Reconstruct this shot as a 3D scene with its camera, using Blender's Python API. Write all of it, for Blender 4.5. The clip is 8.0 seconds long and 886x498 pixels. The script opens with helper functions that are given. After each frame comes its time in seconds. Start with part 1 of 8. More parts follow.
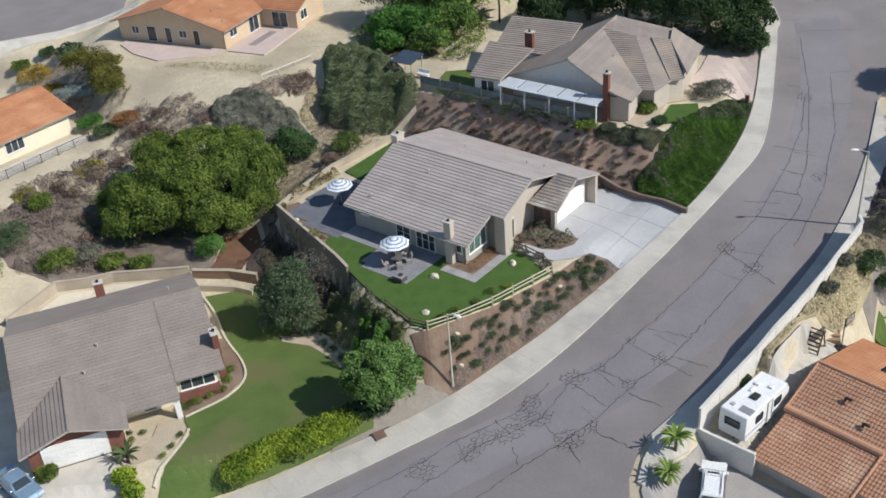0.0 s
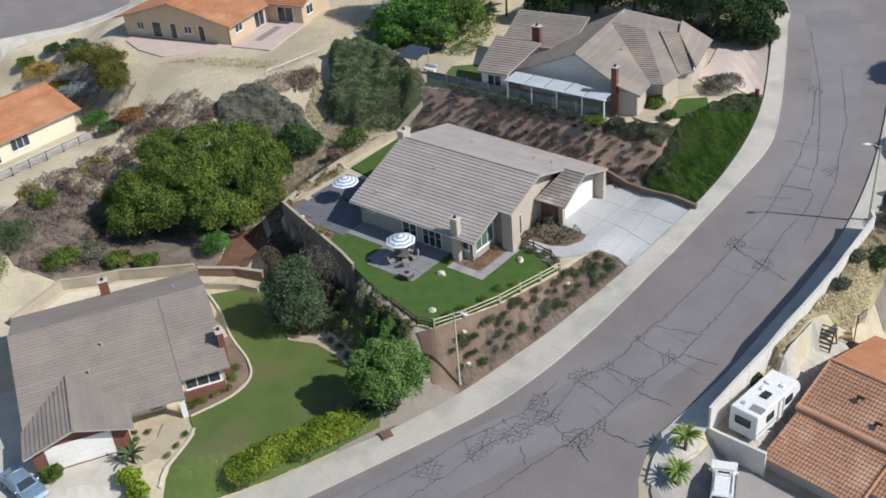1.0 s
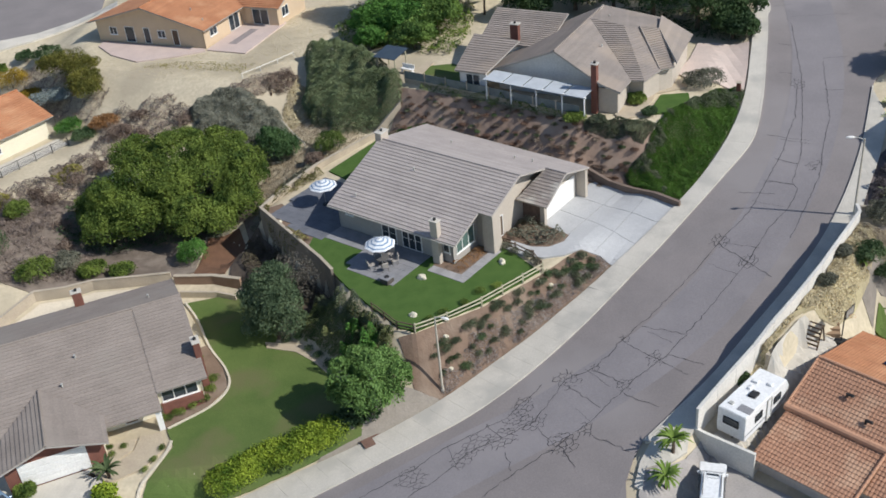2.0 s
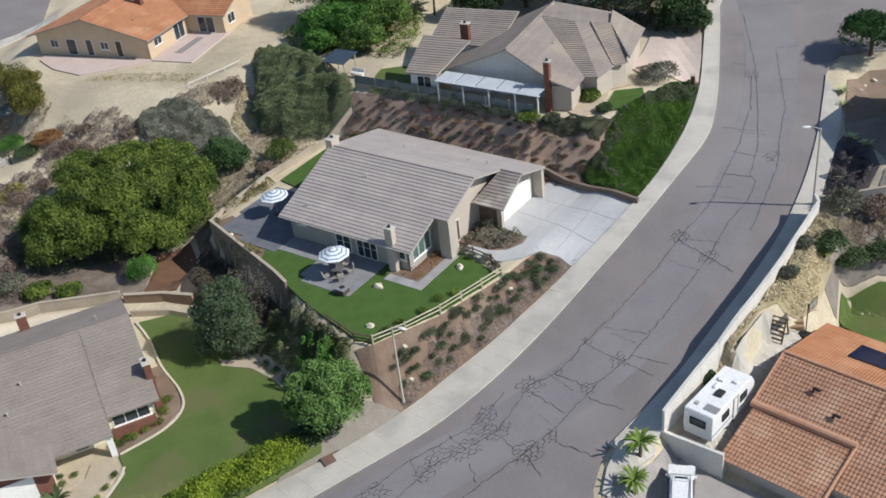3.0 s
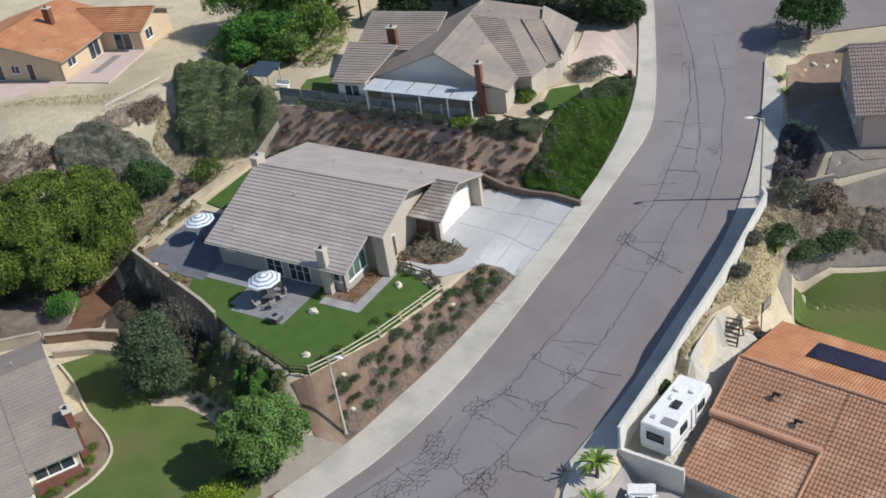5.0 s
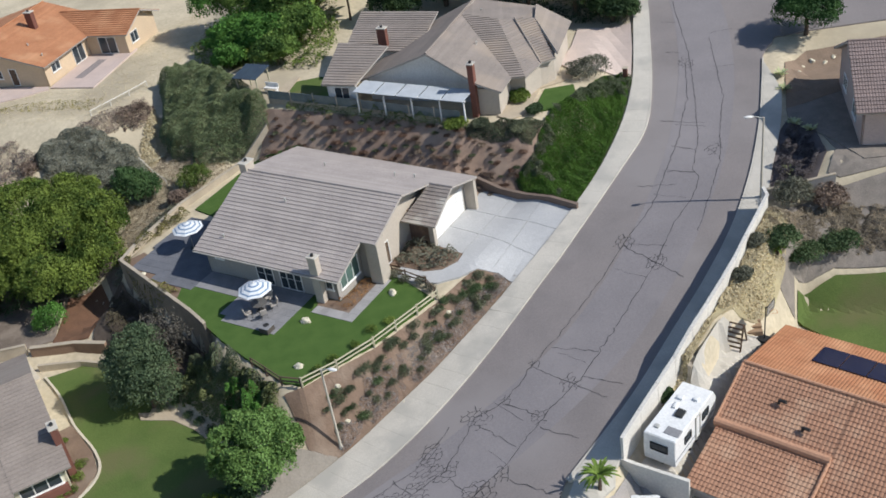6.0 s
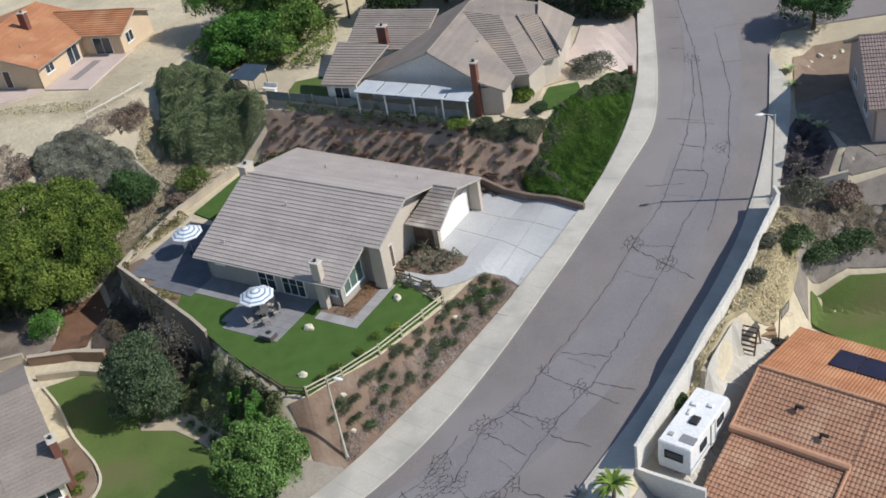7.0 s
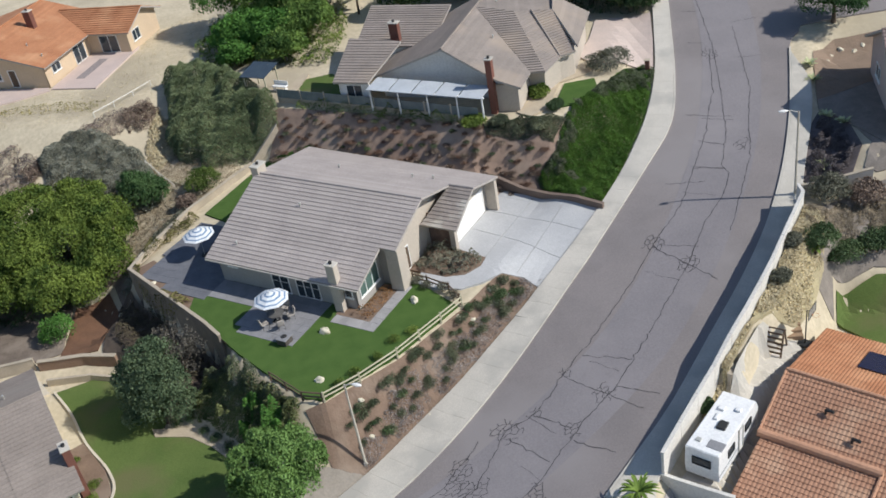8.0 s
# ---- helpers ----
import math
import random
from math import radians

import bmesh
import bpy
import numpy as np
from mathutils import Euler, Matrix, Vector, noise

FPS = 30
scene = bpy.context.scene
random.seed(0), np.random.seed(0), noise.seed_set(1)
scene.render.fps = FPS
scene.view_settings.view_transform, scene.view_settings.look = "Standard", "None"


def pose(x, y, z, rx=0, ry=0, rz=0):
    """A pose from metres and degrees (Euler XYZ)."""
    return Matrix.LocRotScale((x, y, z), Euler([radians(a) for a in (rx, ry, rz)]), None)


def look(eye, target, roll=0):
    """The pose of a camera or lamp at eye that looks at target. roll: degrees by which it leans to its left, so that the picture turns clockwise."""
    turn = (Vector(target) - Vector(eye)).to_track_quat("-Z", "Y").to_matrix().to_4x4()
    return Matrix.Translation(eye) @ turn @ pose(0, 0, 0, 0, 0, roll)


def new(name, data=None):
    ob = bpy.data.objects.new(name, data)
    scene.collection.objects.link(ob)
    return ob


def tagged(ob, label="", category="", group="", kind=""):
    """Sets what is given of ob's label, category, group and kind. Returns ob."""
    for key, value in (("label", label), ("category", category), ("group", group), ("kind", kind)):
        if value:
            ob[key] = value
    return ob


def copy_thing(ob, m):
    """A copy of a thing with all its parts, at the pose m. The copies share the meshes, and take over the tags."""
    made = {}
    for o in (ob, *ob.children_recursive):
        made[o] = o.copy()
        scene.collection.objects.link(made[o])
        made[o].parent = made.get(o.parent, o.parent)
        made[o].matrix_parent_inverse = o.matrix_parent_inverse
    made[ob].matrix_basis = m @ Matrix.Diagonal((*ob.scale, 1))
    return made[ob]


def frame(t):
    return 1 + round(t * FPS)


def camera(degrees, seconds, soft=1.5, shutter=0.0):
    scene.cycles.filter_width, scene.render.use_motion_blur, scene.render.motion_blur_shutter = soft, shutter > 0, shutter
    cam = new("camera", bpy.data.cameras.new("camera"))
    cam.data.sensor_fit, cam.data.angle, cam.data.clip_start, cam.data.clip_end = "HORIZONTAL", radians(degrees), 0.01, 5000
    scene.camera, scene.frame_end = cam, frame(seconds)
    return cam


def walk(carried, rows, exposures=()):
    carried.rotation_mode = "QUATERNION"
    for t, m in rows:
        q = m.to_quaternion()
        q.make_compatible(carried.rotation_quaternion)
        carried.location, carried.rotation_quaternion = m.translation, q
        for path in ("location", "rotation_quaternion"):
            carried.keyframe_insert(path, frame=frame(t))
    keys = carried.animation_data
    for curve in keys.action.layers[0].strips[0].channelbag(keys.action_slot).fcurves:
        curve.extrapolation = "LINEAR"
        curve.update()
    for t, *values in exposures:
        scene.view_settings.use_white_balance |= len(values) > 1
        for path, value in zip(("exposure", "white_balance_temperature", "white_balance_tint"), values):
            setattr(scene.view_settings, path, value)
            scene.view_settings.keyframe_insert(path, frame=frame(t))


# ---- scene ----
cam = camera(46.9, 8.0, soft=1.7)
PATH = [
    (0, (-1.068, -1.867, 48.111), (-1.022, -0.162, 47.066), -4.6),
    (0.5, (-1.024, -1.522, 48.054), (-0.986, 0.18, 47.004), -4.8),
    (1, (-0.855, -1.038, 47.902), (-0.827, 0.662, 46.848), -5.1),
    (2.5, (0.154, 1.3, 46.719), (0.238, 2.997, 45.663), -6.4),
    (3, (0.659, 2.293, 46.369), (0.78, 3.985, 45.31), -6.9),
    (3.5, (1.213, 3.363, 46.023), (1.365, 5.05, 44.961), -7.4),
    (4, (1.806, 4.419, 45.678), (1.981, 6.102, 44.612), -7.9),
    (4.5, (2.27, 5.402, 45.397), (2.465, 7.081, 44.328), -8.4),
    (6, (2.658, 8.316, 44.64), (2.882, 9.986, 43.563), -9.3),
    (6.5, (2.589, 9.276, 44.522), (2.815, 10.943, 43.441), -9.5),
    (7, (2.362, 10.185, 44.418), (2.59, 11.848, 43.331), -9.8),
    (7.5, (2.0, 11.076, 44.349), (2.225, 12.736, 43.257), -10.0),
    (8, (1.607, 11.911, 44.269), (1.827, 13.569, 43.172), -10.3),
]
walk(cam, [(t, look(eye, target, roll)) for t, eye, target, roll in PATH])

# ---- world, sun ----
SUN_AZ, SUN_EL = radians(-26.0), radians(42.0)
world = bpy.data.worlds.new("sky")
scene.world = world
world.use_nodes = True
wn = world.node_tree.nodes
sky = wn.new("ShaderNodeTexSky")
sky.sky_type, sky.sun_disc = "NISHITA", False
sky.sun_elevation, sky.sun_rotation = SUN_EL, math.pi / 2 - SUN_AZ
sky.air_density, sky.dust_density, sky.ozone_density = 1.0, 0.4, 2.5
wn["Background"].inputs[1].default_value = 0.122
world.node_tree.links.new(sky.outputs[0], wn["Background"].inputs[0])
sun = new("sun", bpy.data.lights.new("sun", "SUN"))
sun.data.energy, sun.data.angle, sun.data.color = 4.6, radians(0.53), (1.0, 0.975, 0.92)
sun_dir = Vector((math.cos(SUN_EL) * math.cos(SUN_AZ), math.cos(SUN_EL) * math.sin(SUN_AZ), math.sin(SUN_EL)))
sun.matrix_world = look(sun_dir * 300 + Vector((0, 80, 0)), (0, 80, 0))
scene.view_settings.exposure = -0.04


# ---- materials ----
MATS = {}


def mat(name, a, b=None, scale=1.0, rough=0.9, bump=0.0, fine=8.0, metal=0.0, c=None, patch=0.12, rnd=0.0, spec=0.3, detail=6.0):
    """A procedural surface: colours a and b mixed by noise at two scales, stains of colour c, fine relief, and a
    shift from object to object."""
    if name in MATS:
        return MATS[name]
    m = bpy.data.materials.new(name)
    m.use_nodes = True
    nt = m.node_tree
    bs = nt.nodes["Principled BSDF"]
    bs.inputs["Roughness"].default_value, bs.inputs["Metallic"].default_value = rough, metal
    bs.inputs["Specular IOR Level"].default_value = spec
    b = b or tuple(x * 0.8 for x in a)
    geo = nt.nodes.new("ShaderNodeNewGeometry")

    def noise_at(sc, det=4.0):
        n = nt.nodes.new("ShaderNodeTexNoise")
        n.inputs["Scale"].default_value, n.inputs["Detail"].default_value = sc, det
        nt.links.new(geo.outputs["Position"], n.inputs["Vector"])
        return n

    def ramp(src, lo, hi):
        r = nt.nodes.new("ShaderNodeMapRange")
        r.inputs["From Min"].default_value, r.inputs["From Max"].default_value = lo, hi
        nt.links.new(src, r.inputs["Value"])
        return r.outputs[0]

    def mix(f, x, y, kind="MIX"):
        k = nt.nodes.new("ShaderNodeMix")
        k.data_type, k.blend_type = "RGBA", kind
        for i, val in ((0, f), (6, x), (7, y)):
            if isinstance(val, (int, float)):
                k.inputs[i].default_value = val
            elif isinstance(val, tuple):
                k.inputs[i].default_value = (*val, 1)
            else:
                nt.links.new(val, k.inputs[i])
        return k.outputs[2]

    n1, n2 = noise_at(scale, detail), noise_at(scale * fine, 5.0)
    col = mix(ramp(n1.outputs[0], 0.32, 0.68), a, b)
    grain = mix(ramp(n2.outputs[0], 0.3, 0.7), (0.90, 0.90, 0.90), (1.10, 1.10, 1.10))
    col = mix(1.0, col, grain, "MULTIPLY")
    if c:
        n3 = noise_at(patch, 5.0)
        col = mix(ramp(n3.outputs[0], 0.50, 0.66), col, c)
    if rnd:
        oi = nt.nodes.new("ShaderNodeObjectInfo")
        v = nt.nodes.new("ShaderNodeMapRange")
        v.inputs["To Min"].default_value, v.inputs["To Max"].default_value = 1 - rnd, 1 + rnd
        nt.links.new(oi.outputs["Random"], v.inputs["Value"])
        h = nt.nodes.new("ShaderNodeHueSaturation")
        nt.links.new(v.outputs[0], h.inputs["Value"])
        nt.links.new(col, h.inputs["Color"])
        col = h.outputs[0]
    nt.links.new(col, bs.inputs["Base Color"])
    if bump:
        bp = nt.nodes.new("ShaderNodeBump")
        bp.inputs["Strength"].default_value, bp.inputs["Distance"].default_value = 0.7, bump
        nt.links.new(n2.outputs[0], bp.inputs["Height"])
        nt.links.new(bp.outputs[0], bs.inputs["Normal"])
    MATS[name] = m
    return m


def leaf_mat(name, a, b, scale=0.6, trans=0.25):
    """Foliage: colour by clump and by leaf, a little light through it."""
    if name in MATS:
        return MATS[name]
    m = bpy.data.materials.new(name)
    m.use_nodes = True
    nt = m.node_tree
    bs = nt.nodes["Principled BSDF"]
    bs.inputs["Roughness"].default_value, bs.inputs["Specular IOR Level"].default_value = 0.7, 0.25
    geo = nt.nodes.new("ShaderNodeNewGeometry")
    n = nt.nodes.new("ShaderNodeTexNoise")
    n.inputs["Scale"].default_value, n.inputs["Detail"].default_value = scale, 3.0
    nt.links.new(geo.outputs["Position"], n.inputs["Vector"])
    add = nt.nodes.new("ShaderNodeMath")
    add.operation = "MULTIPLY_ADD"
    add.inputs[1].default_value = 0.38
    nt.links.new(geo.outputs["Random Per Island"], add.inputs[0])
    r = nt.nodes.new("ShaderNodeMapRange")
    r.inputs["From Min"].default_value, r.inputs["From Max"].default_value = 0.35, 0.65
    r.inputs["To Min"].default_value, r.inputs["To Max"].default_value = -0.1, 0.72
    nt.links.new(n.outputs[0], r.inputs["Value"])
    nt.links.new(r.outputs[0], add.inputs[2])
    k = nt.nodes.new("ShaderNodeMix")
    k.data_type = "RGBA"
    nt.links.new(add.outputs[0], k.inputs[0])
    k.inputs[6].default_value, k.inputs[7].default_value = (*(q * 1.3 for q in a), 1), (*(q * 1.45 for q in b), 1)
    nt.links.new(k.outputs[2], bs.inputs["Base Color"])
    tr = nt.nodes.new("ShaderNodeBsdfTranslucent")
    nt.links.new(k.outputs[2], tr.inputs[0])
    ms = nt.nodes.new("ShaderNodeMixShader")
    ms.inputs[0].default_value = trans
    nt.links.new(bs.outputs[0], ms.inputs[1])
    nt.links.new(tr.outputs[0], ms.inputs[2])
    nt.links.new(ms.outputs[0], nt.nodes["Material Output"].inputs[0])
    MATS[name] = m
    return m


ASPHALT = mat("asphalt", (0.238, 0.212, 0.206), (0.205, 0.184, 0.180), 0.25, 0.95, 0.004, 40.0, c=(0.255, 0.232, 0.228), patch=0.09)
CRACK = mat("tar_crack", (0.075, 0.07, 0.075), None, 2.0, 0.9)
CONCRETE = mat("concrete", (0.56, 0.52, 0.455), (0.50, 0.465, 0.405), 0.6, 0.9, 0.003, 20.0, c=(0.43, 0.405, 0.36), patch=0.3)
DRIVE = mat("drive_concrete", (0.46, 0.46, 0.46), (0.41, 0.41, 0.415), 0.5, 0.9, 0.003, 20.0, c=(0.42, 0.42, 0.42), patch=0.25)
TANPAVE = mat("tan_paving", (0.47, 0.395, 0.29), (0.41, 0.34, 0.255), 0.8, 0.9, 0.004, 12.0)
SLATE = mat("slate_paving", (0.26, 0.255, 0.265), (0.215, 0.215, 0.225), 0.9, 0.85, 0.004, 10.0, rnd=0.05)
SLATE_DARK = mat("dark_slate_paving", (0.155, 0.16, 0.18), (0.125, 0.13, 0.148), 0.9, 0.85, 0.004, 10.0, rnd=0.05)
TURF = mat("turf", (0.078, 0.132, 0.036), (0.062, 0.112, 0.030), 0.9, 1.0, 0.03, 14.0, spec=0.05)
LAWN = mat("lawn", (0.115, 0.156, 0.049), (0.088, 0.13, 0.039), 0.35, 1.0, 0.03, 25.0, c=(0.135, 0.14, 0.062), patch=0.2, spec=0.05)
DRY = mat("dry_ground", (0.58, 0.50, 0.365), (0.47, 0.405, 0.295), 0.28, 1.0, 0.05, 9.0, c=(0.42, 0.36, 0.265), patch=0.11, spec=0.05)
MULCH = mat("mulch", (0.225, 0.158, 0.117), (0.175, 0.123, 0.092), 0.8, 1.0, 0.04, 8.0, c=(0.255, 0.195, 0.15), patch=0.3, spec=0.05)
STUCCO = mat("stucco", (0.50, 0.44, 0.37), (0.45, 0.395, 0.335), 0.5, 0.9, 0.004, 20.0)
STUCCO_GREY = mat("grey_stucco", (0.40, 0.37, 0.34), (0.35, 0.33, 0.30), 0.5, 0.9, 0.004, 20.0)
STUCCO_PEACH = mat("peach_stucco", (0.62, 0.48, 0.33), (0.56, 0.43, 0.30), 0.5, 0.9, 0.004, 20.0)
STUCCO_CREAM = mat("cream_stucco", (0.76, 0.70, 0.54), (0.70, 0.64, 0.50), 0.5, 0.9, 0.004, 20.0)
WHITE = mat("white_paint", (0.80, 0.79, 0.76), (0.72, 0.71, 0.69), 0.7, 0.6, 0.002, 12.0)
TILE_MAIN = mat("taupe_roof_tile", (0.41, 0.36, 0.335), (0.345, 0.305, 0.285), 0.5, 0.9, 0.01, 12.0, c=(0.39, 0.345, 0.32), patch=0.2, rnd=0.06)
TILE_GREY = mat("grey_roof_tile", (0.28, 0.238, 0.208), (0.234, 0.198, 0.173), 0.5, 0.9, 0.01, 12.0, c=(0.27, 0.235, 0.205), patch=0.15, rnd=0.05)
TILE_H2 = mat("brown_roof_tile", (0.30, 0.255, 0.225), (0.25, 0.215, 0.19), 0.5, 0.9, 0.01, 12.0, c=(0.34, 0.28, 0.23), patch=0.2, rnd=0.06)
TILE_ORANGE = mat("terracotta_tile", (0.46, 0.215, 0.11), (0.37, 0.16, 0.08), 0.5, 0.9, 0.01, 12.0, c=(0.50, 0.26, 0.14), patch=0.3, rnd=0.07)
TILE_RED = mat("red_clay_tile", (0.43, 0.235, 0.15), (0.33, 0.18, 0.115), 3.2, 0.9, 0.012, 6.0, c=(0.46, 0.285, 0.19), patch=0.5, rnd=0.05)
FASCIA = mat("fascia_paint", (0.42, 0.385, 0.35), (0.36, 0.33, 0.30), 1.0, 0.8)
BRICK = mat("brick_red", (0.20, 0.085, 0.062), (0.155, 0.068, 0.052), 2.0, 0.9, 0.006, 12.0, rnd=0.1)
STONE = mat("wall_block", (0.47, 0.40, 0.31), (0.40, 0.34, 0.265), 0.8, 0.95, 0.006, 10.0, c=(0.36, 0.31, 0.24), patch=0.3)
PALE_ROCK = mat("pale_boulder", (0.68, 0.63, 0.50), (0.55, 0.50, 0.38), 1.5, 0.9, 0.02, 6.0)
GLASS = mat("window_glass", (0.045, 0.055, 0.065), (0.035, 0.045, 0.055), 0.4, 0.08, spec=0.6)
DARK = mat("dark_paint", (0.035, 0.035, 0.035), None, 1.0, 0.6)
BARK = mat("bark", (0.15, 0.11, 0.08), (0.10, 0.075, 0.055), 2.0, 0.95, 0.02, 8.0)
WOOD_PALE = mat("pale_timber", (0.50, 0.46, 0.33), (0.42, 0.385, 0.27), 1.0, 0.8, 0.003, 12.0)
WOOD_DARK = mat("dark_timber", (0.14, 0.095, 0.065), (0.10, 0.07, 0.05), 1.5, 0.85, 0.004, 10.0)
STEEL = mat("galvanised", (0.55, 0.54, 0.50), None, 2.0, 0.5, metal=0.3)

LEAF_BIG = leaf_mat("broad_leaves", (0.024, 0.052, 0.009), (0.16, 0.21, 0.042))
LEAF_BRIGHT = leaf_mat("bright_leaves", (0.03, 0.085, 0.014), (0.10, 0.22, 0.045))
LEAF_DARK = leaf_mat("dark_leaves", (0.028, 0.055, 0.022), (0.085, 0.125, 0.055))
LEAF_GREY = leaf_mat("grey_green_leaves", (0.085, 0.09, 0.065), (0.175, 0.172, 0.128))
LEAF_SAGE = leaf_mat("sage_leaves", (0.05, 0.065, 0.04), (0.14, 0.15, 0.09))
LEAF_HEDGE = leaf_mat("yellow_green_leaves", (0.06, 0.115, 0.012), (0.25, 0.31, 0.035))
LEAF_GROUND = leaf_mat("ground_cover_leaves", (0.032, 0.075, 0.011), (0.066, 0.13, 0.02))
LEAF_HILL = leaf_mat("coyote_brush_leaves", (0.098, 0.13, 0.062), (0.17, 0.20, 0.105))
LEAF_BROWN = leaf_mat("dry_brush", (0.105, 0.075, 0.06), (0.21, 0.16, 0.125))
LEAF_TAN = leaf_mat("tan_brush", (0.14, 0.105, 0.08), (0.25, 0.20, 0.155))
LEAF_RUSSET = leaf_mat("russet_brush", (0.105, 0.062, 0.045), (0.20, 0.13, 0.095))
LEAF_MIX = leaf_mat("olive_sage", (0.05, 0.065, 0.035), (0.12, 0.14, 0.08))
LEAF_RUST = leaf_mat("rust_brush", (0.16, 0.08, 0.03), (0.26, 0.14, 0.06))
LEAF_GOLD = leaf_mat("golden_leaves", (0.14, 0.10, 0.015), (0.32, 0.22, 0.03))
LEAF_BLUE = leaf_mat("blue_grey_leaves", (0.13, 0.16, 0.16), (0.28, 0.32, 0.31))
LEAF_PURPLE = leaf_mat("purple_sage", (0.14, 0.128, 0.122), (0.26, 0.24, 0.232))
STRAW = leaf_mat("straw_grass", (0.33, 0.28, 0.18), (0.45, 0.39, 0.26))


# ---- mesh helpers ----
def part(name, bm, material, parent=None, label=""):
    """A bmesh as one mesh object, under a thing or a part."""
    me = bpy.data.meshes.new(name)
    bm.normal_update()
    bm.to_mesh(me)
    bm.free()
    me.materials.append(material)
    ob = new(name, me)
    if parent:
        ob.parent = parent
    if label:
        ob["label"] = label
    return ob


def mesh_part(name, verts, faces, material, parent=None, label="", smooth=False):
    me = bpy.data.meshes.new(name)
    me.from_pydata([tuple(map(float, p)) for p in verts], [], [tuple(map(int, f)) for f in faces])
    me.materials.append(material)
    if smooth:
        me.shade_smooth()
    ob = new(name, me)
    if parent:
        ob.parent = parent
    if label:
        ob["label"] = label
    return ob


def thing(name, m, label, category, group="", kind=""):
    ob = new(name)
    ob.empty_display_size = 0.2
    ob.matrix_world = m if isinstance(m, Matrix) else Matrix.Translation(m)
    return tagged(ob, label, category, group, kind)


def add_box(bm, x0, x1, y0, y1, z0, z1, bevel=0.0, m=None):
    vs = [bm.verts.new((x, y, z)) for z in (z0, z1) for y in (y0, y1) for x in (x0, x1)]
    fs = [bm.faces.new([vs[i] for i in q]) for q in ((0, 2, 3, 1), (4, 5, 7, 6), (0, 1, 5, 4), (2, 6, 7, 3), (0, 4, 6, 2), (1, 3, 7, 5))]
    if bevel:
        r = bmesh.ops.bevel(bm, geom=list({e for f in fs for e in f.edges}), offset=bevel, segments=1, affect="EDGES")
        vs = list({v for f in r["faces"] for v in f.verts} | {v for v in vs if v.is_valid})
    if m is not None:
        bmesh.ops.transform(bm, matrix=m, verts=vs)
    return vs


def box_part(name, x0, x1, y0, y1, z0, z1, material, parent, label="", bevel=0.015):
    bm = bmesh.new()
    add_box(bm, min(x0, x1), max(x0, x1), min(y0, y1), max(y0, y1), z0, z1, bevel)
    return part(name, bm, material, parent, label)


def add_tube(bm, a, b, r0, r1, n=8):
    a, b = Vector(a), Vector(b)
    q = (b - a).to_track_quat("Z", "Y").to_matrix()
    rings = []
    for p, r in ((a, r0), (b, r1)):
        rings.append([bm.verts.new(p + q @ Vector((r * math.cos(2 * math.pi * i / n), r * math.sin(2 * math.pi * i / n), 0))) for i in range(n)])
    for i in range(n):
        bm.faces.new((rings[0][i], rings[0][(i + 1) % n], rings[1][(i + 1) % n], rings[1][i]))
    bm.faces.new(rings[0][::-1])
    bm.faces.new(rings[1])


def add_prism(bm, poly, z0, z1):
    """An upright prism over a plan polygon (anticlockwise); z1 may be a list, one for each corner."""
    n = len(poly)
    z1 = z1 if isinstance(z1, (list, tuple)) else [z1] * n
    lo = [bm.verts.new((x, y, z0)) for x, y in poly]
    hi = [bm.verts.new((x, y, z)) for (x, y), z in zip(poly, z1)]
    for i in range(n):
        bm.faces.new((lo[i], lo[(i + 1) % n], hi[(i + 1) % n], hi[i]))
    bm.faces.new(lo[::-1])
    bm.faces.new(hi)


def spline(pts, step=0.8):
    """A smooth line through plan points, resampled at even steps."""
    p = np.array(pts, float)
    p = np.vstack([2 * p[0] - p[1], p, 2 * p[-1] - p[-2]])
    out = []
    for i in range(1, len(p) - 2):
        n = max(2, int(np.linalg.norm(p[i + 1] - p[i]) / step))
        for k in range(n):
            t = k / n
            a, b, c, d = p[i - 1], p[i], p[i + 1], p[i + 2]
            out.append(0.5 * (2 * b + (c - a) * t + (2 * a - 5 * b + 4 * c - d) * t * t + (3 * b - a - 3 * c + d) * t ** 3))
    out.append(p[-2])
    return np.array(out)


# ---- the lie of the land ----
CENTRE = spline([(-70, 26, -15), (-25, 46, -8.6), (-10, 50.5, -6.6), (2, 55, -4.8), (10, 58, -3.6), (19, 62.8, -2.0), (25.5, 68.3, -0.6),
                 (31.6, 75.2, 1.0), (37, 83, 2.7), (42, 93, 4.4), (46, 105, 5.9), (49, 120, 7.3), (51, 150, 9)], 1.0)
KERB_L = [(-70, 30.6), (-25, 49.3), (-10.4, 54.5), (-4.6, 56.6), (-1.1, 57.9), (2.1, 59.2), (5.4, 61.1), (8.5, 63.2), (12.3, 66.2), (18.4, 71.45), (21.4, 74.1), (28.4, 80.7),
          (32.5, 84.9), (35.4, 90.6), (38.4, 98.2), (41.6, 106.9), (43.4, 114), (45.6, 150)]
WALK_L = [(-70, 33.5), (-28, 51.5), (-17.4, 55.6), (-10.5, 57.6), (-4.7, 59.4), (0.4, 61.7), (4.4, 64.2), (8.0, 66.4), (11.5, 68.95), (16.9, 72.9), (23.5, 78.4),
          (27.6, 82.5), (31.2, 87.1), (34.2, 92.4), (36.7, 98.4), (40.2, 107.5), (42.0, 114), (44.0, 150)]
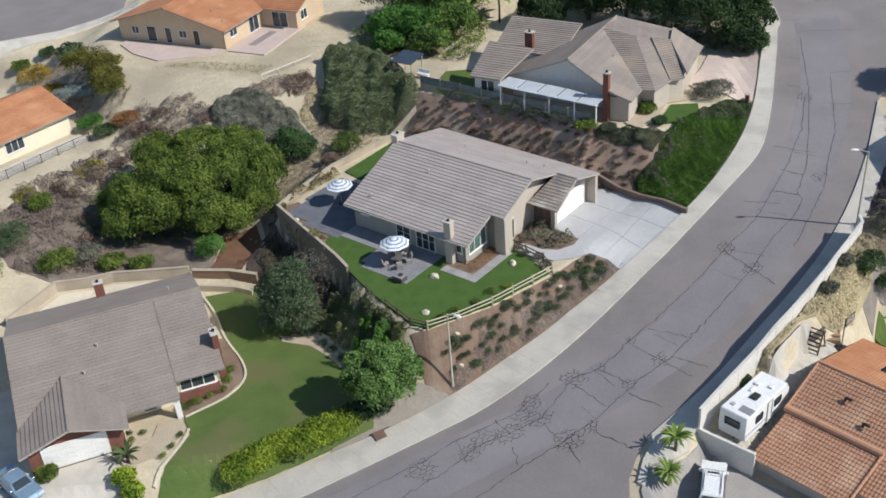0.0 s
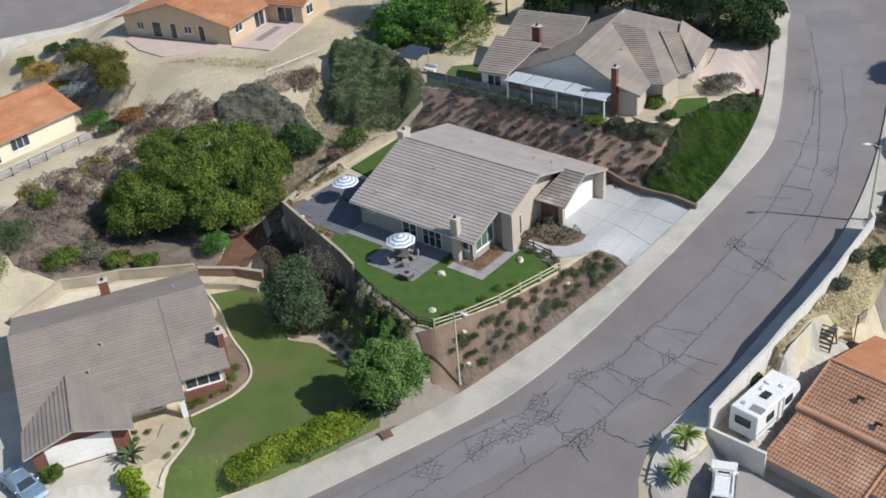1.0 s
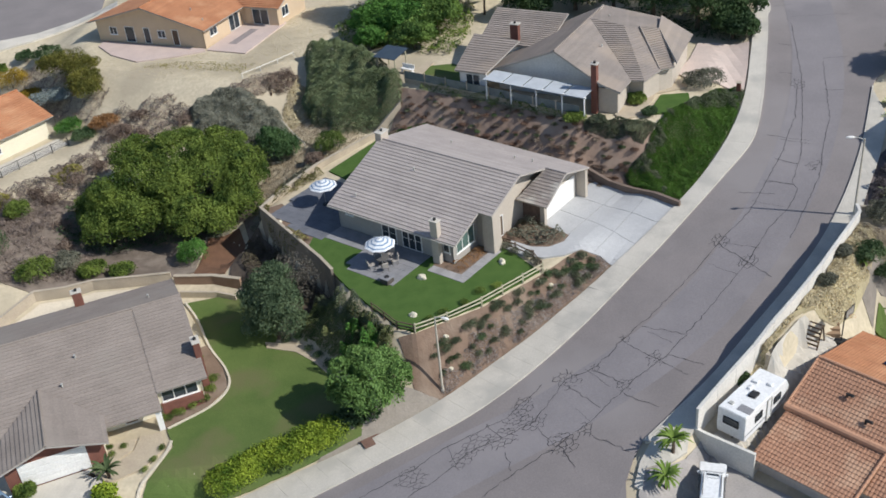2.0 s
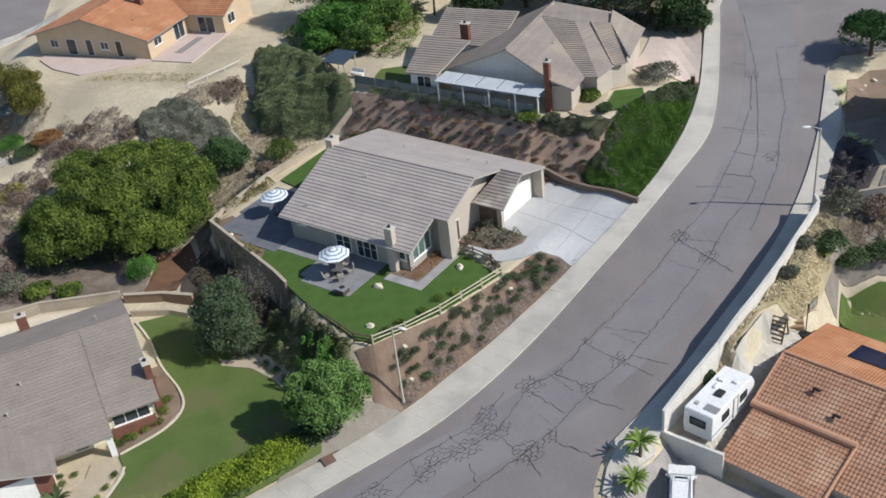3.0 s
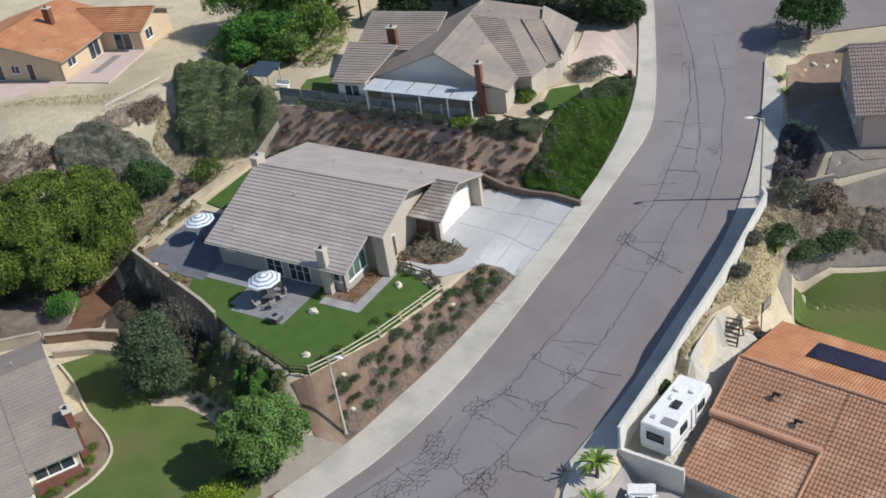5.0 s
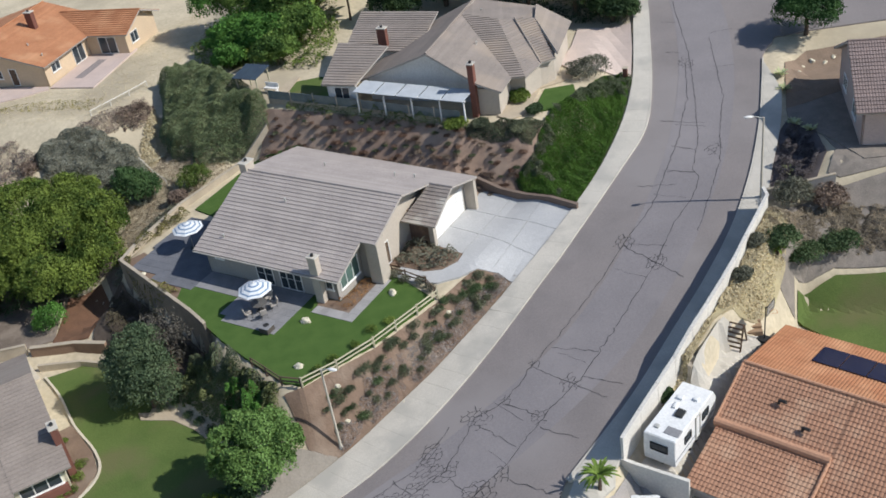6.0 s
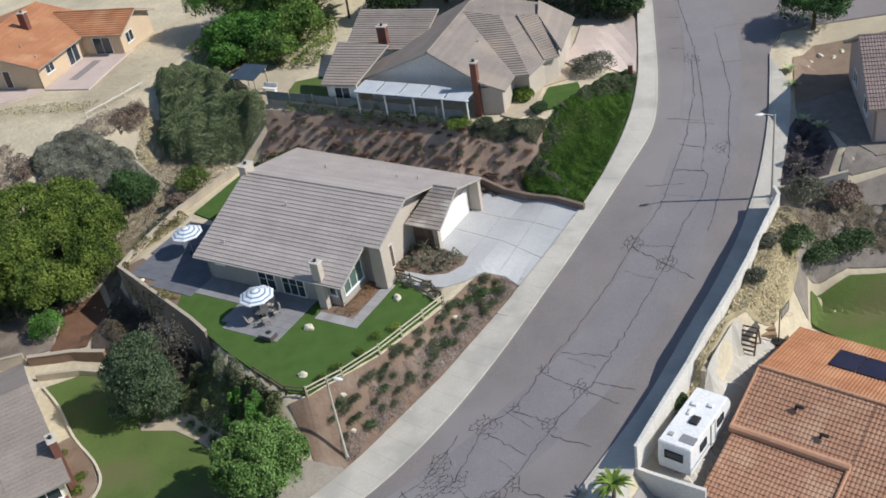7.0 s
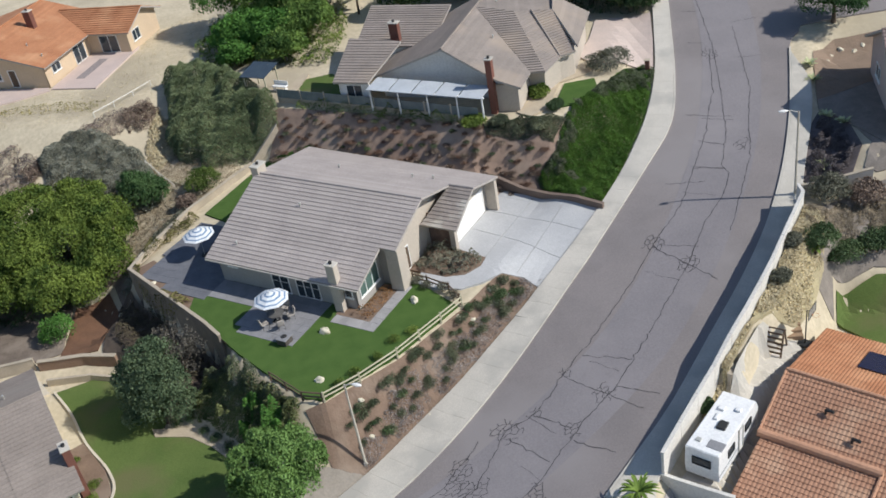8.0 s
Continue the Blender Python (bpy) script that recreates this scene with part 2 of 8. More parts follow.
KERB_R = [(10.5, 20), (11.2, 40), (11.7, 48.2), (12.5, 50.8), (14.0, 53.1), (16.3, 54.8), (20.4, 57.9), (25.0, 62.1), (29.2, 65.9), (33.4, 70.2), (37.5, 75.4),
          (41.3, 81.3), (44.0, 86.2), (46.0, 90.0), (48.2, 92.2), (52, 92.6), (80, 86)]
WALK_R = [(17.7, 53.1), (21.7, 56.6), (25.9, 60.1), (30.2, 63.9), (33.6, 67.4), (35.9, 69.7), (38.6, 74.0), (42.8, 80.3), (45.4, 85.2), (47.4, 88.9), (49.2, 90.6), (52, 91), (80, 84.2)]
WALL_FOOT = [(-8.1, 73.9), (-8.95, 76.3), (-15.0, 86.7), (-16.6, 85.8), (-11.2, 76.0), (-9.4, 73.4)]
REGIONS = [
    (0.0, [(-7.6, 74.7), (-14.5, 87.3), (-9.2, 94.6), (-3.2, 100.5), (-2.6, 98.3), (15.4, 82.9), (17.0, 84.4), (19.5, 82.0), (12.8, 73.2), (9.8, 71.0), (4.4, 67.1), (-1.0, 64.7),
           (-2.3, 65.3), (-4.2, 68.3), (-6.5, 72.4)]),
    (5.0, [(0.8, 103.0), (16.8, 89.0), (22, 86.8), (27, 88.2), (31, 92.8), (32.5, 98), (36, 106), (34, 116), (6, 118), (-3, 112)]),
    (-3.4, WALL_FOOT),
    (4.0, [(-36, 120), (-17, 111.5), (-11.3, 116.7), (-5.8, 127.7), (-5, 147), (-38, 150), (-41, 135)]),
    (-5.0, [(-39.5, 77.4), (-32.4, 82.6), (-23.7, 82.6), (-17.5, 81.2), (-13.6, 74.5), (-7.8, 67.4), (-6.3, 62.6), (-9, 61.3), (-16, 58.8), (-21.5, 57.2), (-27, 56.5),
            (-34, 54), (-44, 58)]),
    (-1.0, [(-38.3, 110.2), (-46.5, 101.3), (-75, 112), (-60, 136), (-46, 122)]),
    (-3.6, [(19.2, 53.2), (23.5, 57.0), (25.0, 55.2), (20.8, 51.6)]),
    (-4.8, [(18.4, 52.2), (20.6, 51.0), (25.3, 54.8), (28.5, 57.6), (32.5, 60.2), (35.4, 63.2), (37, 64.6), (42, 62), (52, 54), (40, 38), (26, 36), (16.5, 40), (15.3, 48)]),
    (lambda x, y: street_height(x, y) + 1.5, [(24.2, 58.2), (26.3, 60.0), (30.5, 63.7), (33.9, 67.2), (36.0, 69.3), (36.6, 68.6), (34.5, 66.5), (31.1, 63.0), (26.9, 59.3), (24.6, 57.7)]),
    (-2.4, [(25.6, 58.0), (27.8, 60.0), (29.2, 60.6), (30.6, 60.4), (31.2, 60.0), (30.0, 59.6), (28.2, 59.0), (26.2, 57.8)]),
    (3.0, [(43.5, 73), (45.5, 81), (49.5, 88.6), (62, 85), (62, 66), (48, 70)]),
    (-4.5, [(-31, 87), (-19, 85), (-16.5, 87.5), (-22, 93), (-33, 93)]),
    (3.0, [(-56, 137), (-48.5, 139), (-41, 146), (-45, 180), (-150, 190), (-110, 130)]),
    (7.5, [(2, 128), (30, 124), (40, 150), (0, 160)]),
]


def in_poly(x, y, poly):
    inside = np.zeros(x.shape, bool)
    n = len(poly)
    for i in range(n):
        (x0, y0), (x1, y1) = poly[i], poly[(i + 1) % n]
        if y0 != y1:
            inside ^= ((y0 > y) != (y1 > y)) & (x < (x1 - x0) * (y - y0) / (y1 - y0) + x0)
    return inside


def poly_dist(x, y, poly):
    d = np.full(x.shape, 1e9)
    n = len(poly)
    for i in range(n):
        (x0, y0), (x1, y1) = poly[i], poly[(i + 1) % n]
        dx, dy = x1 - x0, y1 - y0
        t = np.clip(((x - x0) * dx + (y - y0) * dy) / (dx * dx + dy * dy + 1e-12), 0, 1)
        d = np.minimum(d, np.hypot(x - x0 - t * dx, y - y0 - t * dy))
    return np.where(in_poly(x, y, poly), 0.0, d)


STREET = [tuple(p) for p in spline(WALK_L, 3.0)] + [(80, 150), (80, 84.2)] + [tuple(p) for p in spline(WALK_R, 3.0)[::-1]] + [(14, 51), (12.5, 48), (12, 20)]


def street_height(x, y):
    best, z = np.full(x.shape, 1e9), np.zeros(x.shape)
    for i in range(len(CENTRE) - 1):
        a, b = CENTRE[i], CENTRE[i + 1]
        dx, dy = b[0] - a[0], b[1] - a[1]
        t = np.clip(((x - a[0]) * dx + (y - a[1]) * dy) / (dx * dx + dy * dy + 1e-12), 0, 1)
        d = np.hypot(x - a[0] - t * dx, y - a[1] - t * dy)
        near = d < best
        best, z = np.where(near, d, best), np.where(near, a[2] + t * (b[2] - a[2]), z)
    return z


def land(x, y):
    """The height of the land: level lots, the sloping street, and banks between them."""
    x, y = np.asarray(x, float), np.asarray(y, float)
    wsum, zsum = np.full(x.shape, 2e-5), np.full(x.shape, 2e-5 * 1.0)
    for z, poly in REGIONS:
        w = 1 / (poly_dist(x, y, poly) + 0.02) ** 1.5
        wsum, zsum = wsum + w, zsum + w * (z(x, y) if callable(z) else z)
    w = 1 / (poly_dist(x, y, STREET) + 0.02) ** 1.5
    return (zsum + w * street_height(x, y)) / (wsum + w)


def at(x, y):
    return float(land(np.array([x]), np.array([y]))[0])


SINK = 0.10  # bare ground lies this far under the laid surfaces


def drape(name, poly, material, off=0.0, step=1.0, label="", category="", kind="structure", skirt=0.25, rough=0.0):
    """A laid surface over a plan polygon: it follows the land and has an edge of its own."""
    from mathutils.geometry import delaunay_2d_cdt
    ring = []
    n = len(poly)
    for i in range(n):
        a, b = np.array(poly[i], float), np.array(poly[(i + 1) % n], float)
        k = max(1, int(np.linalg.norm(b - a) / step))
        ring += [a + (b - a) * j / k for j in range(k)]
    ring = np.array(ring)
    gx, gy = np.meshgrid(np.arange(ring[:, 0].min(), ring[:, 0].max(), step), np.arange(ring[:, 1].min(), ring[:, 1].max(), step))
    gx, gy = gx.ravel() + 0.013, gy.ravel() + 0.017
    keep = in_poly(gx, gy, [tuple(p) for p in ring])
    gx, gy = gx[keep], gy[keep]
    edge = np.full(gx.shape, 1e9)
    for i in range(len(ring)):
        edge = np.minimum(edge, np.hypot(gx - ring[i, 0], gy - ring[i, 1]))
    gx, gy = gx[edge > step * 0.4], gy[edge > step * 0.4]
    pts = np.vstack([ring, np.stack([gx, gy], 1)])
    m = len(ring)
    vs, _, fs, *_ = delaunay_2d_cdt([Vector(p) for p in pts], [], [list(range(m))], 1, 1e-5)
    xy = np.array([tuple(v) for v in vs])
    z = land(xy[:, 0], xy[:, 1]) + off
    if rough:
        z = z + np.array([rough * noise.noise(Vector((a * 1.7, b * 1.7, 0))) for a, b in xy])
    verts = [(a, b, c) for (a, b), c in zip(xy, z)]
    faces = [tuple(f) for f in fs]
    base = len(verts)
    verts += [(a, b, c - skirt) for a, b, c in verts[:m]]
    faces += [(i, base + i, base + (i + 1) % m, (i + 1) % m) for i in range(m)]
    ob = mesh_part(name, verts, faces, material)
    return tagged(ob, label, category, kind=kind)


def ribbon(name, left, right, material, off, label, category, skirt=0.3, kind="structure"):
    """A strip between two lines of equal count."""
    left, right = np.array(left), np.array(right)
    n = len(left)
    zl, zr = land(left[:, 0], left[:, 1]) + off, land(right[:, 0], right[:, 1]) + off
    verts = [(*p[:2], z) for p, z in zip(left, zl)] + [(*p[:2], z) for p, z in zip(right, zr)]
    verts += [(x, y, z - skirt) for x, y, z in verts]
    faces = []
    for i in range(n - 1):
        faces += [(i, i + 1, n + i + 1, n + i), (i, 2 * n + i, 2 * n + i + 1, i + 1), (n + i, n + i + 1, 3 * n + i + 1, 3 * n + i)]
    faces += [(0, n, 3 * n, 2 * n), (n - 1, 3 * n - 1, 4 * n - 1, 2 * n - 1)]
    return tagged(mesh_part(name, verts, faces, material), label, category, kind=kind)


def resample(line, n):
    line = np.array(line, float)[:, :2]
    s = np.concatenate([[0], np.cumsum(np.linalg.norm(np.diff(line, axis=0), axis=1))])
    q = np.linspace(0, s[-1], n)
    return np.stack([np.interp(q, s, line[:, 0]), np.interp(q, s, line[:, 1])], 1)


def offset(line, d):
    """A plan line moved d to its left."""
    t = np.gradient(line, axis=0)
    t /= np.linalg.norm(t, axis=1)[:, None]
    return line + d * np.stack([-t[:, 1], t[:, 0]], 1)


# ---- ground ----
def build_ground():
    fx, fy = np.arange(-62, 66, 0.7), np.arange(40, 152, 0.7)
    grow = np.array([3, 8, 16, 30, 55, 100, 180, 320, 600, 1100, 2200.0])
    xs, ys = np.concatenate([-62 - grow[::-1], fx, fx[-1] + grow]), np.concatenate([40 - grow[::-1], fy, fy[-1] + grow])
    gx, gy = np.meshgrid(xs, ys)
    z = land(gx.ravel(), gy.ravel()) - SINK
    bumps = np.array([noise.noise(Vector((a * 0.5, b * 0.5, 0))) + 0.5 * noise.noise(Vector((a * 1.3, b * 1.3, 3))) for a, b in zip(gx.ravel(), gy.ravel())])
    z = z + 0.03 * bumps - 0.03
    z = np.where(poly_dist(gx.ravel(), gy.ravel(), WALL_FOOT) < 0.8, np.minimum(z, -3.6), z)
    nx, ny = len(xs), len(ys)
    faces = [(j * nx + i, j * nx + i + 1, (j + 1) * nx + i + 1, (j + 1) * nx + i) for j in range(ny - 1) for i in range(nx - 1)]
    ob = mesh_part("ground", np.stack([gx.ravel(), gy.ravel(), z], 1), faces, DRY, smooth=True)
    tagged(ob, "dry straw-coloured hillside of bare earth and weeds", "ground", kind="structure")


build_ground()


# ---- builders ----
def clip_band(poly, k, lo, hi):
    """A plane polygon (pairs) cut to lo <= p[k] <= hi."""
    for bound, sign in ((lo, 1), (hi, -1)):
        out = []
        for i, p in enumerate(poly):
            q = poly[(i + 1) % len(poly)]
            dp, dq = sign * (p[k] - bound), sign * (q[k] - bound)
            if dp >= 0:
                out.append(p)
            if (dp > 0 > dq) or (dp < 0 < dq):
                t = dp / (dp - dq)
                out.append((p[0] + t * (q[0] - p[0]), p[1] + t * (q[1] - p[1])))
        poly = out
        if len(poly) < 3:
            return []
    return poly


def roof_plane(parent, corners, material, course=0.4, lip=0.05, thick=0.16, barrel=0.0, name="roof_slope"):
    """One slope of a roof: a deck with overlapping courses of tile on it, each course a part."""
    ps = [Vector(c) for c in corners]
    n = Vector((0, 0, 0))
    for i in range(len(ps)):
        n += ps[i].cross(ps[(i + 1) % len(ps)])
    n.normalize()
    if n.z < 0:
        n = -n
        ps.reverse()
    e1 = Vector((0, 0, 1)).cross(n).normalized()
    e2 = n.cross(e1)
    o = ps[0]
    flat = [((p - o).dot(e1), (p - o).dot(e2)) for p in ps]
    bm = bmesh.new()
    top = [bm.verts.new(o + e1 * a + e2 * b - n * 0.01) for a, b in flat]
    low = [bm.verts.new(o + e1 * a + e2 * b - n * thick) for a, b in flat]
    bm.faces.new(top)
    bm.faces.new(low[::-1])
    for i in range(len(flat)):
        j = (i + 1) % len(flat)
        bm.faces.new((top[j], top[i], low[i], low[j]))
    deck = part(name, bm, FASCIA, parent)
    b0, b1 = min(p[1] for p in flat), max(p[1] for p in flat)
    rows = max(1, round((b1 - b0) / course))
    c = (b1 - b0) / rows
    rng = random.Random(int(abs(o.x * 31 + o.y * 17 + o.z * 7) * 10) + len(ps))
    for r in range(rows):
        lo, hi = b0 + r * c, b0 + (r + 1) * c
        piece = clip_band(flat, 1, lo, hi)
        if len(piece) < 3:
            continue
        verts, faces = [], []
        if barrel:
            a0, a1 = min(p[0] for p in piece), max(p[0] for p in piece)
            cols = max(2, int((a1 - a0) / (barrel / 4)))
            lo_l = [p[0] for p in piece if p[1] < lo + c * 0.3] or [a0, a1]
            hi_l = [p[0] for p in piece if p[1] > hi - c * 0.3] or [a0, a1]
            for b, line, lift in ((lo, lo_l, lip), (hi, hi_l, 0.0)):
                for i in range(cols + 1):
                    s = i / cols
                    a = min(line) + s * (max(line) - min(line))
                    w = 0.038 * abs(math.sin(math.pi * a / barrel)) + rng.uniform(0, 0.006)
                    verts.append(o + e1 * a + e2 * b + n * (lift + w))
            for i in range(cols + 1):
                verts.append(verts[i] - n * (lip + 0.03))
            m = cols + 1
            for i in range(cols):
                faces += [(i, i + 1, m + i + 1, m + i), (2 * m + i, 2 * m + i + 1, i + 1, i)]
        else:
            k = len(piece)
            for a, b in piece:
                verts.append(o + e1 * a + e2 * b + n * (lip * (1 - (b - lo) / c) + rng.uniform(0, 0.006) + 0.004))
            for a, b in piece:
                verts.append(o + e1 * a + e2 * b - n * 0.004)
            faces = [tuple(range(k)), tuple(range(2 * k - 1, k - 1, -1))] + [(i, k + i, k + (i + 1) % k, (i + 1) % k) for i in range(k)]
        mesh_part("tile_course", verts, faces, material, deck)
    return deck


def ridge_cap(parent, a, b, material, r=0.11, name="ridge_cap"):
    """A line of half-round ridge tiles, each lapped over the next."""
    a, b = Vector(a), Vector(b)
    n = max(1, round((b - a).length / 0.42))
    bm = bmesh.new()
    for i in range(n):
        p, q = a.lerp(b, i / n), a.lerp(b, (i + 1.06) / n)
        add_tube(bm, p + Vector((0, 0, 0.0)), q, r, r * 0.82, 8)
    return part(name, bm, material, parent)


def wall_prism(parent, poly, z0, tops, material, name="wall", label=""):
    bm = bmesh.new()
    add_prism(bm, poly, z0, tops)
    bmesh.ops.recalc_face_normals(bm, faces=bm.faces)
    return part(name, bm, material, parent, label)


def opening(parent, pos, turn, w, h, panes=2, frame_mat=None, pane_mat=None, name="window", sill=True, bars=0):
    """A window or glazed door on a wall: casing proud of the wall, panes set back in it. pos: foot of its middle; it faces its own -y."""
    frame_mat, pane_mat = frame_mat or WHITE, pane_mat or GLASS
    m = Matrix.Translation(pos) @ Matrix.Rotation(radians(turn), 4, "Z")
    bm = bmesh.new()
    t = 0.07
    for x0, x1, z0, z1 in ((-w / 2, w / 2, 0, t), (-w / 2, w / 2, h - t, h), (-w / 2, -w / 2 + t, t, h - t), (w / 2 - t, w / 2, t, h - t)):
        add_box(bm, x0, x1, -0.07, 0.03, z0, z1, 0.006)
    for i in range(1, panes):
        x = -w / 2 + w * i / panes
        add_box(bm, x - 0.03, x + 0.03, -0.06, 0.03, t, h - t)
    for i in range(bars):
        z = t + (h - 2 * t) * (i + 1) / (bars + 1)
        add_box(bm, -w / 2 + t, w / 2 - t, -0.04, 0.02, z - 0.015, z + 0.015)
    if sill:
        add_box(bm, -w / 2 - 0.06, w / 2 + 0.06, -0.12, 0.02, -0.07, 0.0, 0.006)
    bmesh.ops.transform(bm, matrix=m, verts=bm.verts)
    ob = part(name, bm, frame_mat, parent)
    for i in range(panes):
        bm = bmesh.new()
        add_box(bm, -w / 2 + w * i / panes + 0.04, -w / 2 + w * (i + 1) / panes - 0.04, -0.02, 0.01, t * 0.8, h - t * 0.8)
        bmesh.ops.transform(bm, matrix=m, verts=bm.verts)
        part("pane", bm, pane_mat, ob)
    return ob


def garage_door(parent, pos, turn, w, h, material, rows=4):
    m = Matrix.Translation(pos) @ Matrix.Rotation(radians(turn), 4, "Z")
    bm = bmesh.new()
    add_box(bm, -w / 2 - 0.1, w / 2 + 0.1, -0.05, 0.02, h, h + 0.12, 0.01)
    add_box(bm, -w / 2 - 0.1, -w / 2, -0.05, 0.02, 0, h, 0.01)
    add_box(bm, w / 2, w / 2 + 0.1, -0.05, 0.02, 0, h, 0.01)
    bmesh.ops.transform(bm, matrix=m, verts=bm.verts)
    door = part("garage_door", bm, material, parent, "white sectional garage door")
    for r in range(rows):
        bm = bmesh.new()
        add_box(bm, -w / 2, w / 2, -0.03, 0.02, h * r / rows + 0.008, h * (r + 1) / rows - 0.008, 0.006)
        for k in range(4):
            x0 = -w / 2 + w * k / 4 + 0.12
            add_box(bm, x0, x0 + w / 4 - 0.24, -0.042, -0.03, h * r / rows + 0.1, h * (r + 1) / rows - 0.1, 0.004)
        bmesh.ops.transform(bm, matrix=m, verts=bm.verts)
        part("door_panel", bm, material, door)
    return door


def chimney(parent, x, y, z0, z1, w, d, material, cap=None):
    bm = bmesh.new()
    add_box(bm, x - w / 2, x + w / 2, y - d / 2, y + d / 2, z0, z1, 0.02)
    ch = part("chimney", bm, material, parent)
    bm = bmesh.new()
    add_box(bm, x - w / 2 - 0.07, x + w / 2 + 0.07, y - d / 2 - 0.07, y + d / 2 + 0.07, z1, z1 + 0.1, 0.015)
    part("chimney_cap", bm, cap or CONCRETE, ch)
    bm = bmesh.new()
    add_tube(bm, (x, y, z1 + 0.1), (x, y, z1 + 0.3), 0.13, 0.13, 10)
    part("flue", bm, DARK, ch)
    return ch


def vent_pipe(parent, x, y, z, h=0.4, r=0.06):
    bm = bmesh.new()
    add_tube(bm, (x, y, z - 0.1), (x, y, z + h), r, r, 8)
    add_tube(bm, (x, y, z + h), (x, y, z + h + 0.06), r * 1.6, r * 1.6, 8)
    part("vent_pipe", bm, STEEL, parent)


# ---- foliage ----
def leaves(rng, lobes, count, size, flat=0.4, inner=0.25):
    """Leaf clumps over a set of lobes (x, y, z, rx, ry, rz): two crossed blades a clump. Returns vertices and faces."""
    lobes = np.array(lobes, float)
    area = (lobes[:, 3] * lobes[:, 4] + lobes[:, 4] * lobes[:, 5] + lobes[:, 3] * lobes[:, 5])
    pick = rng.choice(len(lobes), count, p=area / area.sum())
    d = rng.normal(size=(count, 3))
    d /= np.linalg.norm(d, axis=1)[:, None]
    d[:, 2] = np.where(d[:, 2] < -0.35, -d[:, 2] * 0.5, d[:, 2])
    L = lobes[pick]
    # an uneven outline: bulges and hollows at two sizes
    ph = rng.uniform(0, 6.28, (len(lobes), 6))[pick]
    bulge = 1 + 0.10 * np.sin(3.1 * d[:, 0] + ph[:, 0]) * np.sin(2.7 * d[:, 1] + ph[:, 1]) + 0.09 * np.sin(7 * d[:, 0] + ph[:, 2]) * np.sin(6 * d[:, 2] + ph[:, 3]) \
        + 0.07 * np.sin(11 * d[:, 1] + ph[:, 4]) * np.sin(12 * d[:, 0] + ph[:, 5])
    rad = bulge * np.where(rng.random(count) < inner, rng.uniform(0.62, 0.9, count), rng.uniform(0.88, 1.08, count) + 0.12 * rng.random(count) ** 6)
    p = L[:, :3] + d * L[:, 3:6] * rad[:, None]
    nrm = d / L[:, 3:6]
    nrm /= np.linalg.norm(nrm, axis=1)[:, None]
    nrm = nrm * (1 - flat) + rng.normal(size=(count, 3)) * flat
    nrm /= np.linalg.norm(nrm, axis=1)[:, None]
    t1 = np.cross(nrm, rng.normal(size=(count, 3)))
    t1 /= np.linalg.norm(t1, axis=1)[:, None]
    t2 = np.cross(nrm, t1)
    s = size * rng.uniform(0.55, 1.35, count)[:, None]
    bend = nrm * s * 0.35
    v = np.stack([p - t1 * s, p - t2 * s * 0.55 + bend, p + t1 * s, p + t2 * s * 0.55 + bend * 0.6], 1).reshape(-1, 3)
    i = np.arange(count) * 4
    f = np.concatenate([np.stack([i, i + 1, i + 2], 1), np.stack([i, i + 2, i + 3], 1)])
    return v, f


def fast_mesh(name, v, f, material, parent=None, label=""):
    """A mesh straight from arrays of points and triangles."""
    me = bpy.data.meshes.new(name)
    me.vertices.add(len(v))
    me.vertices.foreach_set("co", np.ascontiguousarray(v, dtype=np.float32).ravel())
    me.loops.add(len(f) * 3)
    me.loops.foreach_set("vertex_index", np.ascontiguousarray(f, dtype=np.int32).ravel())
    me.polygons.add(len(f))
    me.polygons.foreach_set("loop_start", np.arange(0, len(f) * 3, 3, dtype=np.int32))
    me.update(calc_edges=True)
    me.materials.append(material)
    ob = new(name, me)
    if parent:
        ob.parent = parent
    if label:
        ob["label"] = label
    return ob


def tree(name, x, y, lobes, trunk, material, label, count, size, seed, z=None, category="tree", limbs=5, flat=0.45, sub=0, lean=(0, 0)):
    """A tree: tapered trunk, limbs into the lobes, a crown of leaf clumps. Lobes are relative to its foot."""
    rng = np.random.default_rng(seed)
    z = at(x, y) - SINK - 0.05 if z is None else z
    root = thing(name, (x, y, z), label, category)
    lobes = [tuple(l) for l in lobes]
    if sub:
        extra = []
        for l in lobes:
            for _ in range(sub):
                d = rng.normal(size=3)
                d /= np.linalg.norm(d)
                d[2] = abs(d[2]) if d[2] < -0.3 else d[2]
                k = rng.uniform(0.22, 0.40)
                extra.append((l[0] + d[0] * l[3] * 0.9, l[1] + d[1] * l[4] * 0.9, l[2] + d[2] * l[5] * 0.9, l[3] * k, l[4] * k, l[5] * k))
        lobes += extra
    top = max(l[2] for l in lobes)
    bm = bmesh.new()
    fork = Vector((lean[0] * 0.5, lean[1] * 0.5, top * 0.42))
    add_tube(bm, (0, 0, -0.1), fork * 0.5, trunk * 1.25, trunk * 0.95, 10)
    add_tube(bm, fork * 0.5, fork, trunk * 0.95, trunk * 0.75, 10)
    part("trunk", bm, BARK, root)
    for l in lobes[:limbs]:
        bm = bmesh.new()
        mid = fork.lerp(Vector(l[:3]), 0.5) + Vector((0, 0, 0.25 * trunk))
        add_tube(bm, fork * 0.98, mid, trunk * 0.5, trunk * 0.33, 7)
        add_tube(bm, mid, Vector(l[:3]), trunk * 0.33, trunk * 0.12, 7)
        part("limb", bm, BARK, root)
    v, f = leaves(rng, lobes, count, size, flat)
    fast_mesh("crown", v, f, material, root)
    return root


PROTO = {}


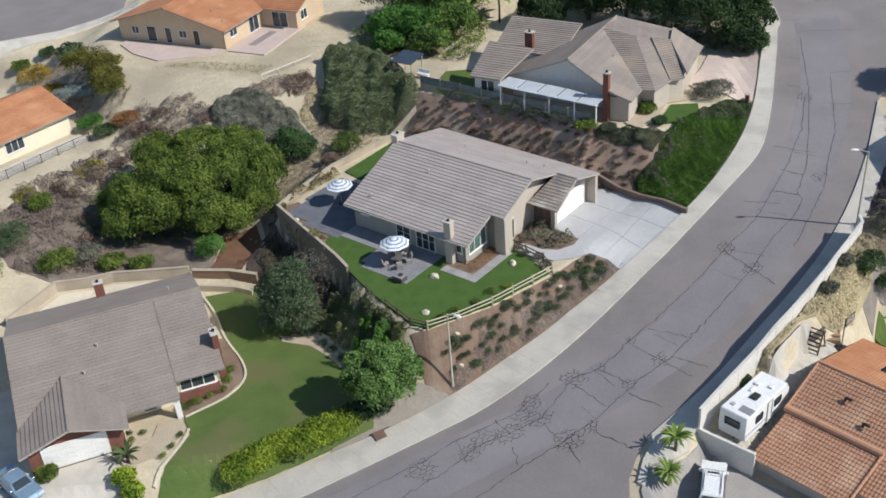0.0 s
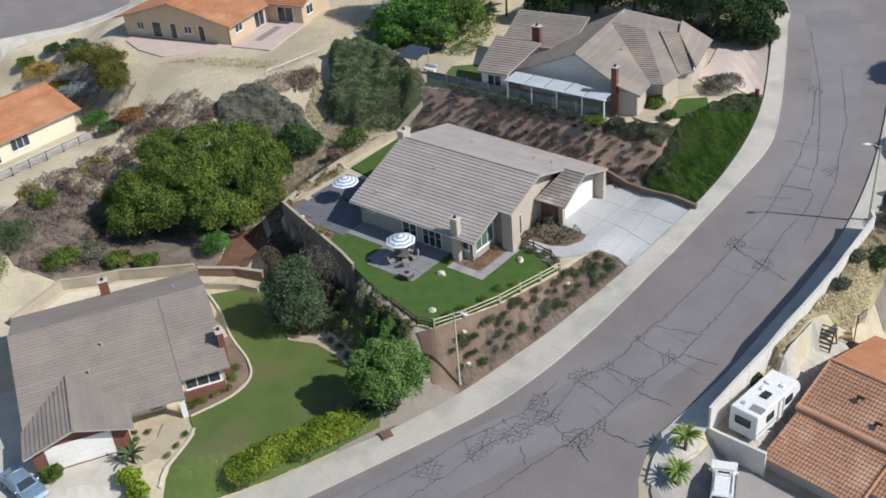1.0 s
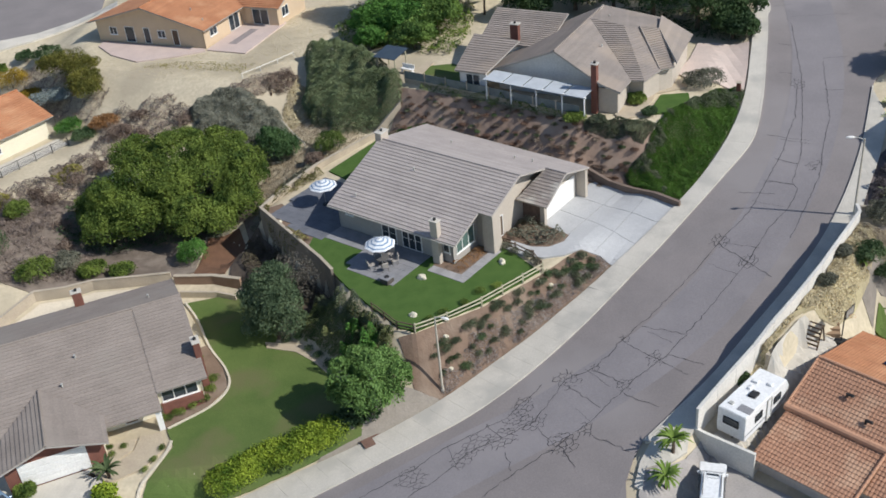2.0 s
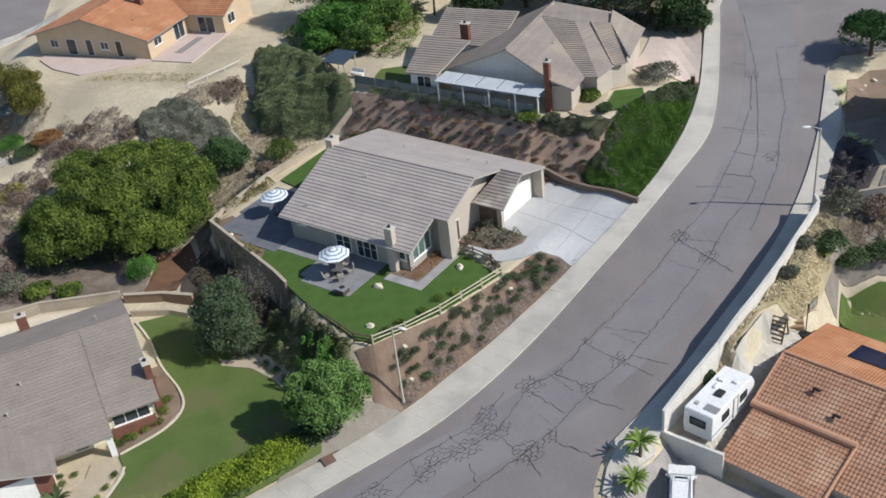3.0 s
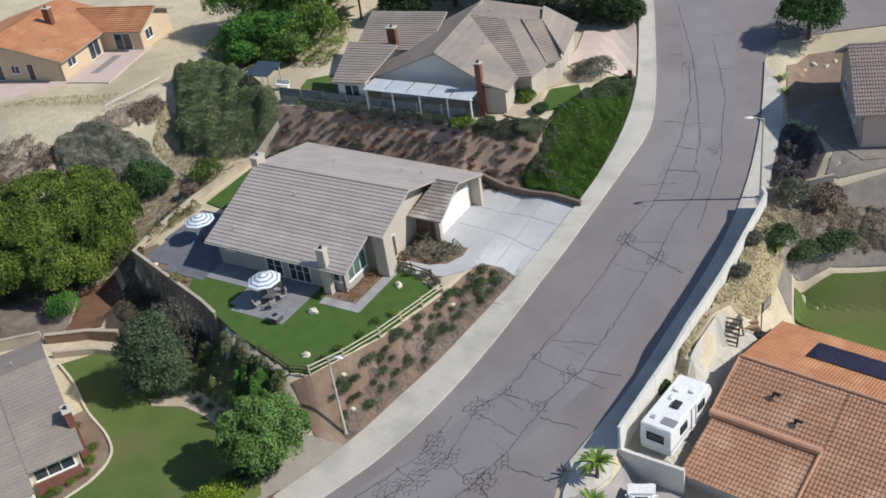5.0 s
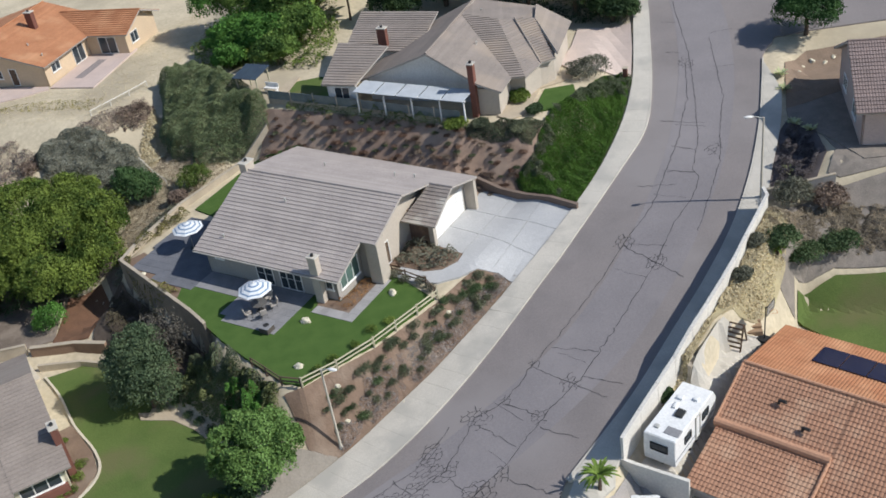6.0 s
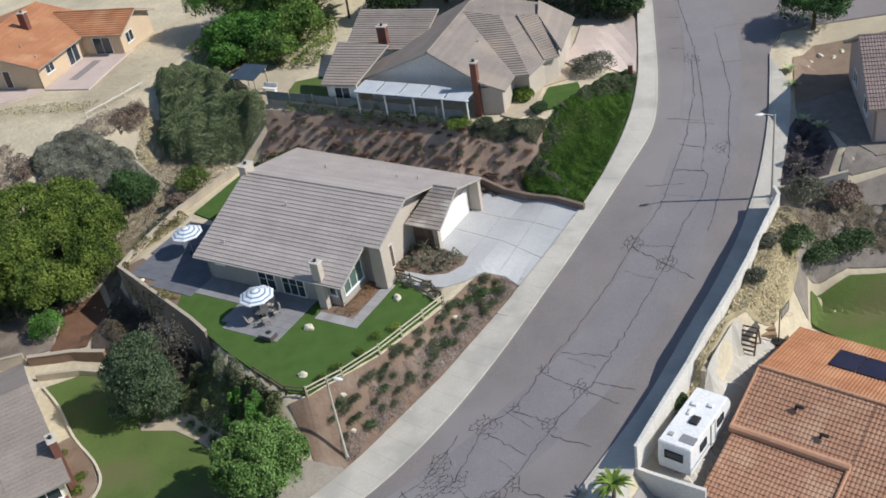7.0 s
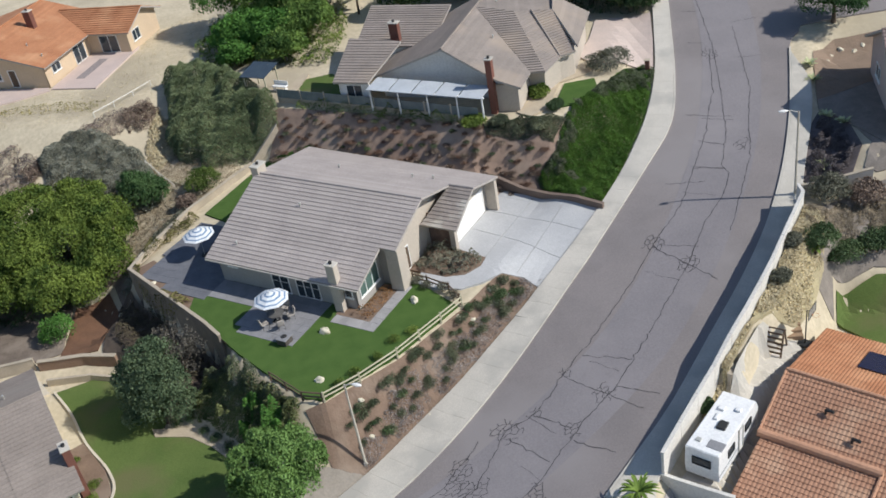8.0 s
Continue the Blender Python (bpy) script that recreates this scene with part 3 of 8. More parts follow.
def shrub(kind, x, y, s=1.0, material=None, label="", group="", name="shrub", squash=0.7, count=700, size=0.055, variants=3, z=None):
    """A small bush: short stems and a leafy mound. Bushes of one kind share their meshes."""
    rng = random.Random(int(x * 97 + y * 61))
    key = (kind, rng.randrange(variants))
    m = Matrix.Translation((x, y, (at(x, y) - SINK - 0.03) if z is None else z)) @ Matrix.Rotation(rng.uniform(0, 6.28), 4, "Z") @ Matrix.Scale(s, 4)
    if key not in PROTO:
        r = np.random.default_rng(sum(map(ord, kind)) + key[1] * 13)
        lobes = [(r.uniform(-0.28, 0.28), r.uniform(-0.28, 0.28), squash * r.uniform(0.35, 0.6), r.uniform(0.32, 0.5), r.uniform(0.32, 0.5), squash * r.uniform(0.4, 0.55)) for _ in range(5)]
        root = thing(name, m, label, "shrub", group)
        bm = bmesh.new()
        for l in lobes:
            add_tube(bm, (l[0] * 0.2, l[1] * 0.2, -0.05), (l[0], l[1], l[2]), 0.03, 0.012, 5)
        part("stem", bm, BARK, root)
        v, f = leaves(r, lobes, count, size, 0.5)
        fast_mesh("foliage", v, f, material, root)
        PROTO[key] = root
        return root
    ob = copy_thing(PROTO[key], Matrix.Identity(4))
    ob.matrix_world = m
    return tagged(ob, label, "shrub", group)


def ripple(x, y, seed, scale):
    """Smooth uneven heights, about -0.5 to 0.5."""
    r = np.random.default_rng(seed + 900)
    out = np.zeros(len(x))
    for _ in range(7):
        a, k, p = r.uniform(0, 6.28), scale * r.uniform(1.2, 4.2), r.uniform(0, 6.28)
        out += np.sin(k * (x * math.cos(a) + y * math.sin(a)) + p)
    return out * 0.19


def mound(name, poly, material, height, count, size, seed, label, category="ground cover", kind="stuff", edge=1.2, wob=0.3, off=0.0, ragged=0.9):
    """Brush or ground cover over a plan polygon: leaf clumps on a rounded, uneven sheet that follows the land."""
    rng = np.random.default_rng(seed)
    p = np.array(poly, float)
    lo, hi = p.min(0), p.max(0)
    xy = rng.uniform(lo, hi, (count * 5, 2))
    xy = xy[in_poly(xy[:, 0], xy[:, 1], [tuple(q) for q in poly])][:count]
    d = np.full(len(xy), 1e9)
    for i in range(len(p)):
        a, b = p[i], p[(i + 1) % len(p)]
        t = np.clip(((xy - a) @ (b - a)) / ((b - a) @ (b - a)), 0, 1)
        d = np.minimum(d, np.linalg.norm(xy - a - t[:, None] * (b - a), axis=1))
    hs = ripple(xy[:, 0], xy[:, 1], seed, 0.7) + 0.7 * ripple(xy[:, 0], xy[:, 1], seed + 50, 1.9)
    d = np.maximum(d + ragged * edge * np.minimum(hs, 0.25), -1)
    keep = d > 0
    xy, d, hs = xy[keep], d[keep], hs[keep]
    rise = height * (0.85 + 0.83 * ragged * hs) * np.sqrt(1 - (1 - np.clip(d / edge, 0, 1)) ** 2)
    ph = rng.uniform(0, 6.28, 4)
    x, y = xy[:, 0], xy[:, 1]
    wave = 1 + wob * (np.sin(1.9 * x + ph[0]) * np.sin(1.7 * y + ph[1]) + 0.6 * np.sin(4.3 * x + ph[2]) * np.sin(4.9 * y + ph[3]))
    z = land(x, y) - SINK + off + rise * wave * np.where(rng.random(len(xy)) < 0.3, rng.uniform(0.1, 0.9, len(xy)), 1.0)
    n = len(xy)
    nrm = np.stack([rng.normal(size=n) * 0.55, rng.normal(size=n) * 0.55, np.ones(n)], 1)
    nrm /= np.linalg.norm(nrm, axis=1)[:, None]
    t1 = np.cross(nrm, rng.normal(size=(n, 3)))
    t1 /= np.linalg.norm(t1, axis=1)[:, None]
    t2 = np.cross(nrm, t1)
    s = size * rng.uniform(0.6, 1.3, n)[:, None]
    c = np.stack([x, y, z], 1)
    v = np.stack([c - t1 * s, c - t2 * s * 0.6 + nrm * s * 0.3, c + t1 * s, c + t2 * s * 0.6 + nrm * s * 0.2], 1).reshape(-1, 3)
    i = np.arange(n) * 4
    f = np.concatenate([np.stack([i, i + 1, i + 2], 1), np.stack([i, i + 2, i + 3], 1)])
    return tagged(fast_mesh(name, v, f, material), label, category, kind=kind)


def line_wall(name, pts, h, t, material, label, category="wall", base=None, cap=None, top=None, kind="structure", block=0.0, gap=0.0):
    """A wall along plan points, stepped down with the land; its foot is sunk. top: a level for its coping, else h over the land."""
    root = thing(name, (pts[0][0], pts[0][1], 0), label, category, kind=kind)
    o = Vector((pts[0][0], pts[0][1], 0))
    for a, b in zip(pts[:-1], pts[1:]):
        a2, b2 = Vector(a), Vector(b)
        n = max(1, round((b2 - a2).length / 2.4))
        for i in range(n):
            p, q = a2.lerp(b2, i / n), a2.lerp(b2, (i + 1) / n)
            za, zb = at(*p), at(*q)
            d = (q - p).normalized()
            p, q = p + d * gap, q - d * gap
            s = Vector((-d.y, d.x)) * t / 2
            lo = min(za, zb, at(p.x - s.x * 8, p.y - s.y * 8), at(p.x + s.x * 8, p.y + s.y * 8)) - 0.3 if base is None else base
            ta, tb = (top, top) if top is not None else (za + h, zb + h)
            bm = bmesh.new()
            add_prism(bm, [(p.x - s.x - o.x, p.y - s.y - o.y), (q.x - s.x - o.x, q.y - s.y - o.y), (q.x + s.x - o.x, q.y + s.y - o.y), (p.x + s.x - o.x, p.y + s.y - o.y)], lo, [ta, tb, tb, ta])
            bmesh.ops.recalc_face_normals(bm, faces=bm.faces)
            panel = part("wall_panel", bm, material, root)
            if cap:
                bm = bmesh.new()
                s2 = s * 1.35
                ring = [(p.x - s2.x - o.x, p.y - s2.y - o.y), (q.x - s2.x - o.x, q.y - s2.y - o.y), (q.x + s2.x - o.x, q.y + s2.y - o.y), (p.x + s2.x - o.x, p.y + s2.y - o.y)]
                vs = [bm.verts.new((x, y, z + k)) for k in (0.0, 0.07) for (x, y), z in zip(ring, (ta, tb, tb, ta))]
                for qd in ((3, 2, 1, 0), (4, 5, 6, 7), (0, 1, 5, 4), (1, 2, 6, 5), (2, 3, 7, 6), (3, 0, 4, 7)):
                    bm.faces.new([vs[k] for k in qd])
                part("coping", bm, cap, panel)
    return root


# ---- street ----
kl, kr, wl, wr = spline(KERB_L, 1.0), spline(KERB_R, 1.0), spline(WALK_L, 1.0), spline(WALK_R, 1.0)
drape("road", [tuple(p) for p in kl] + [(80, 150)] + [tuple(p) for p in kr[::-1]] + [(-70, 20)], ASPHALT, 0.0, 1.5, "weathered grey asphalt street with tar-dark cracks", "road")


def pavement_run(line, inner, outer, n, label):
    """Kerb, gutter apron and pavement slabs along one side; the slabs are pieces of the pavement."""
    root = thing("pavement", (0, 0, 0), label, "pavement", kind="structure")
    k0, k1, k2 = inner(0.0), inner(0.16), outer
    for a, b, off, name in ((k0, k1, 0.15, "kerb"),):
        m = len(a)
        zl, zr = land(a[:, 0], a[:, 1]) + off, land(b[:, 0], b[:, 1]) + off
        verts = [(*p, z) for p, z in zip(a, zl)] + [(*p, z) for p, z in zip(b, zr)]
        verts += [(x, y, z - 0.3) for x, y, z in verts[:m]]
        faces = [(i, i + 1, m + i + 1, m + i) for i in range(m - 1)] + [(2 * m + i, 2 * m + i + 1, i + 1, i) for i in range(m - 1)]
        mesh_part(name, verts, faces, CONCRETE, root)
    # slabs of three steps of the line each, with open joints
    for i in range(0, len(k1) - 3, 2):
        ps = []
        for f in (0.0025, 0.5, 0.9975):
            j = i + 2 * f
            q, w = int(j), j - int(j)
            ps.append((k1[q] * (1 - w) + k1[min(q + 1, len(k1) - 1)] * w, k2[q] * (1 - w) + k2[min(q + 1, len(k2) - 1)] * w))
        pts = [p[0] + (p[1] - p[0]) * 0.006 for p in ps] + [(p[0] + p[1]) / 2 for p in ps] + [p[1] for p in ps]
        z = [at(*p) + 0.145 for p in pts]
        verts = [(*p, h) for p, h in zip(pts, z)]
        verts += [(verts[k][0], verts[k][1], verts[k][2] - 0.3) for k in (0, 1, 2, 5, 8, 7, 6, 3)]
        faces = [(0, 1, 4, 3), (1, 2, 5, 4), (3, 4, 7, 6), (4, 5, 8, 7)]
        ring = (0, 1, 2, 5, 8, 7, 6, 3)
        faces += [(ring[(k + 1) % 8], ring[k], 9 + k, 9 + (k + 1) % 8) for k in range(8)]
        mesh_part("paving_slab", verts, faces, CONCRETE, root)


NP = 150
klr, krr = resample(kl[40:-20], NP), resample(kr[28:], 90)
wlr = resample(wl[39:-20], NP)
pavement_run(kl, lambda d: offset(klr, d), wlr, NP, "pale concrete kerb and pavement slabs beside the street")
krx = resample(spline(KERB_R[4:14], 1.0), 70)
wrx = resample(spline([(16.6, 52.3)] + WALK_R[0:9], 1.0), 70)
pavement_run(kr, lambda d: offset(krx, -d), wrx, 70, "pale concrete kerb and pavement slabs under a white wall")


# ---- cracks in the asphalt ----
def crack_path(pts, seed, width=0.05, jag=0.25):
    rng = random.Random(seed)
    out = []
    for (x0, y0), (x1, y1) in zip(pts[:-1], pts[1:]):
        n = max(2, int(math.hypot(x1 - x0, y1 - y0) / 0.35))
        for i in range(n):
            out.append((x0 + (x1 - x0) * i / n + rng.gauss(0, jag * 0.35), y0 + (y1 - y0) * i / n + rng.gauss(0, jag * 0.35)))
    out.append(pts[-1])
    v, f = [], []
    for i, (x, y) in enumerate(out):
        a, b = out[max(0, i - 1)], out[min(len(out) - 1, i + 1)]
        d = math.hypot(b[0] - a[0], b[1] - a[1]) + 1e-6
        w = width * rng.uniform(0.4, 1.3)
        nx, ny = -(b[1] - a[1]) / d * w, (b[0] - a[0]) / d * w
        v += [(x - nx, y - ny), (x + nx, y + ny)]
        if i:
            k = len(v)
            f.append((k - 4, k - 3, k - 1, k - 2))
    return v, f


def build_cracks():
    """Long seams along the lanes, cross cracks, and crazed patches where they meet."""
    rng = random.Random(11)
    c = CENTRE[:, :2]
    t = np.gradient(c, axis=0)
    t /= np.linalg.norm(t, axis=1)[:, None]
    nrm = np.stack([-t[:, 1], t[:, 0]], 1)
    keep = (c[:, 1] > 47) & (c[:, 1] < 118)
    c, nrm = c[keep], nrm[keep]
    verts, faces = [], []

    def put(pts, width, jag):
        v, f = crack_path(pts, rng.randrange(10 ** 6), width, jag)
        base = len(verts)
        verts.extend(v)
        faces.extend(tuple(base + k for k in q) for q in f)

    m = len(c)

    def t0(i, q):
        """A step q along and across the street at its point i."""
        return np.array([nrm[i][1], -nrm[i][0]]) * q[0] + nrm[i] * q[1]

    # the long seams of the lower and the upper stretch
    lower = (((18.3, 66.0), (15.5, 64.0), (12.4, 61.4), (10.1, 60.9), (8.1, 58.6), (6.9, 57.4), (4.4, 56.3), (2.4, 56.0), (-1, 53.6), (-8, 50.4)), ((21.7, 64.4), (17.9, 61.0), (14.0, 58.6), (11.8, 56.7), (8.5, 54.6), (5.1, 52.9), (0, 50)),
             ((8.2, 60.9), (5.0, 58.3), (2.1, 57.3), (0, 56.6), (-1.6, 55.6), (-9, 52.6)))
    upper = (((39.5, 92.5), (37.5, 87.5), (35.8, 84.8), (34.6, 82.6), (28.9, 75.2), (26.1, 73.0), (25.3, 72.2), (22.5, 69.5), (18.3, 66.0)),
             ((43.5, 105), (40.5, 94), (38.0, 87.0), (35.8, 81.5), (33.8, 78.1), (33.8, 76.9), (32.5, 75.0), (29.6, 72.5), (26.9, 69.3), (21.7, 64.4)), ((43.5, 96), (40.3, 86.2), (37.8, 81.5), (36.1, 77.9), (31, 71)))
    for line in lower:
        put(line, 0.034, 0.2)
    for line in upper:
        put(line, 0.03, 0.11)
    cross = ((15.1, 63.4, 18.8, 58.5), (12.2, 61.2, 14.1, 59.1), (10.0, 60.1, 11.9, 57.2), (13.8, 58.1, 15.9, 56.0), (7.1, 56.5, 8.0, 54.5), (10.7, 54.7, 12.9, 52.5), (4.4, 56.3, 3.5, 58.1), (4.4, 55.0, 4.6, 53.1), (8.4, 54.3, 9.0, 52.1),
             (25.3, 72.2, 28.0, 66.9), (34.0, 85.2, 37.2, 83.2), (33.4, 81.6, 35.2, 80.2), (31.6, 78.9, 33.8, 77.6), (29.0, 78.1, 31.8, 76.9), (16.8, 64.7, 19.8, 62.7), (17.9, 61.0, 20.2, 59.1))
    for x0, y0, x1, y1 in cross:
        put(((x0, y0), (x1, y1)), 0.03, 0.16)
    for i in range(3, m - 1, 3):
        if rng.random() < 0.5:
            a, b = rng.choice(((2.4, -0.3), (-0.3, -2.2), (2.4, -3.4), (4.0, 2.4)))
            sl = rng.uniform(-0.5, 0.5)
            put([tuple(c[i] + nrm[i] * (a + (b - a) * q) + np.array([1, 0.6]) * sl * q) for q in (0, 0.5, 1)], 0.02, 0.16)
    # crazed patches: a broken net of small cells, ragged at its edge
    spots = ((10.1, 60.9, 1.35), (6.4, 59.1, 1.3), (6.9, 57.2, 1.3), (4.4, 56.3, 1.5), (2.4, 56.2, 1.5), (8.5, 54.6, 1.6), (10.5, 55.4, 0.9), (14.1, 58.9, 1.0), (17.0, 60.8, 1.1), (15.3, 63.8, 0.7), (1.2, 55.2, 1.2), (25.5, 72.4, 1.2), (26.9, 69.3, 1.2),
             (36.2, 79.5, 1.0), (5.6, 57.8, 1.1), (-2.4, 54.4, 1.5), (39.6, 92.6, 1.2), (12.4, 61.4, 0.6))
    for sx, sy, r in spots:
        p = np.array([sx, sy])
        i = int(np.argmin(np.hypot(c[:, 0] - sx, c[:, 1] - sy)))
        cell = 0.29
        knots, reach = {}, {}

        def knot(a, b):
            if (a, b) not in knots:
                knots[a, b] = np.array([cell * a + rng.gauss(0, 0.06), cell * (1.1 * b + (0.2 if (a + b) % 2 == 0 else -0.2)) + rng.gauss(0, 0.06)])
                reach[a, b] = np.hypot(knots[a, b][0], knots[a, b][1] * 1.15) < r * rng.uniform(0.72, 1.02)
            return knots[a, b]

        n = int(r / cell) + 2
        for a in range(-n, n + 1):
            for b in range(-n, n + 1):
                q = knot(a, b)
                for e in [(a + 1, b)] + ([(a, b + 1)] if (a + b) % 2 == 0 else []):
                    w = knot(*e)
                    if reach[a, b] and reach[e] and rng.random() < 0.95:
                        put([tuple(p + t0(i, q)), tuple(p + t0(i, w))], 0.024, 0.04)
    v = np.array(verts)
    z = land(v[:, 0], v[:, 1]) + 0.02
    ob = mesh_part("road_crack", np.column_stack([v, z]), faces, CRACK)
    tagged(ob, "dark tar-filled cracks crazing the asphalt", "crack", kind="stuff")


build_cracks()


def lane_strip(pts_lane, w, name, label, material, i0, i1):
    c = CENTRE[:, :2]
    left, right = offset(c, pts_lane + w / 2)[i0:i1], offset(c, pts_lane - w / 2)[i0:i1]
    n = len(left)
    v = np.vstack([left, right])
    z = land(v[:, 0], v[:, 1]) + 0.012
    faces = [(i, i + 1, n + i + 1, n + i) for i in range(n - 1)]
    tagged(mesh_part(name, np.column_stack([v, z]), faces, material), label, "road patch", kind="structure")


WORN = mat("worn_asphalt", (0.240, 0.221, 0.226), (0.208, 0.192, 0.198), 0.22, 0.95, 0.004, 40.0, c=(0.262, 0.241, 0.243), patch=0.12)
lane_strip(0.2, 5.0, "worn_lane", "lilac-grey worn strip of asphalt along the street", WORN, 58, 150)


def street_lamp(x, y, h, arm, label):
    root = thing("street_lamp", (x, y, at(x, y) - 0.02), label, "street lamp", "street lamps")
    bm = bmesh.new()
    add_tube(bm, (0, 0, 0), (0, 0, 0.25), 0.15, 0.13, 12)
    part("base", bm, CONCRETE, root)
    bm = bmesh.new()
    add_tube(bm, (0, 0, 0.25), (0, 0, h), 0.10, 0.065, 12)
    part("pole", bm, mat("pole_concrete", (0.50, 0.46, 0.38), (0.44, 0.40, 0.34), 2.0, 0.8), root)
    d = Vector(arm)
    bm = bmesh.new()
    add_tube(bm, (0, 0, h - 0.1), d * 0.5 + Vector((0, 0, h + 0.12)), 0.04, 0.035, 8)
    add_tube(bm, d * 0.5 + Vector((0, 0, h + 0.12)), d + Vector((0, 0, h + 0.15)), 0.035, 0.03, 8)
    part("arm", bm, STEEL, root)
    bm = bmesh.new()
    q = d.normalized()
    mm = Matrix.Translation(d + Vector((0, 0, h + 0.15))) @ q.to_track_quat("X", "Z").to_matrix().to_4x4()
    vs = bmesh.ops.create_uvsphere(bm, u_segments=12, v_segments=8, radius=1)["verts"]
    bmesh.ops.transform(bm, matrix=mm @ Matrix.Diagonal((0.36, 0.15, 0.10, 1)), verts=vs)
    part("lamp_head", bm, WHITE, root, "white cobra-head lamp")


street_lamp(0.57, 62.35, 7.15, (0.75, -0.55, 0), "slim tan concrete street lamp on the planted bank")
street_lamp(36.8, 72.1, 7.2, (-1.1, 0.25, 0), "slim pale street lamp at the kerb")


# ---- main house ----
HOUSE = Matrix.Translation((3.05, 72.53, 0)) @ Matrix.Rotation(radians(-42), 4, "Z")


def hw(u, v, z=0.0):
    """A place in the main house's own plan (along its eave, and back from it) in the world."""
    return HOUSE @ Vector((u, v, z))


def hp(pts):
    return [tuple(hw(u, v))[:2] for u, v in pts]


def build_main_house():
    h = thing("house", HOUSE, "single-storey stucco house under a low taupe tile roof", "house")
    W = STUCCO_GREY
    roof_plane(h, [(-14.5, 0, 2.5), (0, 0, 2.5), (0, 3.5, 3.9), (1.35, 3.5, 3.9), (1.35, 8, 5.7), (-14.5, 8, 5.7)], TILE_MAIN, 0.38)
    roof_plane(h, [(-14.5, 8, 5.7), (1.35, 8, 5.7), (1.2, 12.3, 4.356), (3.3, 12.3, 4.356), (3.3, 16.35, 3.09), (-16.5, 17.3, 2.794)], TILE_MAIN, 0.38, 0.03)
    roof_plane(h, [(0.2, 8.8, 2.62), (3.4, 8.8, 2.62), (3.3, 12.3, 4.356), (1.2, 12.3, 4.356)], mat("weathered_roof_tile", (0.33, 0.285, 0.255), (0.235, 0.205, 0.19), 0.7, 0.9, 0.01, 10.0, c=(0.42, 0.39, 0.35), patch=0.6, rnd=0.1), 0.36)
    ridge_cap(h, (-14.5, 8, 5.72), (1.35, 8, 5.72), TILE_MAIN)
    ridge_cap(h, (1.2, 12.3, 4.38), (3.35, 12.3, 4.38), TILE_MAIN)
    wall_prism(h, [(-13.9, 0.8), (-0.9, 0.8), (-0.9, 1.0), (-13.9, 1.0)], -0.2, 2.62, W)
    wall_prism(h, [(-1.1, 0.8), (-0.898, 0.8), (-0.898, 4.5), (-1.1, 4.5)], -0.2, [2.62, 2.62, 4.1, 4.1], W)
    wall_prism(h, [(-1.1, 4.3), (0.1, 4.3), (0.1, 4.5), (-1.1, 4.5)], -0.2, 4.0, W)
    wall_prism(h, [(-0.1, 4.5), (0.1, 4.5), (0.1, 8), (-0.1, 8)], -0.2, [4.05, 4.05, 5.45, 5.45], STUCCO)
    wall_prism(h, [(-0.1, 8), (0.1, 8), (0.1, 16), (-0.1, 16)], -0.2, [5.45, 5.45, 3.0, 3.0], STUCCO)
    wall_prism(h, [(-14.0, 0.8), (-13.8, 0.8), (-13.8, 8), (-14.0, 8)], -0.2, [2.6, 2.6, 5.45, 5.45], W)
    wall_prism(h, [(-14.0, 8), (-13.8, 8), (-13.8, 16), (-14.0, 16)], -0.2, [5.45, 5.45, 3.0, 3.0], W)
    wall_prism(h, [(-14.0, 15.8), (2.1, 15.8), (2.1, 16), (-14.0, 16)], -0.2, 2.95, W)
    wall_prism(h, [(0.1, 10.0), (2.1, 10.0), (2.1, 10.2), (0.1, 10.2)], -0.2, 2.95, mat("stone_veneer", (0.22, 0.15, 0.115), (0.15, 0.105, 0.085), 2.2, 0.95, 0.02, 5.0), label="brown stone-faced garage wall")
    wall_prism(h, [(1.9, 10.0), (2.098, 10.0), (2.098, 12.3), (1.9, 12.3)], -0.2, [3.0, 3.0, 4.1, 4.1], STUCCO)
    wall_prism(h, [(1.9, 12.3), (2.098, 12.3), (2.098, 16), (1.9, 16)], -0.2, [4.1, 4.1, 3.0, 3.0], STUCCO)
    wall_prism(h, [(0.15, 3.75), (1.25, 3.75), (1.25, 4.05), (0.15, 4.05)], -0.2, 3.85, STUCCO, "entry_pier", "pale stucco pier beside the entry")
    wall_prism(h, [(1.0, 4.05), (1.25, 4.05), (1.25, 4.9), (1.0, 4.9)], -0.2, 3.95, STUCCO, "entry_pier")
    wall_prism(h, [(2.1, 9.75), (2.55, 9.75), (2.55, 10.15), (2.1, 10.15)], -0.2, 2.9, STUCCO, "garage_pier")
    wall_prism(h, [(2.1, 15.9), (3.1, 15.9), (3.1, 16.3), (2.1, 16.3)], -0.2, 3.0, STUCCO, "garage_pier")
    garage_door(h, (2.1, 12.9, 0.02), 90, 5.0, 2.2, WHITE)
    opening(h, (-8.0, 0.8, 0.05), 0, 1.7, 2.05, 2, name="french_door", sill=False, bars=1)
    opening(h, (-5.4, 0.8, 0.05), 0, 2.2, 2.05, 3, name="french_door", sill=False, bars=1)
    opening(h, (-12.6, 0.8, 1.55), 0, 0.9, 0.6, 1)
    opening(h, (-1.6, 0.8, 0.95), 0, 0.7, 1.0, 1)
    opening(h, (-0.9, 2.5, 0.75), 90, 2.6, 1.75, 3, pane_mat=mat("tinted_glass", (0.10, 0.16, 0.14), (0.08, 0.13, 0.12), 0.4, 0.08, spec=0.6))
    opening(h, (0.1, 6.2, 0.05), 90, 1.1, 2.1, 1, frame_mat=WHITE, pane_mat=WOOD_DARK, name="front_door", sill=False)
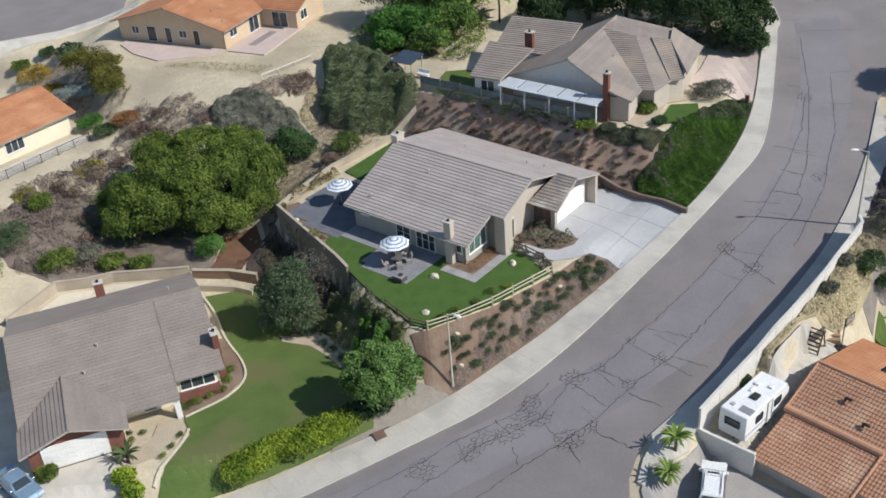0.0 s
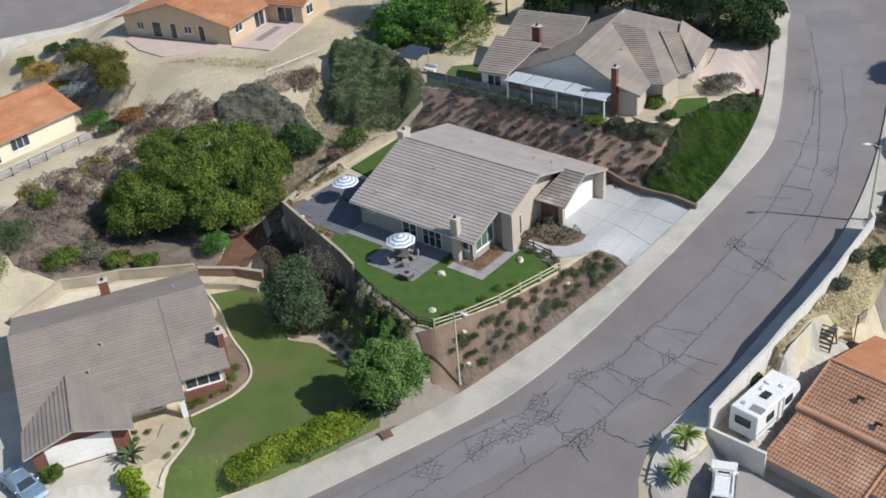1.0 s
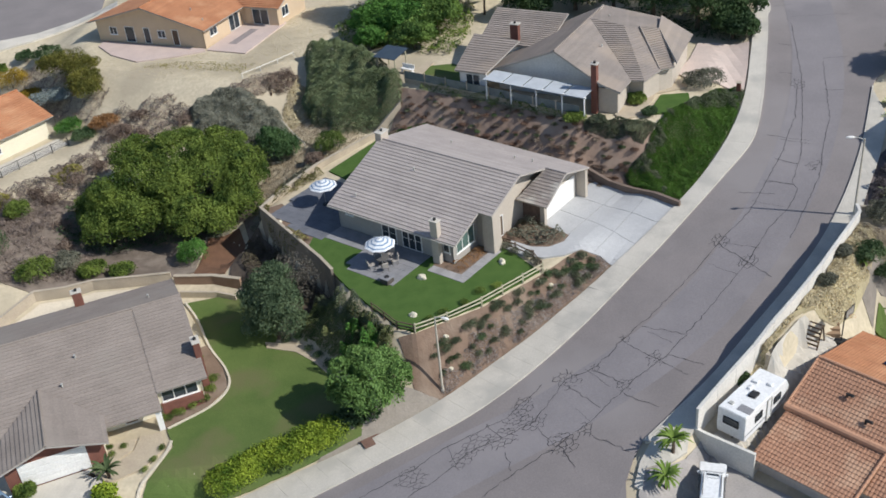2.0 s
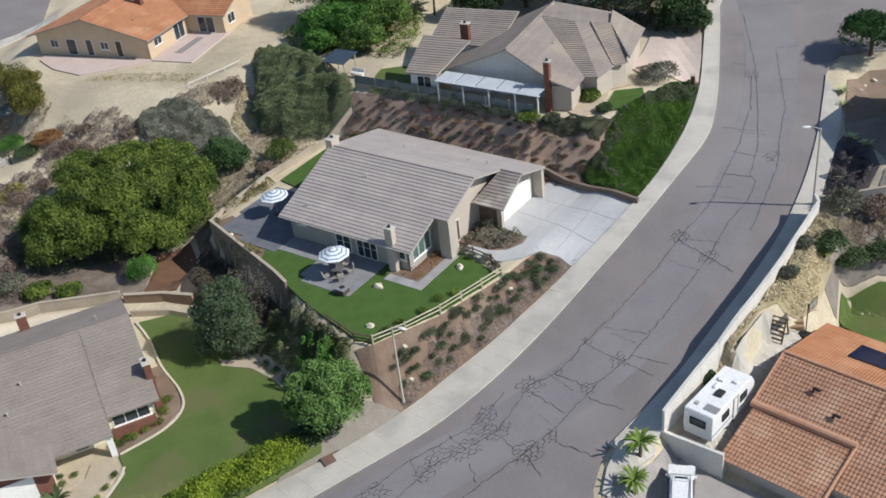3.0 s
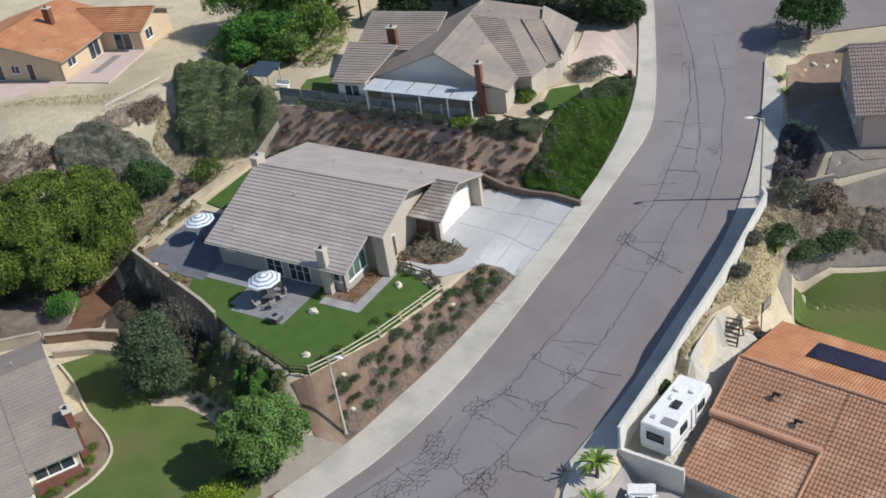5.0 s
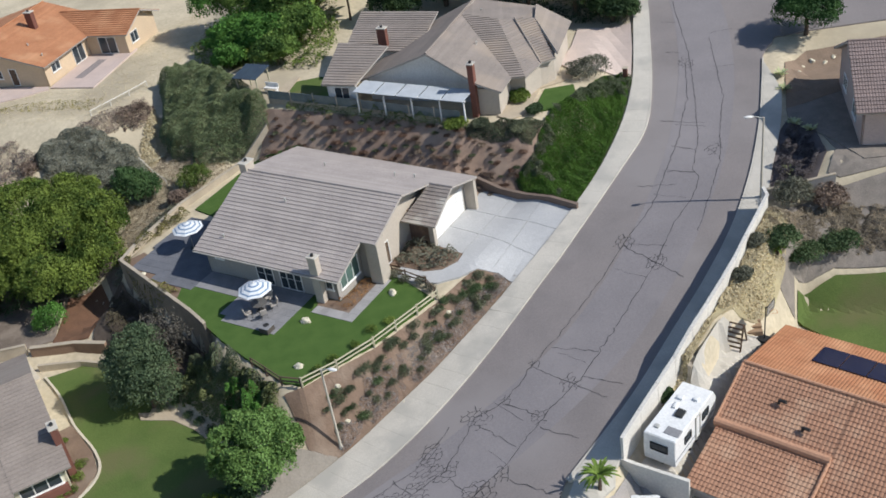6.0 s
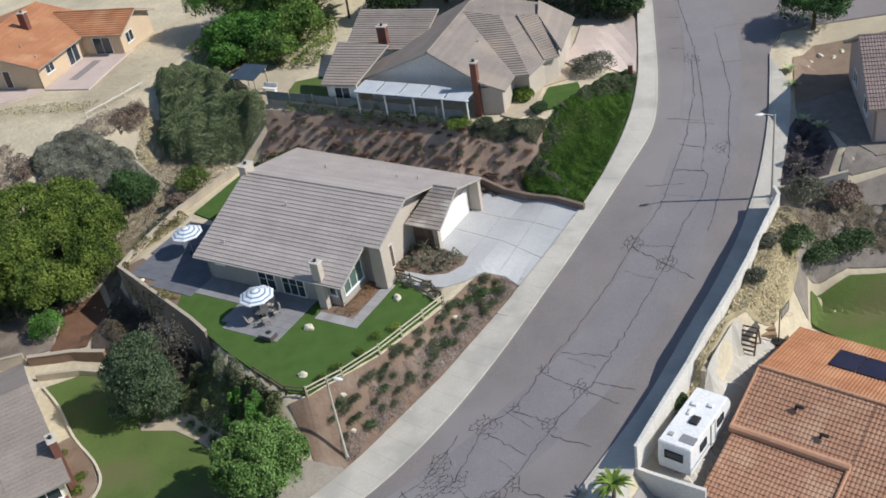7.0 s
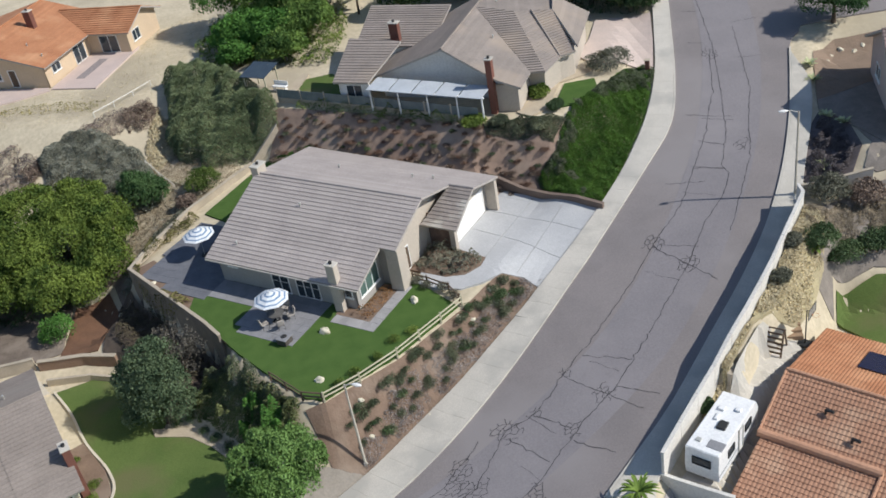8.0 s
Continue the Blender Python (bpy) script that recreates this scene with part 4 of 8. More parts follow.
    chimney(h, -2.25, 0.35, -0.2, 4.1, 0.75, 0.55, STUCCO)
    chimney(h, -14.45, 8.3, -0.2, 6.25, 0.75, 1.1, STUCCO)
    bm = bmesh.new()
    add_box(bm, -14.5, 0, -0.13, -0.02, 2.36, 2.47, 0.02)
    part("gutter", bm, mat("gutter_paint", (0.55, 0.51, 0.46), None, 1.0, 0.5), h)
    for u, v in ((-8.6, 5.7), (-12.3, 1.6), (-9.5, 12.5), (-2.5, 12.8), (-0.8, 13.2)):
        vent_pipe(h, u, v, (2.5 + 0.4 * v) if v < 8 else 5.7 - 0.3125 * (v - 8), 0.28)


build_main_house()


def slabs(name, cells, material, off, label, thick=0.06, gap=0.006):
    """Paving of separate slabs; cells are quads in the main house's plan."""
    root = thing(name, (0, 0, 0), label, "paving", kind="structure")
    rng = random.Random(len(cells))
    for u0, u1, v0, v1 in cells:
        q = [hw(u0 + gap, v0 + gap), hw(u1 - gap, v0 + gap), hw(u1 - gap, v1 - gap), hw(u0 + gap, v1 - gap)]
        z = off + rng.uniform(-0.004, 0.004)
        verts = [(p.x, p.y, at(p.x, p.y) + z) for p in q] + [(p.x, p.y, at(p.x, p.y) + z - thick) for p in q]
        mesh_part("paving_slab", verts, [(0, 1, 2, 3), (0, 4, 5, 1), (1, 5, 6, 2), (2, 6, 7, 3), (3, 7, 4, 0)], material, root)
    return root


def grid(u0, u1, v0, v1, s):
    nu, nv = max(1, round((u1 - u0) / s)), max(1, round((v1 - v0) / s))
    return [(u0 + (u1 - u0) * i / nu, u0 + (u1 - u0) * (i + 1) / nu, v0 + (v1 - v0) * j / nv, v0 + (v1 - v0) * (j + 1) / nv) for i in range(nu) for j in range(nv)]


drape("turf", [(-7.5, 74.7), (-9.9, 79.0), (-9.2, 81.6), (-6, 82), (2, 76), (5.5, 78), (8.0, 74.6), (9.8, 71.1), (4.4, 67.25), (-1.0, 64.85), (-2.2, 65.5), (-4.1, 68.4), (-6.4, 72.4)],
      TURF, 0.0, 0.8, "deep green artificial turf round the patio", "lawn")
drape("turf_strip", hp([(-22.6, 8.5), (-15.5, 7.2), (-17.2, 18.6), (-22.8, 16.8)]), TURF, 0.0, 0.8, "strip of green turf behind the house", "lawn")
slabs("patio", grid(-13.9, -3.4, -1.5, 0.75, 0.75) + grid(-8.6, -3.4, -4.5, -1.5, 0.75) + grid(-9.3, -8.6, -3.8, -1.5, 0.75), SLATE, 0.035, "grey slate patio slabs beside the house")
slabs("patio", grid(-21.5, -13.9, -1.2, 2.0, 0.8) + grid(-21.9, -14.2, 2.0, 7.2, 0.8) + grid(-18.5, -13.9, -2.0, -1.2, 0.8), SLATE_DARK, 0.035, "grey slate patio slabs under the second parasol")
slabs("garden_path", grid(-2.3, 1.5, -1.2, -0.3, 0.62) + grid(0.62, 1.5, -0.3, 4.5, 0.6), mat("grey_paver", (0.36, 0.345, 0.34), (0.29, 0.28, 0.28), 0.9, 0.9, 0.004, 10.0, rnd=0.1), 0.035, "pale grey paver path across the turf")
drape("planting_bed", hp([(-2.4, -0.28), (0.6, -0.28), (0.6, 4.2), (-0.85, 4.2), (-0.85, 0.75), (-2.4, 0.75)]), MULCH, 0.02, 0.5, "brown mulch bed under the window", "planting bed")


def driveway():
    root = thing("driveway", (0, 0, 0), "broad pale concrete driveway with open joints", "driveway", kind="structure")
    a, b, c, d = hw(2.15, 10.0), hw(11.0, 8.6), hw(11.3, 18.4), hw(2.15, 18.6)

    def bil(s, t):
        return (a.lerp(b, s)).lerp(d.lerp(c, s), t)

    for i in range(3):
        for j in range(3):
            n = 4
            s0, s1, t0, t1 = i / 3 + 0.002, (i + 1) / 3 - 0.002, j / 3 + 0.002, (j + 1) / 3 - 0.002
            verts = []
            for q in range(n + 1):
                for r in range(n + 1):
                    p = bil(s0 + (s1 - s0) * q / n, t0 + (t1 - t0) * r / n)
                    verts.append((p.x, p.y, at(p.x, p.y) + 0.04))
            faces = [(q * (n + 1) + r, (q + 1) * (n + 1) + r, (q + 1) * (n + 1) + r + 1, q * (n + 1) + r + 1) for q in range(n) for r in range(n)]
            ring = [q * (n + 1) for q in range(n + 1)] + [n * (n + 1) + r for r in range(1, n + 1)] + [q * (n + 1) + n for q in range(n - 1, -1, -1)] + [r for r in range(n - 1, 0, -1)]
            base = len(verts)
            verts += [(verts[k][0], verts[k][1], verts[k][2] - 0.25) for k in ring]
            faces += [(ring[k], base + k, base + (k + 1) % len(ring), ring[(k + 1) % len(ring)]) for k in range(len(ring))]
            mesh_part("concrete_slab", verts, faces, DRIVE, root)


driveway()
drape("entry_walk", hp([(1.3, 5.0), (3.4, 4.8), (5.2, 5.3), (6.5, 6.6), (7.2, 8.2), (8.6, 9.0), (2.6, 10.05), (5.0, 9.9), (5.35, 8.4), (4.7, 7.0), (3.4, 6.3), (1.3, 6.3)][:6] + [(5.2, 9.6), (5.35, 8.4), (4.7, 7.0), (3.4, 6.3), (1.3, 6.3)]), DRIVE, 0.05, 0.5, "curved pale concrete walk to the front door", "path")
drape("planting_bed", hp([(0.15, 6.35), (3.4, 6.35), (4.65, 7.05), (5.3, 8.4), (5.1, 9.7), (2.6, 9.9), (0.15, 9.9)]), MULCH, 0.03, 0.5, "planted bed between walk and garage", "planting bed")
drape("front_bank", [(-1.0, 64.6), (4.5, 67.0), (10.0, 70.8), (13.2, 73.4), (14.6, 74.3), (16.9, 72.95), (11.5, 69.0), (8.0, 66.45), (4.4, 64.25), (0.4, 61.75), (-1.6, 62.2), (-2.4, 64.8)],
      MULCH, -0.02, 0.35, "brown mulched bank between fence and pavement", "bank", rough=0.05)
REAR_MULCH = mat("red_brown_mulch", (0.33, 0.235, 0.18), (0.25, 0.18, 0.14), 0.9, 1.0, 0.05, 8.0, c=(0.36, 0.275, 0.215), patch=0.35, spec=0.05)
drape("rear_bank", [(0.3, 102.6), (8.5, 95.9), (16.7, 88.8), (23.6, 86.6), (21.9, 84.6), (20.2, 82.7), (18.9, 83.1), (17.2, 84.6), (15.6, 83.6), (7.2, 90.6), (-2.2, 98.8)], REAR_MULCH, -0.04, 0.4, "brown mulched slope behind the house", "bank", rough=0.05)
drape("bare_lot", [(-2.0, 62.3), (0.4, 61.8), (-4.5, 59.5), (-9.5, 58.0), (-8.4, 59.6), (-4.5, 62.8)], mat("grey_dirt", (0.30, 0.265, 0.225), (0.25, 0.22, 0.185), 0.8, 1.0, 0.03, 8.0), -0.04, 0.7, "bare grey earth beside the street lamp", "ground")
line_wall("retaining_wall", [(17.0, 85.5), (23.6, 77.9)], 0.5, 0.25, mat("brown_block", (0.20, 0.15, 0.12), (0.16, 0.12, 0.10), 1.0, 0.95, 0.006, 10.0), "low brown block wall beside the driveway", cap=MATS["brown_block"])
line_wall("garden_wall", [(-7.55, 74.6), (-8.6, 76.8), (-14.6, 87.3)], 0.4, 0.2, mat("dark_block", (0.24, 0.20, 0.16), (0.19, 0.16, 0.13), 1.0, 0.95, 0.006, 10.0), "tall block wall holding the patio terrace", top=0.36, cap=STONE, base=-4.9)
line_wall("garden_wall", [(-14.6, 87.4), (-9.3, 94.7), (-3.2, 100.6), (0.0, 101.2)], 0.5, 0.25, STONE, "low tan block wall along the back garden", cap=STONE)


# ---- garden things of the main house ----
def parasol(x, y, label, seed):
    root = thing("parasol", (x, y, at(x, y) + 0.03), label, "parasol", "blue and white parasols")
    bm = bmesh.new()
    add_tube(bm, (0, 0, 0), (0, 0, 0.1), 0.32, 0.28, 16)
    part("base", bm, DARK, root)
    bm = bmesh.new()
    add_tube(bm, (0, 0, 0.1), (0, 0, 2.55), 0.025, 0.022, 10)
    part("pole", bm, STEEL, root)
    blue = mat("blue_canvas", (0.20, 0.29, 0.42), (0.16, 0.245, 0.37), 2.0, 0.85)
    white = mat("white_canvas", (0.72, 0.74, 0.76), (0.66, 0.68, 0.70), 2.0, 0.85)
    rings = (0.06, 0.30, 0.44, 0.68, 0.82, 1.06, 1.18, 1.37)
    turn = seed * 0.3

    def height(r):
        return 2.62 - 0.36 * r - 0.07 * r * r / 1.37

    for k in range(len(rings) - 1):
        a, b = rings[k], rings[k + 1]
        verts, faces = [], []
        for j in range(2):
            for i in range(8):
                w = 2 * math.pi * i / 8 + turn
                for r in (a, b):
                    verts.append((r * math.cos(w), r * math.sin(w), height(r) - j * 0.012))
        for i in range(8):
            p, q = 2 * i, 2 * ((i + 1) % 8)
            faces += [(p, p + 1, q + 1, q), (16 + q, 16 + q + 1, 16 + p + 1, 16 + p)]
        mesh_part("canopy_band", verts, faces, blue if k % 2 else white, root)
    bm = bmesh.new()
    for i in range(8):
        w = 2 * math.pi * i / 8 + turn
        add_tube(bm, (0, 0, 2.55), (1.35 * math.cos(w), 1.35 * math.sin(w), height(1.35) - 0.03), 0.012, 0.01, 5)
    part("rib_set", bm, STEEL, root)
    bm = bmesh.new()
    bmesh.ops.create_icosphere(bm, subdivisions=1, radius=0.06, matrix=Matrix.Translation((0, 0, 2.65)))
    part("finial", bm, WHITE, root)


parasol(-3.2, 75.0, "blue and white striped parasol over a patio table", 1)
parasol(-8.25, 86.9, "blue and white striped parasol on the slate terrace", 2)


def patio_table(x, y):
    root = thing("patio_table", (x, y, at(x, y) + 0.035), "round dark metal patio table under the parasol", "table")
    m = mat("grey_metal", (0.20, 0.19, 0.18), None, 3.0, 0.5, metal=0.4)
    bm = bmesh.new()
    add_tube(bm, (0, 0, 0.70), (0, 0, 0.735), 0.65, 0.65, 24)
    part("tabletop", bm, m, root)
    for i in range(4):
        w = math.pi / 4 + i * math.pi / 2
        bm = bmesh.new()
        add_tube(bm, (0.5 * math.cos(w), 0.5 * math.sin(w), 0), (0.35 * math.cos(w), 0.35 * math.sin(w), 0.70), 0.022, 0.022, 8)
        part("leg", bm, m, root)


def patio_chair():
    root = thing("patio_chair", (0, 0, 0), "grey patio armchair drawn up to the table", "chair", "chairs round the patio table")
    m, c = mat("grey_metal", (0.20, 0.19, 0.18), None, 3.0, 0.5, metal=0.4), mat("taupe_cushion", (0.42, 0.38, 0.34), (0.36, 0.32, 0.29), 3.0, 0.9)
    box_part("seat", -0.26, 0.26, -0.26, 0.26, 0.38, 0.46, c, root, bevel=0.02)
    bm = bmesh.new()
    add_box(bm, -0.26, 0.26, -0.05, 0.05, 0, 0.5, 0.02, Matrix.Translation((0, 0.27, 0.46)) @ Matrix.Rotation(radians(-12), 4, "X"))
    part("backrest", bm, c, root)
    for x in (-0.24, 0.24):
        for y in (-0.24, 0.24):
            bm = bmesh.new()
            add_tube(bm, (x, y, 0), (x, y, 0.4), 0.018, 0.018, 6)
            part("leg", bm, m, root)
        bm = bmesh.new()
        add_tube(bm, (x * 1.15, -0.24, 0.4), (x * 1.15, -0.24, 0.62), 0.016, 0.016, 6)
        add_tube(bm, (x * 1.15, -0.26, 0.62), (x * 1.15, 0.26, 0.64), 0.02, 0.02, 6)
        part("armrest", bm, m, root)
    return root


patio_table(-3.2, 75.0)
chair0 = patio_chair()
for i, (dx, dy, a) in enumerate(((1.05, -0.2, -80), (0.2, -1.1, -170), (-0.95, -0.55, 110), (0.75, 0.85, -35), (-0.4, 1.0, 20))):
    m = Matrix.Translation((-3.2 + dx, 75.0 + dy, 0.036)) @ Matrix.Rotation(radians(a), 4, "Z")
    if i == 0:
        chair0.matrix_world = m
    else:
        copy_thing(chair0, m)


def fire_pit(x, y):
    root = thing("fire_pit", pose(x, y, at(x, y) + 0.03, 0, 0, -42), "square dark fire pit table on the patio edge", "fire pit")
    box_part("body", -0.42, 0.42, -0.42, 0.42, 0, 0.5, mat("pit_brown", (0.10, 0.085, 0.075), None, 3.0, 0.7), root, bevel=0.03)
    bm = bmesh.new()
    add_box(bm, -0.5, 0.5, -0.5, 0.5, 0.5, 0.56, 0.015)
    part("top", bm, SLATE, root)
    bm = bmesh.new()
    add_tube(bm, (0, 0, 0.56), (0, 0, 0.6), 0.24, 0.2, 14)
    part("burner", bm, DARK, root)


fire_pit(-2.9, 72.1)


def boulder(x, y, s, seed, label="pale sandstone boulder on the turf", group="pale boulders", squash=0.75):
    rng = random.Random(seed)
    bm = bmesh.new()
    bmesh.ops.create_icosphere(bm, subdivisions=3, radius=1)
    ox = rng.uniform(0, 50)
    for v in bm.verts:
        k = 1 + 0.35 * noise.noise(v.co * 1.1 + Vector((ox, 0, 0))) + 0.12 * noise.noise(v.co * 3.1 + Vector((ox, 5, 0)))
        v.co *= k
        v.co = Vector((v.co.x * s, v.co.y * s * 0.72, max(-0.35 * s, v.co.z * s * squash)))
    ob = part("boulder", bm, PALE_ROCK)
    ob.matrix_world = pose(x, y, at(x, y) + 0.12 * s - (0.0 if group == "pale boulders" else 0.08), 0, 0, rng.uniform(0, 180))
    tagged(ob, label, "boulder", group)


boulder(0.0, 72.15, 0.42, 1)
boulder(-1.05, 66.9, 0.36, 2)
boulder(6.95, 73.05, 0.40, 3)
for i, (x, y, s) in enumerate(((5.65, 64.75, 0.3), (9.6, 70.2, 0.28), (10.6, 70.3, 0.22), (1.4, 63.6, 0.22), (1.3, 64.9, 0.25), (12.5, 72.4, 0.25))):
    boulder(x, y, s, 20 + i, "pale rock set in the mulched bank", "bank rocks")
boulder(-12.6, 84.6, 0.3, 31, "pale rock on the terrace wall bed", "bank rocks")


def rail_fence(pts, label, material, h=0.95):
    """A post and two-rail timber fence."""
    root = thing("rail_fence", (pts[0][0], pts[0][1], 0), label, "fence")
    o = Vector((pts[0][0], pts[0][1], 0))
    line = []
    for a, b in zip(pts[:-1], pts[1:]):
        n = max(1, round(math.dist(a, b) / 2.2))
        line += [Vector((a[0] + (b[0] - a[0]) * i / n, a[1] + (b[1] - a[1]) * i / n, 0)) for i in range(n)]
    line.append(Vector((*pts[-1], 0)))
    tops = [p - o + Vector((0, 0, at(p.x, p.y) - 0.1)) for p in line]
    for p in tops:
        bm = bmesh.new()
        add_box(bm, p.x - 0.06, p.x + 0.06, p.y - 0.06, p.y + 0.06, p.z, p.z + h, 0.01)
        part("post", bm, material, root)
    for a, b in zip(tops[:-1], tops[1:]):
        for k in (0.45, 0.8):
            bm = bmesh.new()
            add_tube(bm, a + Vector((0, 0, k)), b + Vector((0, 0, k + 0.02)), 0.06, 0.055, 6)
            part("rail", bm, material, root)


rail_fence([(10.1, 71.1), (4.5, 67.15), (1.6, 65.7), (-1.0, 64.65)], "pale split-rail fence along the turf edge", WOOD_PALE)
rail_fence([(-1.1, 64.7), (-2.4, 65.4), (-4.3, 68.4)], "dark timber fence at the corner of the turf", WOOD_DARK, 0.8)
rail_fence([(10.0, 71.3), (9.6, 73.0), (8.3, 74.6), (7.4, 75.5)], "dark garden fence with creeper by the entry", WOOD_DARK, 1.0)


# ---- neighbouring houses ----
def build_grey_house():
    h = thing("house", pose(-17.76, 65.24, -5.0, 0, 0, 18), "single-storey ranch house with grey-brown tile roof and brick trim", "house")
    T = TILE_GREY
    roof_plane(h, [(-4, 0.0, 2.63), (0.0, 0.0, 2.63), (0.0, 8.3, 5.62), (-4, 8.3, 5.62)], T, 0.34, 0.03)
    roof_plane(h, [(-16.2, -1.5, 2.03), (-4, -1.5, 2.03), (-4, 8.3, 5.56), (-16.2, 8.3, 5.56)], T, 0.34, 0.03)
    roof_plane(h, [(-16.2, 8.3, 5.56), (0, 8.3, 5.56), (0, 15.5, 2.97), (-16.4, 15.5, 2.97)], T, 0.34, 0.03)
    roof_plane(h, [(-16.3, -3.8, 2.45), (-12.4, -3.8, 3.83), (-12.4, 3.3, 3.83), (-16.3, -0.5, 2.45)], T, 0.36, 0.07)
    roof_plane(h, [(-12.4, -3.8, 3.83), (-8.2, -3.8, 2.45), (-8.2, -0.5, 2.45), (-12.4, 3.3, 3.83)], T, 0.34, 0.03)
    ridge_cap(h, (-16.2, 8.3, 5.6), (0, 8.3, 5.62), T)
    ridge_cap(h, (-12.4, -3.8, 3.86), (-12.4, 3.3, 3.86), T)
    S = STUCCO_CREAM
    wall_prism(h, [(-15.6, 0.7), (-0.5, 0.7), (-0.5, 0.9), (-15.6, 0.9)], -0.1, 2.6, S)
    wall_prism(h, [(-0.7, 0.7), (-0.498, 0.7), (-0.498, 8.3), (-0.7, 8.3)], -0.1, [2.6, 2.6, 5.4, 5.4], S)
    wall_prism(h, [(-0.7, 8.3), (-0.498, 8.3), (-0.498, 15), (-0.7, 15)], -0.1, [5.4, 5.4, 2.95, 2.95], S)
    wall_prism(h, [(-15.6, 0.7), (-15.4, 0.7), (-15.4, 8.3), (-15.6, 8.3)], -0.1, [2.6, 2.6, 5.35, 5.35], S)
    wall_prism(h, [(-15.6, 8.3), (-15.4, 8.3), (-15.4, 15), (-15.6, 15)], -0.1, [5.35, 5.35, 2.9, 2.9], S)
    wall_prism(h, [(-15.6, 14.8), (-0.5, 14.8), (-0.5, 15), (-15.6, 15)], -0.1, 2.85, S)
    wall_prism(h, [(-15.8, -2.9), (-12.4, -2.9), (-12.4, -2.7), (-15.8, -2.7)], -0.1, [2.4, 3.62, 3.62, 2.4], BRICK, label="red brick garage front")
    wall_prism(h, [(-12.4, -2.9), (-8.7, -2.9), (-8.7, -2.7), (-12.4, -2.7)], -0.1, [3.62, 2.4, 2.4, 3.62], BRICK)
    wall_prism(h, [(-8.9, -2.7), (-8.7, -2.7), (-8.7, 0.7), (-8.9, 0.7)], -0.1, 2.2, S)
    wall_prism(h, [(-15.8, -2.7), (-15.6, -2.7), (-15.6, 0.7), (-15.8, 0.7)], -0.1, 2.4, S)
    wall_prism(h, [(-3.9, 0.35), (-0.6, 0.35), (-0.6, 0.68), (-3.9, 0.68)], -0.1, 1.05, BRICK, "brick_dado", "red brick dado under the window")
    wall_prism(h, [(-4.55, -1.2), (-4.1, -1.2), (-4.1, -0.75), (-4.55, -0.75)], -0.1, 2.1, WHITE, "porch_post")
    garage_door(h, (-12.4, -2.92, 0.02), 0, 4.7, 2.1, WHITE)
    opening(h, (-2.3, 0.7, 1.1), 0, 2.9, 1.2, 3)
    opening(h, (-6.4, 0.7, 0.05), 0, 1.1, 2.05, 1, pane_mat=WOOD_DARK, name="front_door", sill=False)
    chimney(h, -0.1, 2.4, -0.1, 4.7, 0.55, 1.0, BRICK)
    chimney(h, -8.2, 15.3, -0.1, 4.5, 0.8, 0.6, BRICK)
    for u, v in ((-9.2, 5.2), (-10.6, 3.0), (-2.5, 10.5)):
        vent_pipe(h, u, v, 2.57 + 0.36 * v if v < 8.3 else 5.56 - 0.36 * (v - 8.3), 0.3)


build_grey_house()


